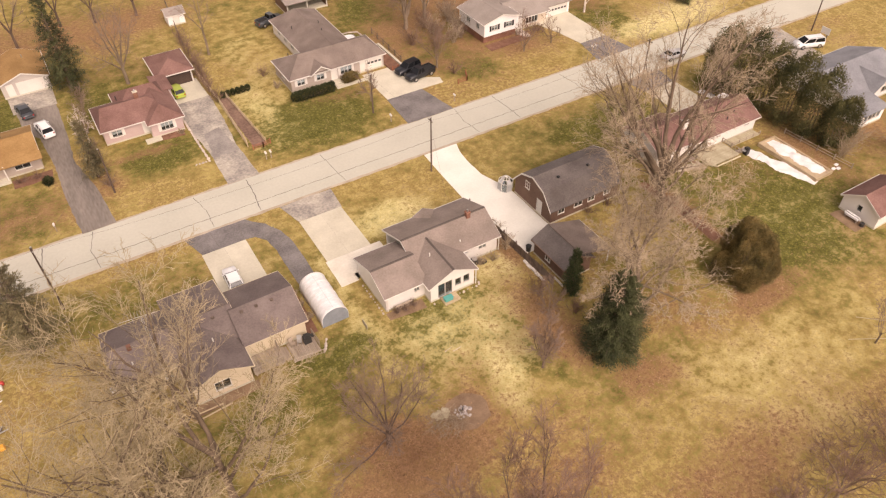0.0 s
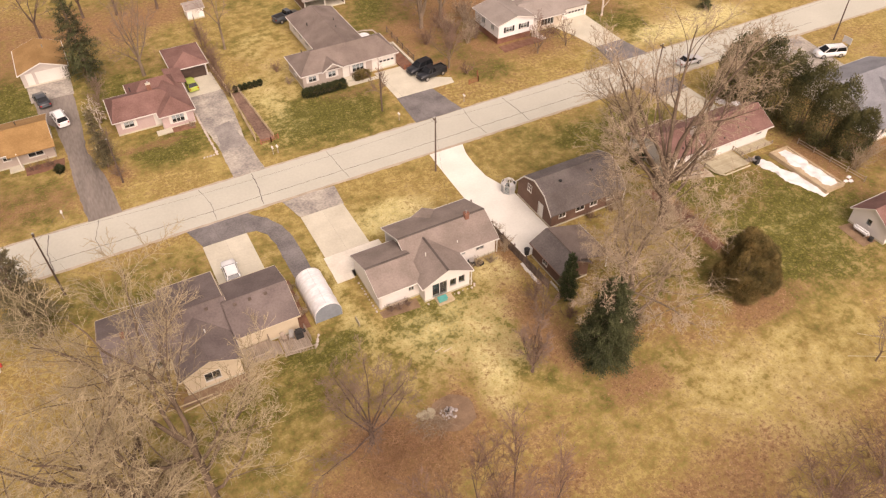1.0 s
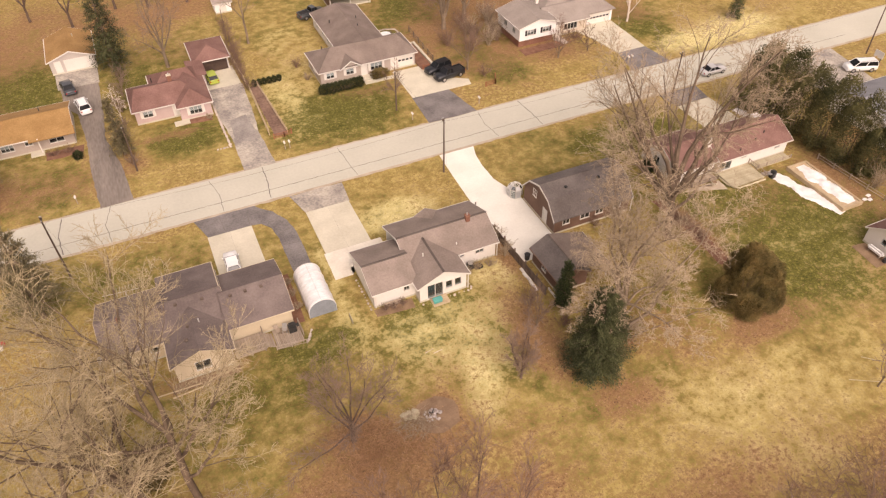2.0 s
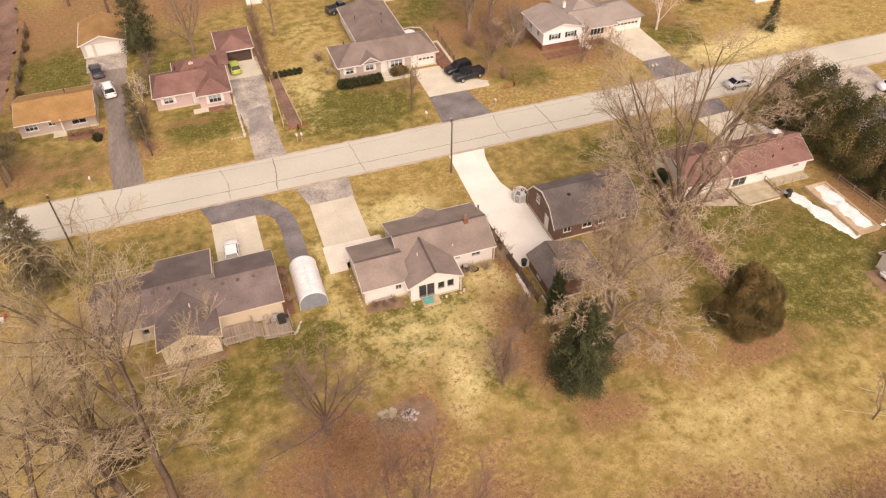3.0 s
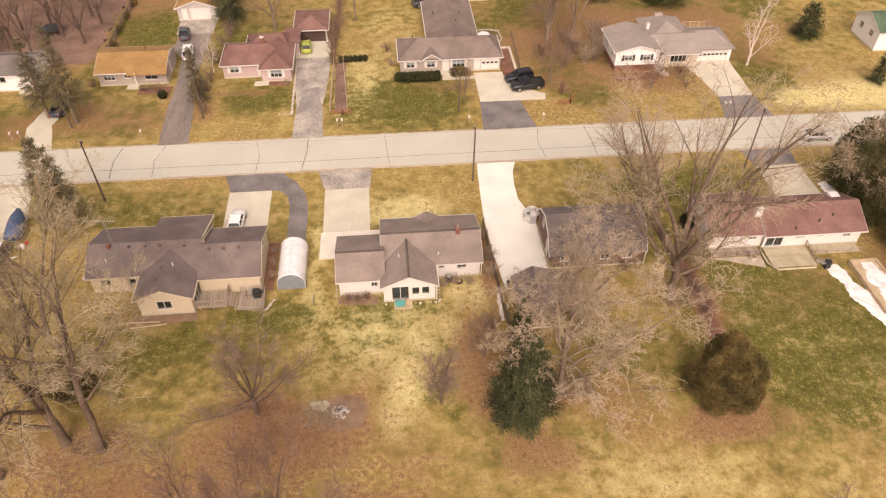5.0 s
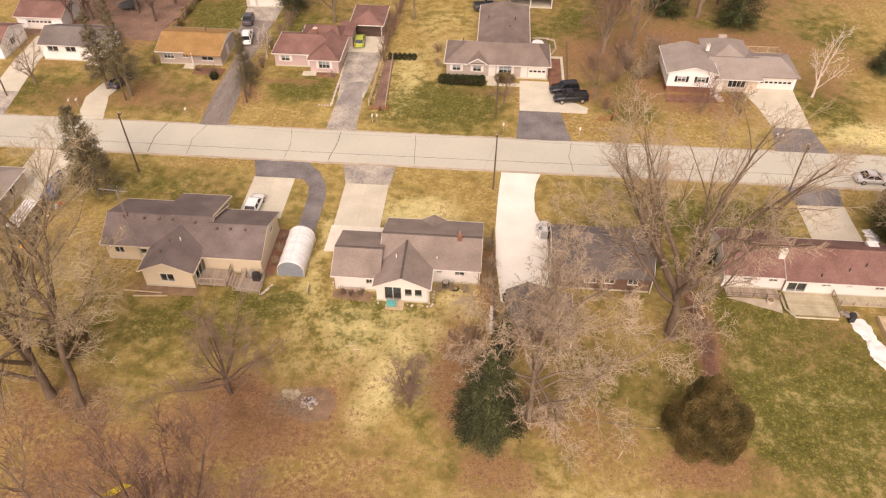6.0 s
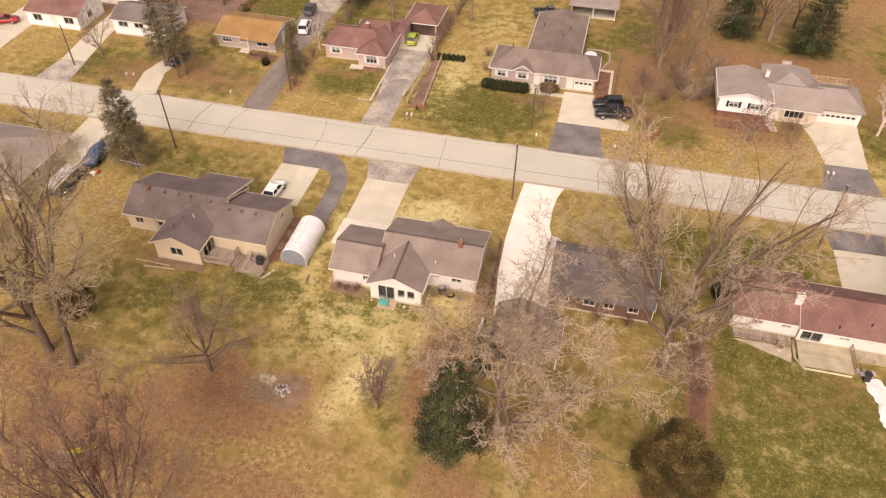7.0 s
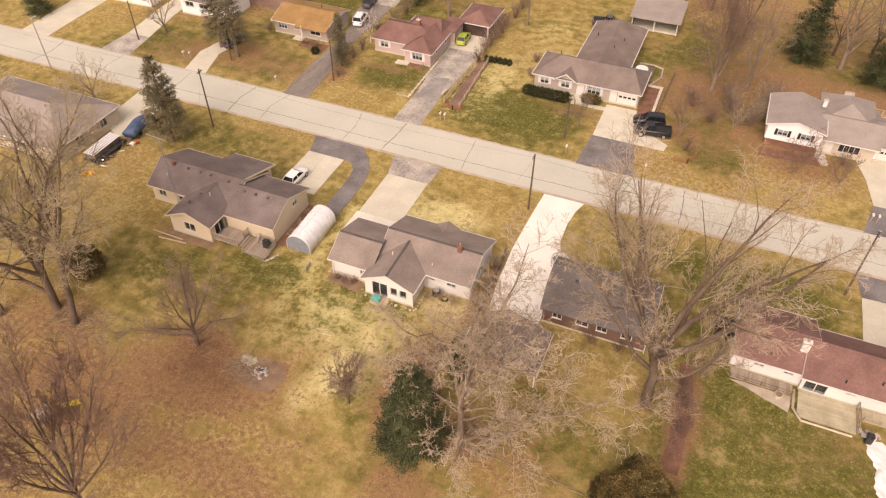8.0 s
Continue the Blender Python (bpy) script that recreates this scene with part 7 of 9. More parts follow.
conifer(103.0, 104.0, 6.0, 3.2, "low broad dark conifer in the east lawn", 311, NEEDLE, start=0.05, whorls=12, per=9, dense=38, power=0.45, size=0.38)
conifer(-59.0, 86.0, 8.0, 3.0, "dark spruce by the wide drive", 312, NEEDLE, start=0.05, whorls=14, per=8, dense=36, power=0.7, size=0.36)
lobes = [(0, 0, 3.4, 1.9, 1.8, 3.1)]
for ring_n, ring_r, ring_z, lobe_r, lobe_h, turn in ((8, 2.45, 1.9, 1.35, 1.9, 0.2), (7, 1.95, 3.7, 1.25, 1.95, 0.75), (4, 1.05, 5.6, 1.15, 1.75, 0.1)):
    for k in range(ring_n):
        a = turn + 2 * math.pi * k / ring_n + 0.22 * math.sin(k * 4.1 + ring_z)
        q = 1 + 0.12 * math.sin(k * 2.7 + ring_z * 3)
        lobes.append((ring_r * q * math.cos(a), ring_r * q * 0.92 * math.sin(a), ring_z + 0.5 * math.sin(k * 3.3 + ring_z), lobe_r * q, lobe_r * q, lobe_h * q))
evergreen_mass(60.6, 31.8, lobes, "large rounded bronze-green juniper over brown soil", 321, NEEDLE_JUNIPER, 190000, 0.16)
for k, (x, y, r, h) in enumerate(((88.8, 62.4, 2.7, 10.6), (89.3, 58.8, 2.9, 11.2), (89.8, 54.8, 2.9, 10.4), (90.2, 50.8, 2.9, 11.0), (90.6, 46.8, 2.8, 10.2), (91.4, 43.2, 2.4, 7.5))):
    evergreen_mass(x, y, [(0, 0, h * 0.45, r, r, h * 0.47), (r * 0.4, -r * 0.2, h * 0.6, r * 0.7, r * 0.7, h * 0.42), (-r * 0.4, 0.3, h * 0.42, r * 0.75, r * 0.7, h * 0.42)],
                   "tall dark olive cedar in the boundary row", 330 + k, NEEDLE_CEDAR, 21000, 0.24, name="cedar", category="tree", group="boundary cedars")
evergreen_mass(-3.3, 37.0, [(0, 0, 2.0, 2.0, 1.8, 2.1), (0.8, 0.3, 1.8, 1.6, 1.5, 1.8)], "dark rounded evergreen bush beneath bare trees", 341, NEEDLE_BROWN, 11000, 0.25)
evergreen_mass(34.2, 94.2, [(-3.0 + 0.75 * k, 0.05 * math.sin(k * 2), 0.65, 0.75, 0.8, 0.75) for k in range(9)], "long clipped dark green hedge before the windows", 342, HEDGE_GREEN, 9000, 0.22, name="hedge", category="hedge")
evergreen_mass(41.0, 95.2, [(0, 0, 0.7, 1.6, 0.7, 0.8)], "clipped brownish hedge by the front step", 343, NEEDLE_BROWN, 2500, 0.2, name="hedge", category="hedge")
for x, y, h, w, sd, lab in ((29.6, 104.2, 1.6, 1.1, 1, "reddish bare shrub at the house corner"), (30.2, 99.5, 1.3, 1.0, 2, "bare shrub at the house corner"), (-16.8, 96.6, 1.4, 1.0, 3, "dark bare shrub beside the orange-roofed house"),
                            (39.6, 56.0, 2.0, 1.0, 4, "tangled bare shrub by the gable wall"), (39.8, 52.5, 2.2, 1.1, 5, "tangled bare shrub by the gable wall"), (39.7, 49.6, 2.6, 1.2, 6, "tangled bare shrub by the fence"),
                            (35.6, 48.9, 1.3, 1.0, 7, "low bare shrub along the white wall"), (37.2, 48.8, 1.2, 1.0, 8, "low bare shrub along the white wall"), (34.3, 48.7, 1.1, 0.8, 9, "low bare shrub along the white wall"),
                            (23.6, 47.4, 0.9, 0.6, 10, "small dark bare shrub under the garage wall"), (25.6, 47.4, 0.9, 0.6, 11, "small dark bare shrub under the garage wall"), (24.5, 47.3, 0.8, 0.6, 12, "small dark bare shrub under the garage wall"),
                            (65.0, 52.0, 2.6, 1.6, 13, "large tangled bare shrub beside the red-roofed house"), (64.0, 49.6, 2.4, 1.5, 14, "tangled bare shrub over the mulch strip"), (38.6, 41.5, 2.6, 1.6, 15, "reddish bare shrub near the dark shed"),
                            (40.3, 37.2, 2.4, 1.4, 16, "reddish bare shrub behind the conifer"), (47.0, 33.6, 1.6, 1.4, 17, "tangled low brush at the tree foot"), (20.6, 104, 3.0, 1.2, 18, "bare reddish shrub along the fence"), (20.9, 109, 3.2, 1.3, 19, "bare reddish shrub along the fence"),
                            (21.0, 114, 3.2, 1.3, 20, "bare reddish shrub along the fence"), (20.8, 100.5, 2.6, 1.2, 50, "bare reddish shrub along the fence"), (21.2, 111.5, 3.4, 1.4, 51, "bare reddish shrub along the fence"), (21.3, 118, 3.4, 1.5, 52, "bare reddish shrub along the fence"), (21.4, 122, 3.2, 1.5, 53, "bare reddish shrub along the fence"), (20.7, 106.5, 3.0, 1.3, 54, "bare reddish shrub along the fence"), (2.2, 107.5, 3.6, 1.7, 55, "dark bare brush between the drives"), (1.6, 102.5, 3.2, 1.5, 56, "dark bare brush between the drives"), (1.4, 96.5, 2.4, 1.2, 57, "dark bare brush between the drives"), (1.3, 93.5, 2.6, 1.3, 58, "dark bare brush between the drives"), (1.6, 87.6, 1.6, 1.2, 59, "dark bare brush between the drives"), (2.6, 111.5, 3.4, 1.7, 60, "dark bare brush between the drives"), (14.9, 55.8, 1.0, 0.6, 61, "dry tan shrub beside the storage tunnel"), (14.9, 53.8, 1.1, 0.6, 62, "dry tan shrub beside the storage tunnel"), (14.9, 51.8, 1.0, 0.6, 63, "dry tan shrub beside the storage tunnel"), (64.0, 98.5, 2.4, 2.0, 21, "dark bare shrub by the white house"), (58.5, 97.0, 3.2, 2.4, 40, "wide reddish bare bush in the brown yard"), (55.5, 100.5, 3.4, 2.6, 41, "wide reddish bare bush in the brown yard"), (60.5, 105, 3.4, 2.6, 42, "wide reddish bare bush in the brown yard"), (66.5, 107, 3.2, 2.4, 43, "wide dark bare bush in the brown yard"), (61.0, 101, 3.0, 2.2, 22, "dark bare shrub in the brown yard"), (65.2, 102.0, 2.2, 1.8, 23, "dark bare shrub by the white house"),
                            (76.8, 93.3, 1.4, 2.0, 24, "clipped reddish bare hedge before the windows"), (-37.5, 62.5, 2.6, 2.0, 25, "tangled bare shrub by the west house"), (-33, 64.6, 2.2, 1.8, 26, "tangled bare shrub by the west house"),
                            (90.0, 40.5, 3.0, 2.2, 27, "tangled bare brush near the east fence"), (94.0, 41.5, 3.4, 2.4, 28, "tangled bare brush near the east fence"), (98.0, 38.0, 3.4, 2.4, 29, "tangled bare brush near the east fence"),
                            (-6.2, 94.6, 0.9, 1.2, 30, "reddish bare shrub in the mulch bed"), (-8.4, 94.6, 0.9, 1.2, 31, "reddish bare shrub in the mulch bed"), (56.5, 88.5, 2.2, 1.3, 32, "small reddish bare shrub on the lawn"),
                            (62.0, 97.5, 3.2, 2.2, 60, "large tangled bare shrub in the brown yard"), (64.6, 100.5, 3.4, 2.2, 61, "large tangled bare shrub in the brown yard"), (60.5, 102.5, 3.2, 2.4, 62, "large tangled bare shrub in the brown yard"), (65.5, 105.0, 3.6, 2.4, 63, "large tangled bare shrub in the brown yard"),
                            (59.3, 43.6, 1.1, 1.1, 65, "reddish bare brush round the maple foot"), (62.4, 47.6, 1.9, 1.1, 66, "reddish bare brush along the mulch strip"), (62.9, 45.2, 1.8, 1.0, 67, "reddish bare brush along the mulch strip"), (63.0, 42.4, 1.5, 1.0, 68, "reddish bare brush along the mulch strip"), (52.5, 49.7, 1.2, 1.3, 69, "reddish bare brush along the brown wall"), (55.5, 49.6, 1.3, 1.4, 70, "reddish bare brush along the brown wall"),
                            (13.4, 94.8, 0.8, 0.7, 33, "dry tan shrub at the house corner"), (48.6, 8.5, 3.2, 2.2, 34, "reddish bare brush at the lawn edge"), (54.0, 7.5, 3.4, 2.4, 35, "reddish bare brush at the lawn edge"), (61.0, 8.0, 3.0, 2.2, 36, "reddish bare brush at the lawn edge"),
                            (42.0, 9.8, 2.6, 2.0, 37, "reddish bare brush at the lawn edge"), (68.5, 9.0, 3.2, 2.4, 38, "reddish bare brush at the lawn edge"), (34.0, 10.5, 2.6, 2.0, 39, "reddish bare brush at the lawn edge")):
    twiggy_shrub(x, y, h, w, lab, 400 + sd, 26 if w >= 1.8 else 15, TWIG_RED if "reddish" in lab else TWIG_BROWN if "dark" in lab else TWIG)
for k in range(6):
    evergreen_mass(21.9 + 0.8 * k, 101.3, [(0, 0, 0.45, 0.4, 0.45, 0.5)], "small round clipped evergreen in a row", 460 + k, HEDGE_GREEN, 700, 0.18, name="clipped_shrub", group="row of clipped shrubs")
evergreen_mass(-5.3, 92.4, [(0, 0, 0.5, 0.65, 0.6, 0.55)], "round dark green shrub on the lawn corner", 470, HEDGE_GREEN, 1500, 0.2, name="clipped_shrub")
evergreen_mass(65.3, 56.3, [(0, 0, 0.9, 0.9, 0.9, 0.95)], "round dark evergreen at the gable", 471, HEDGE_GREEN, 2500, 0.25, name="clipped_shrub")
for k in range(6):
    evergreen_mass(-17.1 + 0.2 * math.sin(k * 2.0), 104.5 + 5.3 * k, [(0, 0, 0.5, 0.45, 1.0, 0.6)], "low brown bush along the rail fence", 480 + k, NEEDLE_BROWN, 500, 0.25, name="fence_bush", group="bushes along the fence")


# ---- poles, wires, fences ----
def utility_pole(x, y, tall, seed, arm=True):
    rng = random.Random(seed)
    t = thing("utility_pole", x, y, "dark creosoted wooden utility pole", "utility pole", "utility poles")
    part("pole", rods(((x, y, -0.3), (x + rng.uniform(-0.1, 0.1), y, tall), 0.13, 0.08), sides=10), POLE_WOOD, t)
    if arm:
        part("cross_arm", boxes((x - 0.06, x + 0.06, y - 0.5, y + 0.5, tall - 0.5, tall - 0.38)), POLE_WOOD, t)
        for k in (-0.42, 0.42):
            part("insulator", rods(((x, y + k, tall - 0.38), (x, y + k, tall - 0.22), 0.05), sides=8), METAL, t)
    part("pole_cap", rods(((x, y, tall), (x, y, tall + 0.05), 0.11), sides=10), METAL, t)


POLES = [(-54.0, 67.6, 9.3), (-7.9, 67.5, 9.4), (39.9, 67.7, 8.6), (77.2, 67.3, 9.6), (118.0, 67.5, 9.4)]
for k, (x, y, h) in enumerate(POLES):
    utility_pole(x, y, h, k)
for k, (x, y, h) in enumerate(((1.8, 85.8, 7.0), (-16.9, 85.0, 7.0), (-35.7, 84.7, 7.0), (39.8, 84.9, 6.5))):
    utility_pole(x, y, h, 20 + k, False)
for (x0, y0, h0), (x1, y1, h1) in zip(POLES, POLES[1:]):
    for dy, dz in ((-0.42, -0.2),):
        path = [(Vector((x0 + (x1 - x0) * f, y0 + (y1 - y0) * f + dy, h0 + (h1 - h0) * f + dz - 3.2 * f * (1 - f))), 0.009) for f in (j / 12 for j in range(13))]
        tagged(part_mesh("overhead_wire", tube_mesh("overhead_wire", [path]), DARK_METAL), "thin black overhead wire sagging between poles", "wire", "overhead wires")
for (xa, ya, za), (xb, yb, zb) in (((39.9, 67.7, 7.8), (39.8, 84.9, 6.2)), ((39.9, 67.7, 7.6), (36.0, 57.0, 3.2)), ((-7.9, 67.5, 8.4), (-3.0, 58.0, 3.2)), ((-7.9, 67.5, 8.2), (1.8, 85.8, 6.6))):
    path = [(Vector((xa + (xb - xa) * f, ya + (yb - ya) * f, za + (zb - za) * f - 1.0 * f * (1 - f))), 0.008) for f in (j / 8 for j in range(9))]
    tagged(part_mesh("overhead_wire", tube_mesh("overhead_wire", [path]), DARK_METAL), "thin black service wire to a house", "wire", "overhead wires")
l = thing("street_lamp", -42.0, 71.2, "tall grey street lamp beside the road", "street lamp")
part("post", rods(((-42, 71.2, 0), (-42, 71.2, 8.6), 0.11, 0.06)), METAL, l)
part("lamp_head", soft(boxes((-42.2, -41.8, 71.1, 72.2, 8.5, 8.7)), 0.05), METAL, l)


def rail_fence(pts, label, material, tall=1.1, gap=2.2, rails=2, thick=0.045):
    f = thing("fence", pts[0][0], pts[0][1], label, "fence")
    for a, b in zip(pts, pts[1:]):
        A, B = Vector((*a, 0)), Vector((*b, 0))
        n = max(1, round((B - A).length / gap))
        for k in range(n + 1):
            p = A + (B - A) * k / n
            part("post", boxes((p.x - 0.06, p.x + 0.06, p.y - 0.06, p.y + 0.06, -0.1, tall)), material, f)
            if k < n:
                q = A + (B - A) * (k + 1) / n
                for r in range(rails):
                    z = tall * (r + 0.7) / (rails + 0.2)
                    part("rail", rods(((p.x, p.y, z), (q.x, q.y, z), thick), sides=5), material, f)
    return f


rail_fence([(20.5, 86.5), (20.8, 100), (20.2, 116)], "pale tan post and rail fence beside the drive", WOOD_TAN, 1.2, 2.4, 3, 0.06)
rail_fence([(23.1, 86.2), (22.3, 101)], "tan rail fence beside the mulch strip", WOOD_TAN, 0.9, 2.4, 2, 0.06)
rail_fence([(20.9, 85.3), (22.4, 85.2), (23.6, 85.6)], "short red-brown split rail fence at the lawn corner", WOOD_RED, 0.9, 1.4, 3)
rail_fence([(55.2, 85.2), (57.0, 85.4), (57.9, 87.2)], "short red-brown split rail fence on the lawn", WOOD_RED, 0.9, 1.6, 3)
rail_fence([(48.3, 94.4), (50.2, 94.4)], "short red-brown split rail fence by the garage", WOOD_RED, 0.9, 1.0, 3)
rail_fence([(-17.1, 103), (-17.2, 110), (-17.2, 134)], "dark weathered rail fence along the wood", WOOD_DARK, 1.4, 2.4, 3, 0.085)
rail_fence([(88.0, 48.5), (88.8, 38.0)], "grey low fence behind the raised bed", WOOD_GREY, 0.9, 2.4, 2)
rail_fence([(51.0, 96.5), (51.4, 108.0)], "dark thin fence along the bed", WOOD_DARK, 1.1, 2.2, 2)
rail_fence([(21.2, 119.5), (23.5, 140)], "dark hedge-lined wire fence", WOOD_DARK, 1.3, 2.4, 2)

bf = thing("board_fence", 41.0, 50, "weathered dark board fence between lawn and pale drive", "fence")
ys = [58.4, 56.0, 53.6, 51.2, 48.8, 46.4, 44.0, 41.8]
for a, b in zip(ys, ys[1:]):
    xa = 40.1 + (58.4 - a) * 0.045
    xb = 40.1 + (58.4 - b) * 0.045
    part("fence_post", boxes((xa - 0.07, xa + 0.07, a - 0.07, a + 0.07, -0.1, 1.5)), WOOD_DARK, bf)
    for k in range(12):
        y0 = a + (b - a) * k / 12
        y1 = a + (b - a) * (k + 0.9) / 12
        x0 = xa + (xb - xa) * k / 12
        part("board", boxes((x0 - 0.11, x0 - 0.08, min(y0, y1), max(y0, y1), 0.03, 1.3 + 0.04 * math.sin(k * 7 + a))), WOOD_DARK, bf)
    for z in (0.35, 1.05):
        part("rail", rods(((xa - 0.05, a, z), (xb - 0.05, b, z), 0.035), sides=4), WOOD_DARK, bf)
for k in range(5):
    tagged(part("scrap_board", boxes((40.15 - 0.08 * (k % 2), 40.45, 42.9 + 0.8 * k, 43.6 + 0.8 * k, 0.0, 0.12 + 0.05 * (k % 3))), TRIM), "pale scrap board leaning by the fence", "board", "scrap boards")
tagged(part("leaning_board", boxes((19.6, 19.68, 47.0, 48.1, 0.0, 0.7)), WOOD_OLD), "pale board standing on edge in the grass", "board")
tagged(part("scrap_board", boxes((41.5, 41.62, 41.0, 42.6, 0.0, 0.3)), TRIM), "pale scrap board leaning by the shed", "board", "scrap boards")


def mailbox(x, y, seed):
    m = thing("mailbox", x, y, "white mailbox on a short post by the street", "mailbox", "mailboxes")
    part("post", boxes((x - 0.05, x + 0.05, y - 0.05, y + 0.05, -0.1, 1.0)), WOOD_GREY, m)
    part("box", soft(boxes((x - 0.12, x + 0.12, y - 0.28, y + 0.28, 1.0, 1.28)), 0.06, 2), TRIM, m)
    part("flag", boxes((x + 0.125, x + 0.145, y - 0.05, y + 0.1, 1.12, 1.3)), PLASTIC_RED, m)


for k, (x, y) in enumerate(((21.7, 82.2), (22.4, 82.2), (-6.2, 81.7), (52.0, 81.2), (41.0, 81.4), (80.0, 82.0), (80.7, 82.0), (-24.5, 82.6), (-23.4, 82.8))):
    mailbox(x, y, k)

# ---- storage tunnel beside the cream house ----
def storage_tunnel():
    x0, x1, y0, y1, tall = 15.6, 18.7, 49.6, 55.9, 2.35
    t = thing("storage_tunnel", 17.15, 53, "white tarpaulin storage tunnel with grey end sheet", "storage tunnel")
    prof = []
    for k in range(15):
        a = math.pi * k / 14
        prof.append((17.15 - 1.55 * math.cos(a), 0.9 + (tall - 0.9) * math.sin(a)))
    prof = [(x0, 0.03)] + prof + [(x1, 0.03)]
    bm = bmesh.new()
    rows = 25
    grid = []
    for j in range(rows):
        y = y0 + (y1 - y0) * j / (rows - 1)
        sag = 0.022 * (0.5 - 0.5 * math.cos(2 * math.pi * j / 6)) + 0.015 * math.sin(j * 5)
        row = []
        for x, z in prof:
            d = Vector((x - 17.15, z - 0.6)).normalized()
            row.append(bm.verts.new((x - d.x * sag, y, max(0.03, z - d.y * sag))))
        grid.append(row)
    for j in range(rows - 1):
        for i in range(len(prof) - 1):
            bm.faces.new((grid[j][i], grid[j][i + 1], grid[j + 1][i + 1], grid[j + 1][i]))
    bmesh.ops.recalc_face_normals(bm, faces=bm.faces[:])
    bmesh.ops.solidify(bm, geom=bm.faces[:], thickness=0.02)
    bmesh.ops.recalc_face_normals(bm, faces=bm.faces[:])
    part("cover", bm, TARP_WHITE, t, "", True)
    for y, m in ((y0 + 0.06, TARP_GREY), (y1 - 0.06, TARP_WHITE)):
        bm = bmesh.new()
        a = [bm.verts.new((x, y, z)) for x, z in prof]
        b = [bm.verts.new((x, y + 0.02, z)) for x, z in prof]
        bm.faces.new(a)
        bm.faces.new(b[::-1])
        for i in range(len(prof)):
            k = (i + 1) % len(prof)
            bm.faces.new((a[k], a[i], b[i], b[k]))
        part("end_sheet", bm, m, t, "blue-grey end sheet" if m is TARP_GREY else "")
    for j in range(5):
        y = y0 + (y1 - y0) * j / 4
        y = min(max(y, y0 + 0.12), y1 - 0.12)
        pts = [(Vector((17.15 + (x - 17.15) * 1.005, y, z * 1.005)), 0.025) for x, z in prof]
        part_mesh("hoop", tube_mesh("hoop", [pts]), TRIM, t)
    part("ridge_rope", rods(((17.15, y0, tall + 0.0), (17.15, y1, tall + 0.0), 0.02), sides=5), METAL, t)


storage_tunnel()

# ---- back deck of the cream house ----
d = deck("deck", 7.1, 10.3, 47.2, 49.6, 0.55, WOOD_GREY, "weathered grey back deck of the cream house", "y", 0.17)
railing(d, [(7.1, 47.2), (10.3, 47.2)], 0.55, WOOD_GREY, 0.9, 0.15)
railing(d, [(10.3, 49.5), (10.3, 48.6)], 0.55, WOOD_GREY, 0.9, 0.15)
for k in range(3):
    part("step", boxes((10.32 + 0.3 * k, 10.6 + 0.3 * k, 47.4, 49.4, 0.36 - 0.16 * k, 0.42 - 0.16 * k)), WOOD_GREY, d)
d2 = deck("deck", 11.3, 14.2, 46.9, 49.6, 0.16, WOOD_GREY, "low weathered deck with garden chairs and a grill", "y", 0.17)
railing(d2, [(11.2, 46.8), (14.3, 46.4)], 0.16, WOOD_GREY, 0.6, 0.3)
railing(d2, [(14.2, 49.4), (14.3, 47.6)], 0.16, WOOD_GREY, 0.9, 0.3)


def garden_chair(x, y, z, turn, material, label):
    c = thing("garden_chair", 0, 0, label, "chair", "garden chairs")
    part("seat", boxes((-0.25, 0.25, -0.25, 0.25, 0.38, 0.43)), material, c)
    bm = bmesh.new()
    slab(bm, [(-0.25, 0.42, 0.95), (0.25, 0.42, 0.95), (0.25, 0.24, 0.44), (-0.25, 0.24, 0.44)][::-1], 0.05)
    part("backrest", bm, material, c)
    for sx in (-0.22, 0.22):
        part("armrest", boxes((sx - 0.04, sx + 0.04, -0.25, 0.28, 0.6, 0.64)), material, c)
        for sy in (-0.22, 0.22):
            part("leg", boxes((sx - 0.03, sx + 0.03, sy - 0.03, sy + 0.03, 0, 0.6)), material, c)
    c.matrix_basis = pose(x, y, z, 0, 0, turn)


garden_chair(11.3 + 0.5, 49.0, 0.16, 10, WOOD_GREY, "weathered wooden garden chair on the low deck")
garden_chair(12.6, 48.9, 0.16, -20, METAL, "pale metal garden chair on the low deck")
g = thing("gas_grill", 13.4, 48.7, "black covered gas grill on the low deck", "grill", z=0.16)
part("cart", boxes((13.0, 13.8, 48.4, 49.0, 0.16, 0.9)), DARK_METAL, g)
part("lid", soft(boxes((12.95, 13.85, 48.35, 49.05, 0.9, 1.3)), 0.15, 2), DARK_METAL, g)
part("side_shelf", boxes((13.85, 14.15, 48.45, 48.95, 0.86, 0.9)), DARK_METAL, g)
for k in range(10):
    a = 0.6 * k
    tagged(part("edging_stone", lumps(700 + k, [(14.4 + 0.10 * k + 0.05 * math.sin(a), 46.6 + 0.16 * k, 0.08)], 0.16, 0.7, 1), STONE), "pale rough stone beside the deck", "stone", "edging stones")
tagged(part("landscape_timber", rods(((0.2, 45.2, 0.08), (4.0, 45.5, 0.08), 0.09), sides=6), WOOD_TAN), "long pale timber lying along the soil", "timber")
tagged(part("landscape_timber", rods(((-1.2, 46.0, 0.08), (3.2, 45.9, 0.08), 0.08), sides=6), WOOD_TAN), "long pale timber lying along the soil", "timber")

# ---- fire pit and fallen branches ----
fp = thing("fire_pit", 22.8, 32.7, "low heap of pale wood ash and cinders in bare soil", "fire pit")
for k in range(9):
    a = 2 * math.pi * k / 9 + 0.3 * math.sin(k * 3.0)
    part("ring_stone", lumps(720 + k, [(22.8 + 0.8 * math.cos(a), 32.7 + 0.72 * math.sin(a), 0.06)], 0.12, 0.7, 1), ASH, fp)
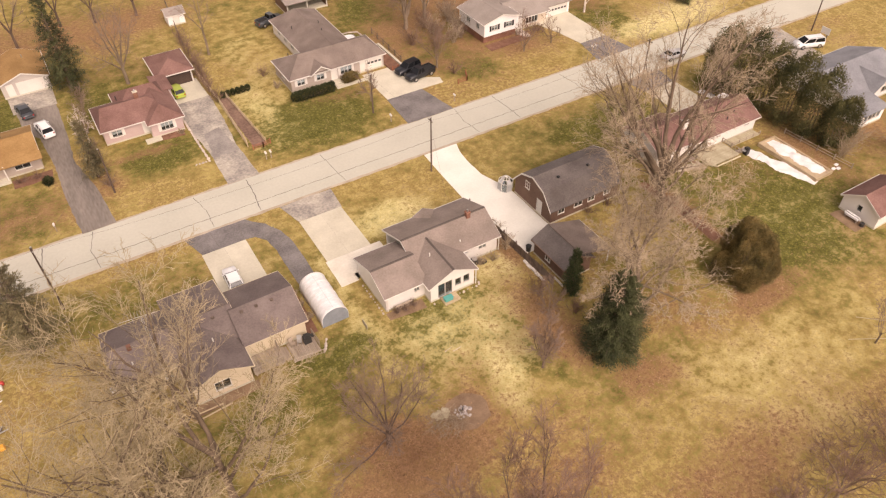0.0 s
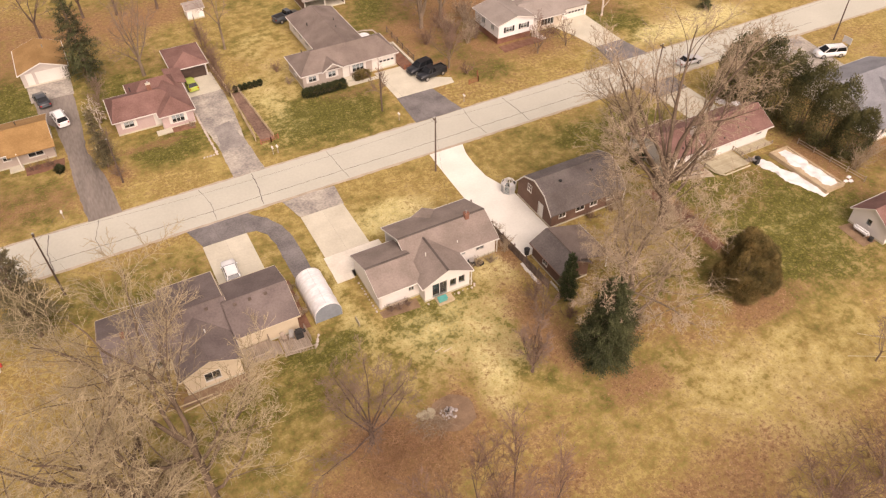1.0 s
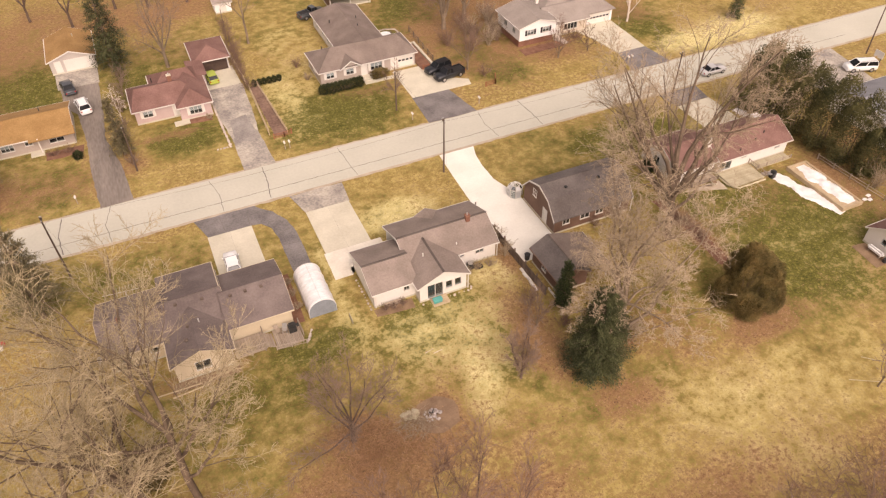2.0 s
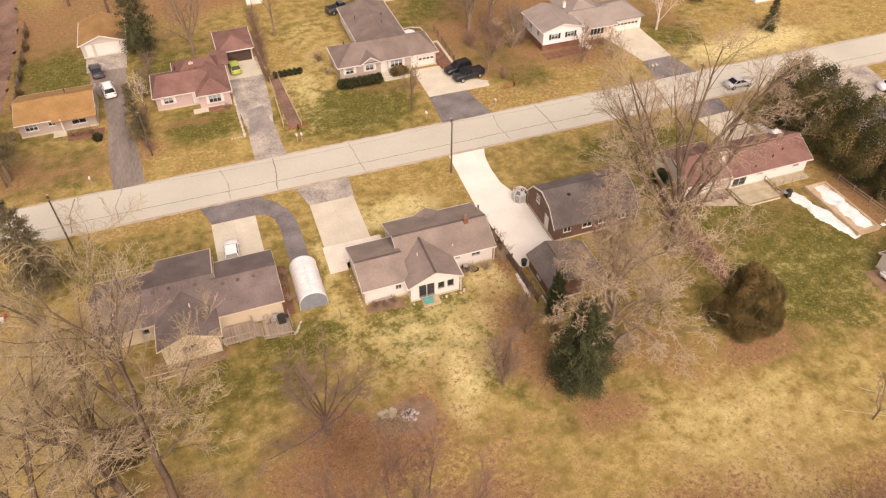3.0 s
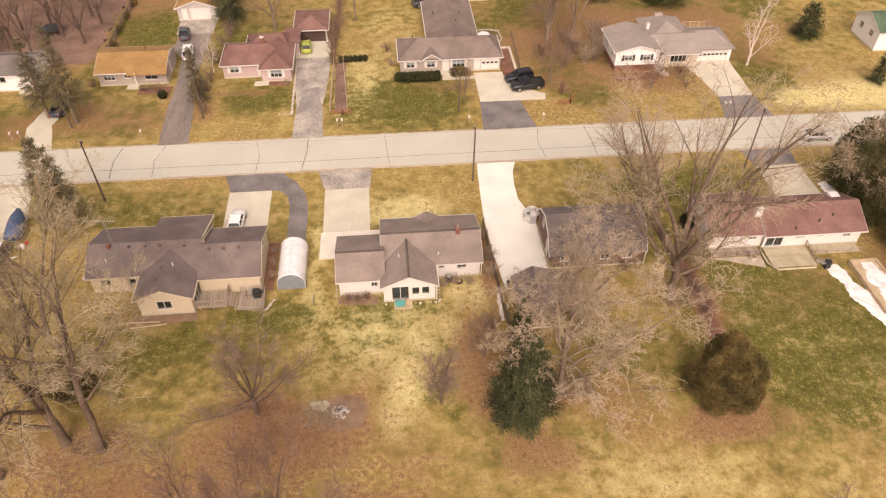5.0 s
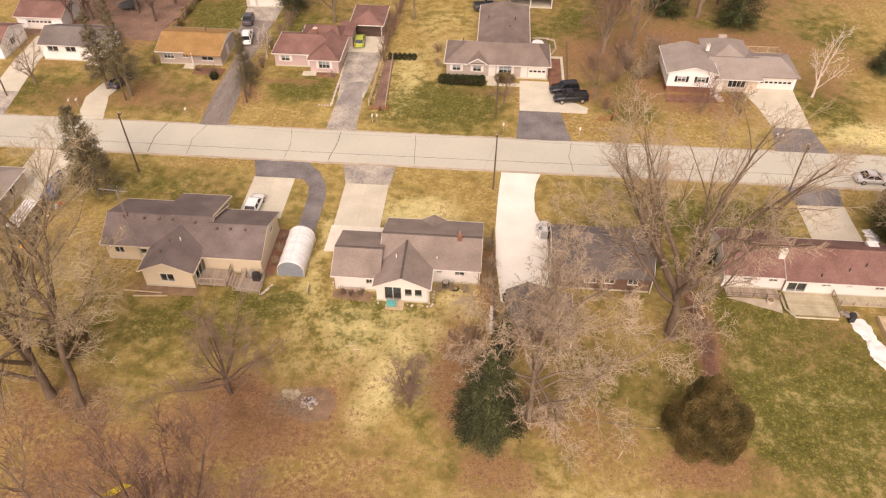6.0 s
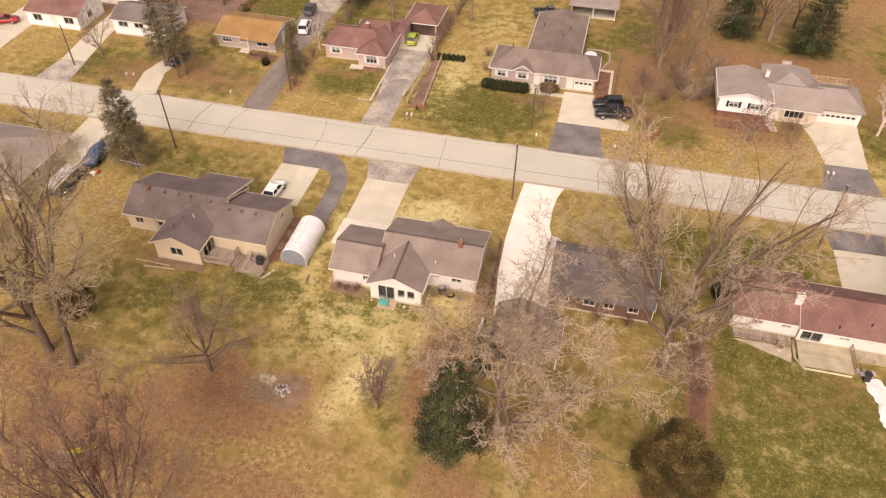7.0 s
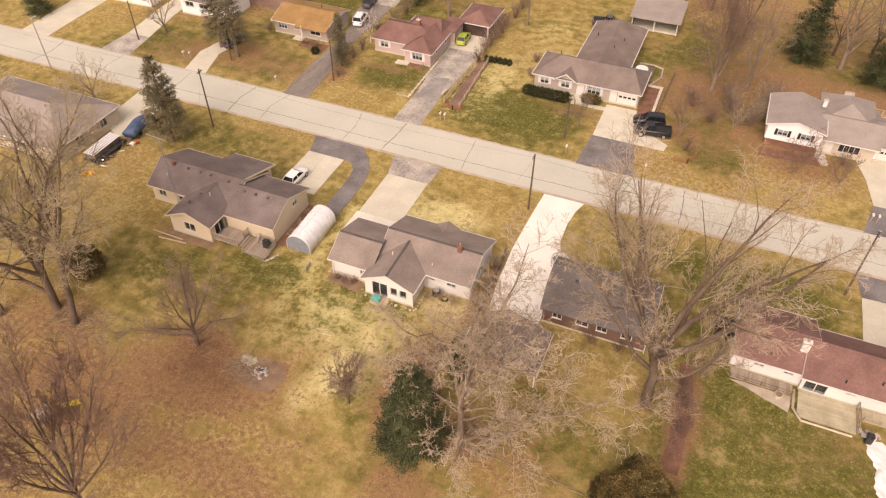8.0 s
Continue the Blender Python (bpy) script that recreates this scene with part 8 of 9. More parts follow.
rng = random.Random(740)
heap = [(22.8 + rng.gauss(0, 0.3), 32.7 + rng.gauss(0, 0.26), 0.05 + 0.12 * rng.random()) for _ in range(26)]
part("ash", lumps(741, heap, 0.2, 0.6, 1), ASH, fp)
for k in range(8):
    a = rng.uniform(0, 3)
    cx_, cy_ = 22.8 + rng.gauss(0, 0.2), 32.7 + rng.gauss(0, 0.2)
    part("charred_log", rods(((cx_ - 0.4 * math.cos(a), cy_ - 0.4 * math.sin(a), 0.18), (cx_ + 0.4 * math.cos(a), cy_ + 0.4 * math.sin(a), 0.3), 0.05), sides=6), [ASH, BARK, DARK_METAL][k % 3], fp)
# flattened pale heap of cut stalks beside it
bh = thing("stalk_heap", 20.9, 33.6, "flat heap of pale cut stalks beside the fire pit", "stalk heap")
tagged(part("mat", lumps(745, [(20.9 + rng.gauss(0, 0.4), 33.6 + rng.gauss(0, 0.3), 0.03) for _ in range(14)], 0.34, 0.35, 1), WOOD_OLD, bh), kind="stuff")


def brush_pile(x, y, rx, ry, n, label, seed, material, length=1.2):
    rng = random.Random(seed)
    paths = []
    for _ in range(n):
        r = math.sqrt(rng.random())
        a = rng.uniform(0, 2 * math.pi)
        p = Vector((x + rx * r * math.cos(a), y + ry * r * math.sin(a), rng.uniform(0.03, 0.35 * (1.1 - r))))
        b = rng.uniform(0, 2 * math.pi)
        paths.append(wander(rng, p, Vector((math.cos(b), math.sin(b), rng.uniform(-0.05, 0.12))), length * rng.uniform(0.4, 1.2), 0.025, 0.01, 3, 0.2, 0))
    ob = part_mesh("brush_pile", tube_mesh("brush_pile", paths), material)
    return tagged(ob, label, "brush pile", kind="stuff")


paving("fire_pit_ring", [(23.2 + 2.3 * math.cos(a * 0.42) * (1 + 0.12 * math.sin(a * 3)), 32.6 + 2.1 * math.sin(a * 0.42)) for a in range(15)], 0.02, SOIL, "bare brown soil ring round the fire pit", "soil", 0.3, 770)
brush_pile(-31, 121, 12, 18, 1600, "dark dead brush on the wood floor", 771, TWIG_BROWN, 2.2)
brush_pile(70, 130, 26, 10, 1200, "dark dead brush on the wood floor", 772, TWIG_RED, 2.2)
brush_pile(20.9, 32.5, 1.9, 1.5, 260, "heap of broken pale branches beside the fire pit", 760, TWIG)
brush_pile(16.3, 32.4, 3.6, 2.4, 600, "scattered fallen sticks under the yard tree", 761, TWIG_RUST, 0.9)
brush_pile(17.5, 30.3, 4.5, 2.0, 500, "scattered sticks and dead leaves on the lawn", 762, TWIG_RUST, 0.8)
brush_pile(45.5, 34.0, 2.4, 1.8, 260, "fallen pale branches at the tree foot", 763, TWIG)
brush_pile(61.5, 45.6, 2.6, 2.4, 300, "fallen branches at the maple foot", 764, TWIG)
brush_pile(63.0, 44.0, 1.0, 5.0, 260, "twigs strewn on the mulch strip", 765, TWIG_RED)
brush_pile(53.0, 10.0, 9.0, 3.0, 500, "dead brush along the lawn edge", 766, TWIG_RED, 1.6)
brush_pile(2.0, 31.0, 5.0, 2.5, 360, "fallen sticks under the tall trees", 767, TWIG)
rng = random.Random(77)
x = 44.8
while x < 56.6:
    l = rng.uniform(1.2, 2.2)
    y = 32.9 - 0.03 * (x - 44) + rng.uniform(-0.1, 0.1)
    tagged(part("fallen_log", rods(((x, y, 0.07), (x + l, y + rng.uniform(-0.12, 0.12), 0.07), 0.07, 0.055), sides=7), BARK if x < 55.5 else WOOD_OLD), "grey log lying in a line across the lawn", "log", "line of logs")
    x += l + rng.uniform(0.02, 0.3)
for k, (x, y, a) in enumerate(((49.2, 34.6, 0.6), (48.6, 33.3, 2.0), (26.0, 39.6, 0.1), (25.2, 40.0, 0.2), (52.4, 29.0, 1.0))):
    tagged(part("fallen_stick", rods(((x, y, 0.04), (x + 1.0 * math.cos(a), y + 1.0 * math.sin(a), 0.05), 0.04, 0.025), sides=6), BARK_PALE), "pale broken stick on the grass", "stick", "fallen sticks")
for k in range(2):
    tagged(part("fallen_log", rods(((62.5 + 3.4 * k, 19.0 + 1.6 * k, 0.06), (66.0 + 3.2 * k, 17.0 + 0.6 * k, 0.06), 0.035, 0.03), sides=6), WOOD_OLD), "long thin weathered pole lying on the lawn", "log", "line of logs")

# yard toy in the thicket
sw = thing("climbing_frame", 7.8, 21.2, "weathered play frame with a yellow plastic slide", "play frame")
for sx, sy in ((6.6, 19.8), (7.8, 19.4), (7.0, 21.0), (8.2, 20.6)):
    part("post", boxes((sx - 0.06, sx + 0.06, sy - 0.06, sy + 0.06, -0.1, 2.0)), WOOD_GREY, sw)
part("platform", boxes((6.5, 8.3, 19.4, 21.0, 1.3, 1.4)), WOOD_GREY, sw)
bm = bmesh.new()
slab(bm, [(7.4, 20.9, 1.45), (7.9, 20.7, 1.45), (9.0, 22.8, 0.2), (8.5, 23.0, 0.2)], 0.06)
part("slide", bm, PLASTIC_YELLOW, sw, "bright yellow plastic slide")
for a, b in (((7.4, 20.9), (8.5, 23.0)), ((7.9, 20.7), (9.0, 22.8))):
    part("slide_lip", rods(((*a, 1.52), (*b, 0.27), 0.06), sides=6), PLASTIC_YELLOW, sw)

# ---- snow left on the ground, raised bed ----
def snow_bank(x0, y0, x1, y1, w, h, seed, label):
    """A melting ridge of snow with an uneven outline."""
    bm = bmesh.new()
    n, m = 44, 12
    a, b = Vector((x0, y0)), Vector((x1, y1))
    d = (b - a).normalized()
    nrm = Vector((-d.y, d.x))
    rows = []
    for i in range(n + 1):
        f = i / n
        c = a + (b - a) * f
        half = w / 2 * (0.55 + 0.45 * math.sin(math.pi * min(1, max(0, f * 0.94 + 0.05)))) * (1 + 0.7 * noise.noise(Vector((f * 5, seed, 0))) + 0.3 * noise.noise(Vector((f * 17, seed, 4))))
        row = []
        for j in range(m + 1):
            k = 2 * j / m - 1
            z = h * max(0, 1 - k * k) ** 0.6 * (0.45 + 1.1 * noise.noise(Vector((f * 7, k * 1.5, seed))) + 0.5 * noise.noise(Vector((f * 25, k * 4, seed)))) * min(1, 6 * f, 6 * (1 - f))
            p = c + nrm * (k * half * (1 + 0.12 * noise.noise(Vector((f * 22, k * 3, seed + 3)))))
            row.append(bm.verts.new((p.x, p.y, max(z, 0) + (0.0 if abs(k) == 1 else 0.02))))
        rows.append(row)
    for i in range(n):
        for j in range(m):
            bm.faces.new((rows[i][j], rows[i + 1][j], rows[i + 1][j + 1], rows[i][j + 1]))
    bmesh.ops.recalc_face_normals(bm, faces=bm.faces[:])
    ob = part("snow_bank", bm, SNOW, None, "", True)
    return tagged(ob, label, "snow")


snow_bank(80.0, 48.2, 82.2, 38.4, 2.0, 0.35, 1, "melting white snow bank along the raised bed")
rb = thing("raised_bed", 84, 43.5, "long tan raised bed half covered with old snow", "raised bed")
part("side_wall", boxes((82.2, 82.5, 38.6, 48.4, 0, 0.55)), WOOD_TAN, rb)
part("side_wall", boxes((85.3, 85.6, 38.6, 48.4, 0, 0.55)), WOOD_TAN, rb)
part("end_wall", boxes((82.5, 85.3, 38.6, 38.9, 0, 0.55)), WOOD_TAN, rb)
part("end_wall", boxes((82.5, 85.3, 48.1, 48.4, 0, 0.55)), WOOD_TAN, rb)
part("bed_soil", boxes((82.5, 85.3, 38.9, 48.1, -0.1, 0.4)), WOOD_TAN, rb)
sb = snow_bank(84.1, 47.9, 84.3, 39.2, 2.4, 0.35, 2, "old snow lying on the raised bed")
sb.location.z = 0.40
snow_bank(86.3, 63.5, 86.8, 61.0, 1.6, 0.3, 3, "small snow pile beside the drive")
for k, (x, y) in enumerate(((86.8, 39.2), (87.4, 38.9), (87.9, 39.6))):
    snow_bank(x - 0.35, y, x + 0.35, y + 0.1, 0.5, 0.12, 10 + k, "last scrap of snow on the grass")
tagged(part("stone_heap", lumps(790, [(78.6 + 0.25 * i, 48.9 - 0.2 * (i % 3), 0.12) for i in range(8)], 0.28, 0.7, 1), STONE), "heap of rough stones by the walkway", "stone heap", kind="stuff")


# ---- small white framed greenhouse at the barn house ----
gh = thing("greenhouse", 46.3, 59.2, "small white-framed many-sided greenhouse with dark interior", "greenhouse")
cx, cy, R, H = 46.3, 59.3, 1.0, 1.7
ring = [(cx + R * math.cos(2 * math.pi * k / 8 + 0.39), cy + R * math.sin(2 * math.pi * k / 8 + 0.39)) for k in range(8)]
top = [(cx + 0.6 * (x - cx), cy + 0.6 * (y - cy)) for x, y in ring]
for k in range(8):
    j = (k + 1) % 8
    part("stile", rods(((*ring[k], 0.0), (*ring[k], 1.3), 0.05), sides=5), TRIM, gh)
    part("rafter", rods(((*ring[k], 1.3), (*top[k], H), 0.045), sides=5), TRIM, gh)
    part("crown_bar", rods(((*top[k], H), (cx, cy, H + 0.35), 0.04), sides=5), TRIM, gh)
    part("eave_bar", rods(((*ring[k], 1.3), (*ring[j], 1.3), 0.045), sides=5), TRIM, gh)
    part("ridge_bar", rods(((*top[k], H), (*top[j], H), 0.04), sides=5), TRIM, gh)
    for a, b, c, e in (((*ring[k], 0.05), (*ring[j], 0.05), (*ring[j], 1.3), (*ring[k], 1.3)), ((*ring[k], 1.3), (*ring[j], 1.3), (*top[j], H), (*top[k], H))):
        bm = bmesh.new()
        f = bm.faces.new([bm.verts.new(p) for p in (a, b, c, e)])
        bmesh.ops.solidify(bm, geom=[f], thickness=0.01)
        part("panel", bm, TARP_WHITE if k % 2 else GLASS, gh)


# ---- vehicles ----
def loft(sections):
    """A closed body through cross-sections; each is (x, half width, list of (share of half width, z))."""
    bm = bmesh.new()
    rings = []
    for x, hw, prof in sections:
        ring = [bm.verts.new((x, hw * k, z)) for k, z in prof] + [bm.verts.new((x, -hw * k, z)) for k, z in prof[::-1]]
        rings.append(ring)
    for A, B in zip(rings, rings[1:]):
        n = len(A)
        for i in range(n):
            j = (i + 1) % n
            bm.faces.new((A[i], B[i], B[j], A[j]))
    bm.faces.new(rings[0])
    bm.faces.new(rings[-1][::-1])
    bmesh.ops.recalc_face_normals(bm, faces=bm.faces[:])
    return bm


def vehicle(label, material, x, y, turn, kind="sedan", name="car", z=0.05):
    """A parked car, nose along its own x axis, at the origin, then put in its place."""
    L, W = {"sedan": (4.6, 1.78), "suv": (4.5, 1.8), "pickup": (5.2, 1.85), "hatch": (4.0, 1.7), "van": (5.0, 1.95)}[kind]
    hood, roof = {"sedan": (0.92, 1.42), "suv": (1.08, 1.75), "pickup": (1.12, 1.85), "hatch": (0.95, 1.48), "van": (1.1, 1.8)}[kind]
    c = thing(name, 0, 0, label, "car")
    h, w = L / 2, W / 2
    side = lambda top, tuck=0.9: [(tuck, 0.28), (1.0, 0.45), (1.0, top - 0.22), (0.93, top)]
    rear = hood if kind in ("sedan", "pickup") else hood + 0.02
    secs = [(-h, w * 0.88, side(rear - 0.08, 0.85)), (-h + 0.15, w * 0.97, side(rear)), (-h * 0.4, w, side(hood + 0.02)), (h * 0.35, w, side(hood)), (h - 0.5, w * 0.97, side(hood - 0.06)), (h - 0.1, w * 0.9, side(hood - 0.16, 0.85)), (h, w * 0.8, side(hood - 0.24, 0.8))]
    part("body", loft(secs), material, c, "", True)
    cab = {"sedan": (-h * 0.72, -h * 0.42, h * 0.08, h * 0.42), "suv": (-h * 0.96, -h * 0.86, h * 0.12, h * 0.42), "pickup": (-h * 0.12, -h * 0.06, h * 0.28, h * 0.5), "hatch": (-h * 0.94, -h * 0.72, h * 0.1, h * 0.46), "van": (-h * 0.96, -h * 0.9, h * 0.3, h * 0.66)}[kind]
    b0, t0, t1, b1 = cab
    lo, hi = hood - 0.01, roof - 0.07
    gl = bmesh.new()
    A = [gl.verts.new(p) for p in ((b0, -w * 0.92, lo), (b1, -w * 0.92, lo), (b1, w * 0.92, lo), (b0, w * 0.92, lo))]
    B = [gl.verts.new(p) for p in ((t0, -w * 0.76, hi), (t1, -w * 0.76, hi), (t1, w * 0.76, hi), (t0, w * 0.76, hi))]
    gl.faces.new(B)
    gl.faces.new(A[::-1])
    for i in range(4):
        j = (i + 1) % 4
        gl.faces.new((A[i], A[j], B[j], B[i]))
    part("glasshouse", gl, CAR_GLASS_DARK, c, "dark tinted windows")
    rf = boxes((t0 - 0.03, t1 + 0.03, -w * 0.78, w * 0.78, hi, roof))
    soft(rf, 0.05, 2)
    part("roof", rf, material, c)
    for s in (-1, 1):
        for xa, xb, n in ((b0, t0, "rear_pillar"), (b1, t1, "front_pillar"), ((b0 + b1) / 2, (t0 + t1) / 2, "door_pillar")):
            part(n, rods(((xa, s * w * 0.925, lo), (xb, s * w * 0.765, hi), 0.05), sides=5), material, c)
        part("wing_mirror", soft(boxes((b1 - 0.25, b1 - 0.1, min(s * w, s * (w + 0.16)), max(s * w, s * (w + 0.16)), hood - 0.05, hood + 0.1)), 0.03), material, c)
        part("headlight", boxes((h - 0.16, h - 0.02, min(s * w * 0.5, s * w * 0.82), max(s * w * 0.5, s * w * 0.82), hood - 0.36, hood - 0.24)), LAMP_CLEAR, c)
        part("tail_light", boxes((-h - 0.02, -h + 0.08, min(s * w * 0.62, s * w * 0.86), max(s * w * 0.62, s * w * 0.86), rear - 0.34, rear - 0.14)), LAMP_RED, c)
        for xw in (-h * 0.62, h * 0.6):
            r = 0.33 if kind in ("sedan", "hatch") else 0.38
            y0, y1 = s * (w - 0.2), s * (w + 0.02)
            wh = part("wheel", rods(((xw, y0, r), (xw, y1, r), r), sides=18), RUBBER, c)
            part("rim", rods(((xw, y1, r), (xw, y1 + s * 0.015, r), r * 0.62), sides=12), METAL, wh)
    part("front_bumper", soft(boxes((h - 0.08, h + 0.06, -w * 0.78, w * 0.78, 0.32, 0.55)), 0.05), material, c)
    part("rear_bumper", soft(boxes((-h - 0.06, -h + 0.06, -w * 0.84, w * 0.84, 0.32, 0.55)), 0.05), material, c)
    if kind == "pickup":
        part("load_bed", boxes((-h + 0.2, -h * 0.18, -w * 0.8, w * 0.8, hood - 0.05, hood + 0.025)), RUBBER, c, "dark open load bed")
        for s in (-1, 1):
            part("bed_side", boxes((-h + 0.05, -h * 0.14, min(s * w * 0.84, s * w * 0.97), max(s * w * 0.84, s * w * 0.97), hood - 0.02, hood + 0.16)), material, c)
        part("tailgate", boxes((-h + 0.02, -h + 0.12, -w * 0.84, w * 0.84, hood - 0.2, hood + 0.16)), material, c)
    if kind in ("suv", "van"):
        for s in (-1, 1):
            part("roof_rail", rods(((t0 + 0.2, s * w * 0.66, roof + 0.04), (t1 - 0.2, s * w * 0.66, roof + 0.04), 0.025), sides=5), DARK_METAL, c)
    c.matrix_basis = pose(x, y, z, 0, 0, turn)
    return c


CAR_GLASS_DARK = mat("tinted_glass", (0.008, 0.009, 0.01), (0.014, 0.015, 0.017), 0.08, bump=0.0)
vehicle("white hatchback parked on the concrete slabs", CAR_WHITE, 9.7, 61.4, 88, "hatch")
vehicle("lime green hatchback parked before the brown garage door", CAR_GREEN, 16.0, 106.0, 95, "hatch")
vehicle("white sport utility car on the tarmac drive", CAR_WHITE, -3.6, 105.6, 100, "suv")
vehicle("dark grey sedan before the orange-roofed garage", CAR_GREY, -5.4, 112.6, 100, "sedan")
vehicle("black sport utility car on the concrete drive", CAR_BLACK, 50.3, 92.9, 192, "suv")
vehicle("black pickup truck on the concrete drive", CAR_BLACK, 51.2, 90.4, 190, "pickup", "pickup_truck")
vehicle("silver sedan parked at the kerb", CAR_SILVER, 90.4, 73.4, 0, "sedan")
vehicle("white van on the broad tarmac drive", CAR_WHITE, 112.5, 64.0, 160, "van", "van")
vehicle("dark blue sedan under the pines", CAR_BLUE, -19.6, 89.8, 80, "sedan")
vehicle("dark pickup truck behind the grey house", CAR_GREY, 37.4, 121.4, 15, "pickup", "pickup_truck")
vehicle("white sedan on the wide pale drive", CAR_WHITE, -59.6, 92.8, 25, "sedan")
vehicle("red sedan on the wide pale drive", CAR_RED, -56.6, 95.0, 25, "sedan")

# covered boat and loaded trailer on the west drive
bt = thing("covered_boat", -17.0, 62.6, "boat on a trailer under a blue tarpaulin", "boat")
secs = []
for k in range(9):
    f = k / 8
    hw = 1.05 * (1 - max(0, f - 0.45) ** 2 * 2.6)
    top_z = 1.5 + 0.35 * math.sin(math.pi * min(1, f * 1.1))
    secs.append((-2.6 + 5.2 * f, max(hw, 0.15), [(0.55, 0.55), (0.95, 0.85), (1.0, 1.2), (0.55, top_z)]))
bm = loft(secs)
bmesh.ops.transform(bm, matrix=pose(-17.0, 62.6, 0, 0, 0, 100), verts=bm.verts[:])
part("tarpaulin", bm, TARP_BLUE, bt, "", True)
for dx in (-0.75, 0.75):
    part("trailer_wheel", rods(((-17.0 + dx - 0.1, 61.8, 0.3), (-17.0 + dx + 0.1, 61.8, 0.3), 0.3), sides=14), RUBBER, bt)
part("trailer_frame", boxes((-17.6, -16.4, 59.9, 64.6, 0.4, 0.52)), METAL, bt)
tr = thing("junk_trailer", -17.9, 56.8, "trailer piled with scrap under pale corrugated sheets", "trailer")
part("trailer_bed", boxes((-19.0, -16.6, 53.6, 59.4, 0.35, 0.55)), DARK_METAL, tr)
for k in range(5):
    bm = bmesh.new()
    x0 = -19.1 + 0.36 * k
    slab(bm, [(x0, 54.0, 1.25 - 0.02 * k), (x0 + 0.34, 54.0, 1.3 - 0.02 * k), (x0 + 0.34, 59.2, 1.35 - 0.02 * k), (x0, 59.2, 1.3 - 0.02 * k)], 0.03)
    part("corrugated_sheet", bm, TARP_WHITE, tr)
part("load", boxes((-19.0, -17.3, 54.1, 59.0, 0.55, 1.2)), WOOD_DARK, tr)
for y in (54.6, 57.8):
    for x in (-19.0, -16.7):
        part("trailer_wheel", rods(((x - 0.08, y, 0.3), (x + 0.08, y, 0.3), 0.3), sides=14), RUBBER, tr)
rng = random.Random(88)
for k in range(26):
    x, y = rng.uniform(-17.2, -15.9), rng.uniform(53.4, 59.0)
    a = rng.uniform(0, 3.1)
    tagged(part("scrap_metal", rods(((x, y, 0.1 + 0.5 * rng.random()), (x + 0.8 * math.cos(a), y + 0.8 * math.sin(a), 0.1 + 0.6 * rng.random()), 0.07), sides=5), [DARK_METAL, WOOD_DARK, METAL][k % 3]), "rusty dark scrap piled beside the trailer", "scrap", "scrap heap")
tagged(part("plastic_crate", soft(boxes((-16.5, -15.9, 51.6, 52.2, 0, 0.4)), 0.05), PLASTIC_ORANGE), "orange plastic crate in the grass", "crate")
tagged(part("plastic_crate", soft(boxes((-17.2, -16.7, 51.3, 51.8, 0, 0.35)), 0.05), PLASTIC_ORANGE), "orange plastic crate in the grass", "crate")
tagged(part("plastic_tub", soft(boxes((-15.9, -15.2, 59.0, 59.6, 0, 0.45)), 0.06), TRIM), "white and red plastic tub by the boat", "tub")
tagged(part("plastic_tub", soft(boxes((-15.4, -15.0, 59.7, 60.1, 0, 0.4)), 0.06), PLASTIC_RED), "small red plastic tub by the boat", "tub")
mw = thing("garden_tractor", -29.5, 65.4, "red ride-on garden tractor on the lawn", "garden tractor")
part("hood", soft(boxes((-29.4, -28.5, 65.1, 65.7, 0.35, 0.85)), 0.1, 2), PLASTIC_RED, mw)
part("seat", soft(boxes((-30.2, -29.8, 65.15, 65.65, 0.55, 0.95)), 0.06), DARK_METAL, mw)
part("deck", soft(boxes((-30.3, -29.0, 64.9, 65.9, 0.18, 0.4)), 0.05), PLASTIC_RED, mw)
for dx, r in ((-30.1, 0.3), (-28.8, 0.22)):
    for yy in (64.95, 65.85):
        part("wheel", rods(((dx, yy - 0.1, r), (dx, yy + 0.1, r), r), sides=14), RUBBER, mw)
bs = thing("basketball_hoop", 114.5, 62.5, "white basketball backboard on a dark pole", "basketball hoop")
part("pole", rods(((114.5, 62.5, 0), (114.5, 62.5, 3.0), 0.08)), DARK_METAL, bs)
part("backboard", boxes((113.6, 113.68, 61.7, 63.3, 2.7, 3.8)), TRIM, bs)
part("hoop", rods(((113.55, 62.5, 3.0), (113.1, 62.5, 3.0), 0.03), sides=5), PLASTIC_ORANGE, bs)
tp = thing("trampoline", -28.8, 116.0, "dark round trampoline in the back yard", "trampoline")
part("mat", rods(((-28.8, 116.0, 0.8), (-28.8, 116.0, 0.84), 1.9), sides=28), DARK_METAL, tp)
for k in range(6):
    a = math.pi * k / 3
    part("leg", rods(((-28.8 + 1.85 * math.cos(a), 116 + 1.85 * math.sin(a), 0), (-28.8 + 1.85 * math.cos(a), 116 + 1.85 * math.sin(a), 0.82), 0.04), sides=5), METAL, tp)
gs = thing("shed", 23.0, 131.5, "small pale garden shed by the wire fence", "shed")
shell(gs, 21.5, 24.5, 130.0, 133.0, 2.0, SIDING_BRIGHT, south=[(1.5, 0.1, 1.0, 1.8, "door")])
gable_roof(gs, 21.5, 24.5, 130.0, 133.0, 2.0, 2.8, "x", ROOF_PALE, cap=ROOF_PALE, over=0.15)


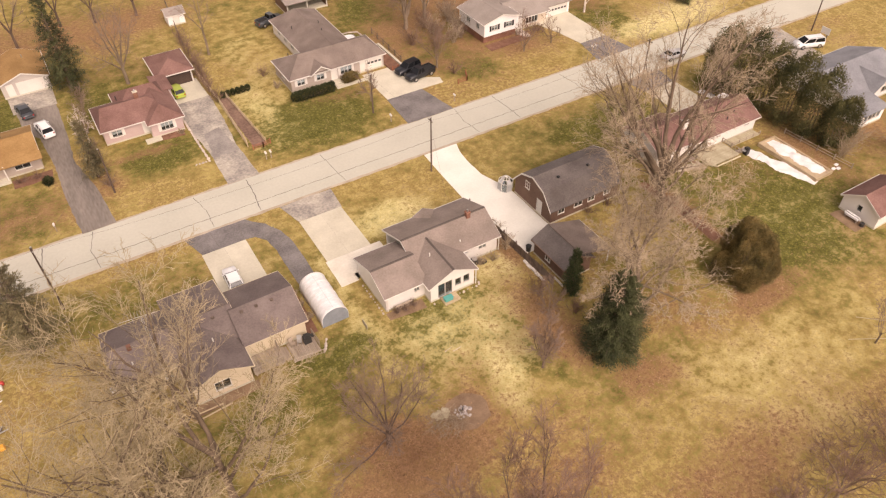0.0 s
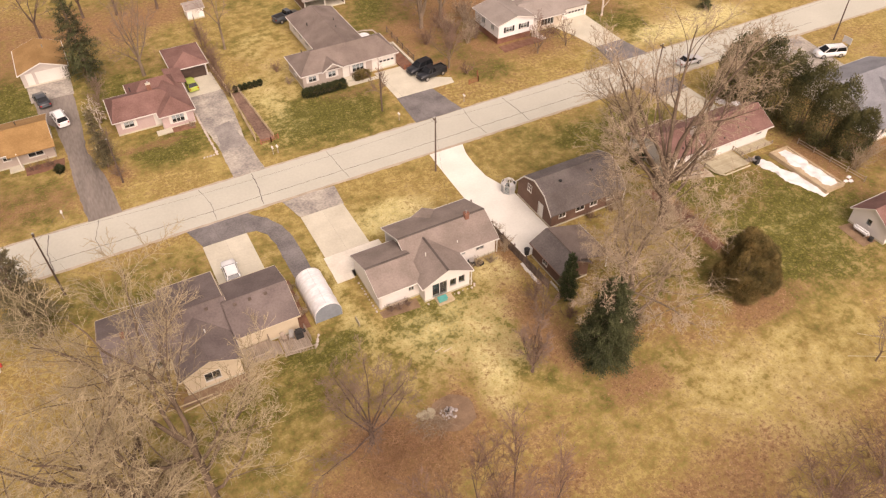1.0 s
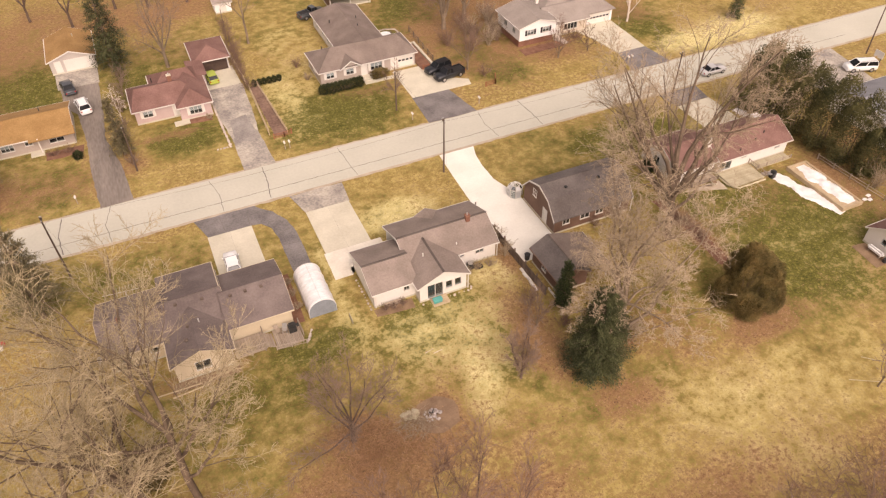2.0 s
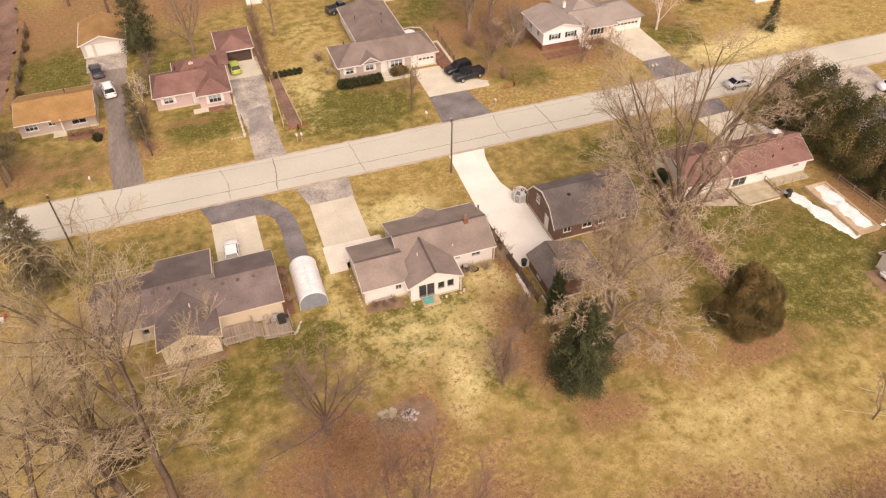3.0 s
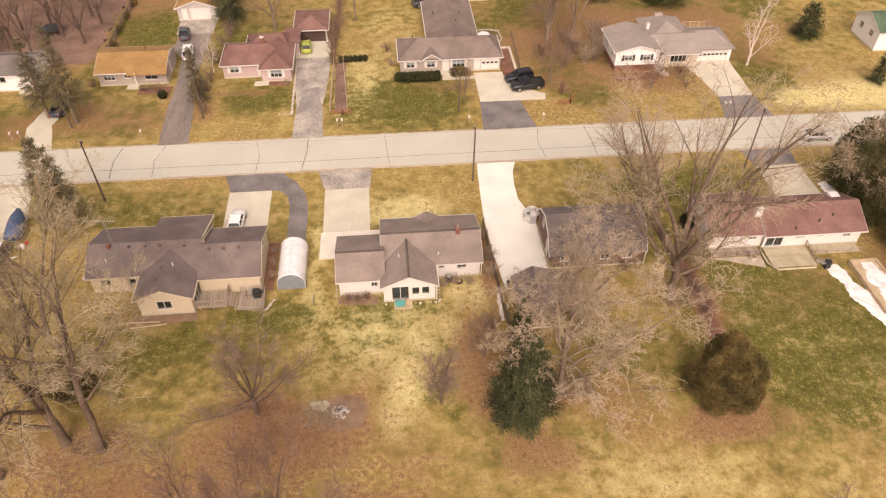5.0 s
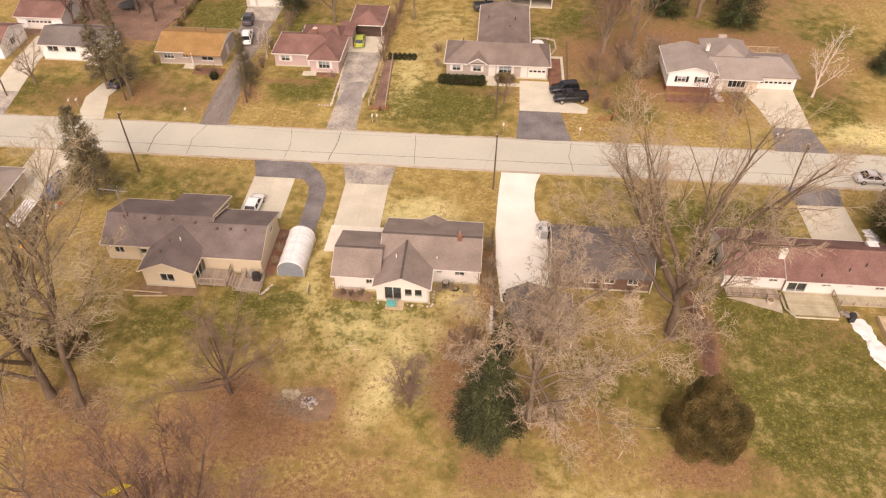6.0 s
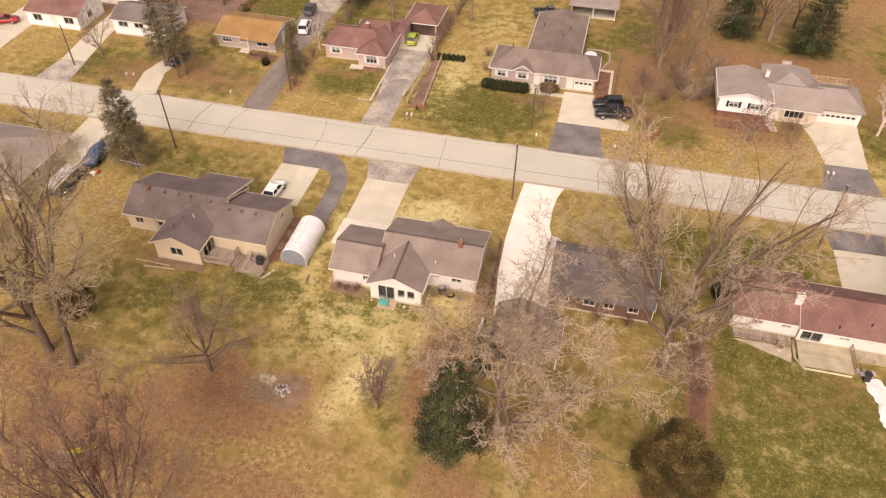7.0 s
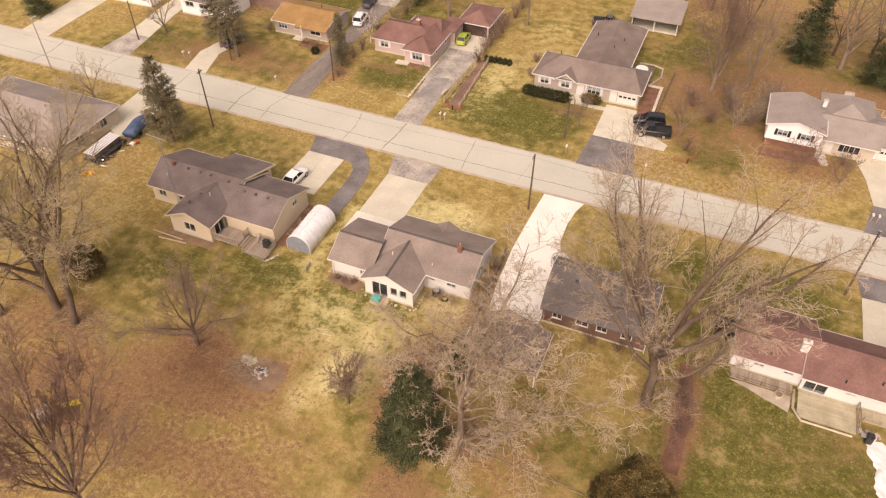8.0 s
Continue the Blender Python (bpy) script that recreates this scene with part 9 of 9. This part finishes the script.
# ---- grass tufts and dead leaves ----
KEEP_OFF = [(-5.2, 14.1, 49.6, 60.4), (0.9, 7, 46.6, 51), (22.3, 38.9, 48, 58), (27.3, 33.5, 46.5, 50), (46.6, 58.1, 50.1, 58.3), (41.8, 49, 41.3, 47.6), (66, 85.3, 51, 58.3), (72.5, 78.5, 47.6, 51.3), (-300, 400, 71.1, 80.3), (40.3, 46.9, 47.5, 71.6),
            (20, 26.6, 54, 71.5), (22, 27.4, 54, 59), (7.8, 14.8, 59.4, 71.6), (14.8, 18.6, 56.6, 69.5), (15.5, 18.8, 49.5, 57), (7, 14.4, 46.4, 50), (78.9, 85.3, 58, 71.5), (80, 86, 38.3, 48.6), (80.2, 87.6, 28.5, 33.7), (-42.4, -16.3, 51, 71.5),
            (31.3, 48, 94.8, 104), (36.3, 45, 104, 115.3), (43, 53.5, 80, 96), (3, 14.5, 94, 107.5), (14, 20.3, 80, 116), (-16, -5, 95, 104.6), (-6.7, 0.6, 80, 128), (65.8, 86.6, 91, 107), (79, 86.8, 80, 97), (20.8, 23.4, 85.5, 101), (61.5, 63.9, 37, 50.6)]


def strewn(name, count, seed, lo, hi, label, category, material, want, size, flat):
    """Thousands of tiny blades or leaves over the lawns, thinned by what grows there."""
    r = np.random.RandomState(seed)
    x = r.uniform(lo[0], hi[0], count)
    y = r.uniform(lo[1], hi[1], count)
    ok = np.ones(count, bool)
    for a, b, c, d in KEEP_OFF:
        ok &= ~((x > a) & (x < b) & (y > c) & (y < d))
    layers = lawn_layers(x, y)
    ok &= r.rand(count) < want(*layers)
    x, y = x[ok], y[ok]
    layers = [l[ok] for l in layers]
    n = len(x)
    a = r.uniform(0, 2 * np.pi, n)
    s = size * r.uniform(0.6, 1.5, n)
    dx, dy = np.cos(a) * s, np.sin(a) * s
    lift = np.abs(r.normal(0, flat, n)) * s
    tip = r.uniform(-0.5, 0.5, (2, n)) * s
    z = np.full(n, -0.015)
    P = np.stack([np.stack([x - dx * 0.5, y - dy * 0.5, z], 1), np.stack([x + dx * 0.5, y + dy * 0.5, z + lift * 0.2], 1), np.stack([x + dx * 0.35 - dy * 0.7 + tip[0], y + dy * 0.35 + dx * 0.7 + tip[1], z + lift + 0.02], 1)], 1).reshape(-1, 3)
    me = bpy.data.meshes.new(name)
    me.from_pydata(P.tolist(), [], np.arange(3 * n).reshape(n, 3).tolist())
    for k, v in zip(("green", "pale", "litter"), layers):
        me.attributes.new(k, "FLOAT", "POINT").data.foreach_set("value", np.repeat(np.clip(v, 0, 1), 3).astype(np.float32))
    return tagged(part_mesh(name, me, material), label, category, kind="stuff")


strewn("grass_tufts", 80000, 1, (-22, 6), (92, 71), "tufts of dry winter grass on the lawn", "grass", LAWN, lambda g, p, l: np.clip(0.9 - 1.1 * l, 0.1, 1), 0.17, 0.12)
strewn("grass_tufts", 60000, 2, (-50, 80), (110, 122), "tufts of dry winter grass on the lawn", "grass", LAWN, lambda g, p, l: np.clip(0.9 - 1.1 * l, 0.1, 1), 0.22, 0.12)
LEAF = mat("dead_leaves", (0.13, 0.07, 0.036), (0.40, 0.25, 0.14), 0.9, 0.5, 3.0, 0.0, island=0.9)
strewn("fallen_leaves", 170000, 3, (-22, 5), (92, 70), "brown fallen leaves scattered on the lawn", "leaves", LEAF, lambda g, p, l: np.clip(1.6 * (l - 0.25), 0.004, 0.8), 0.13, 0.25)
strewn("fallen_leaves", 60000, 4, (-50, 80), (100, 125), "brown fallen leaves scattered on the lawn", "leaves", LEAF, lambda g, p, l: np.clip(1.6 * (l - 0.3), 0.0, 0.7), 0.14, 0.25)
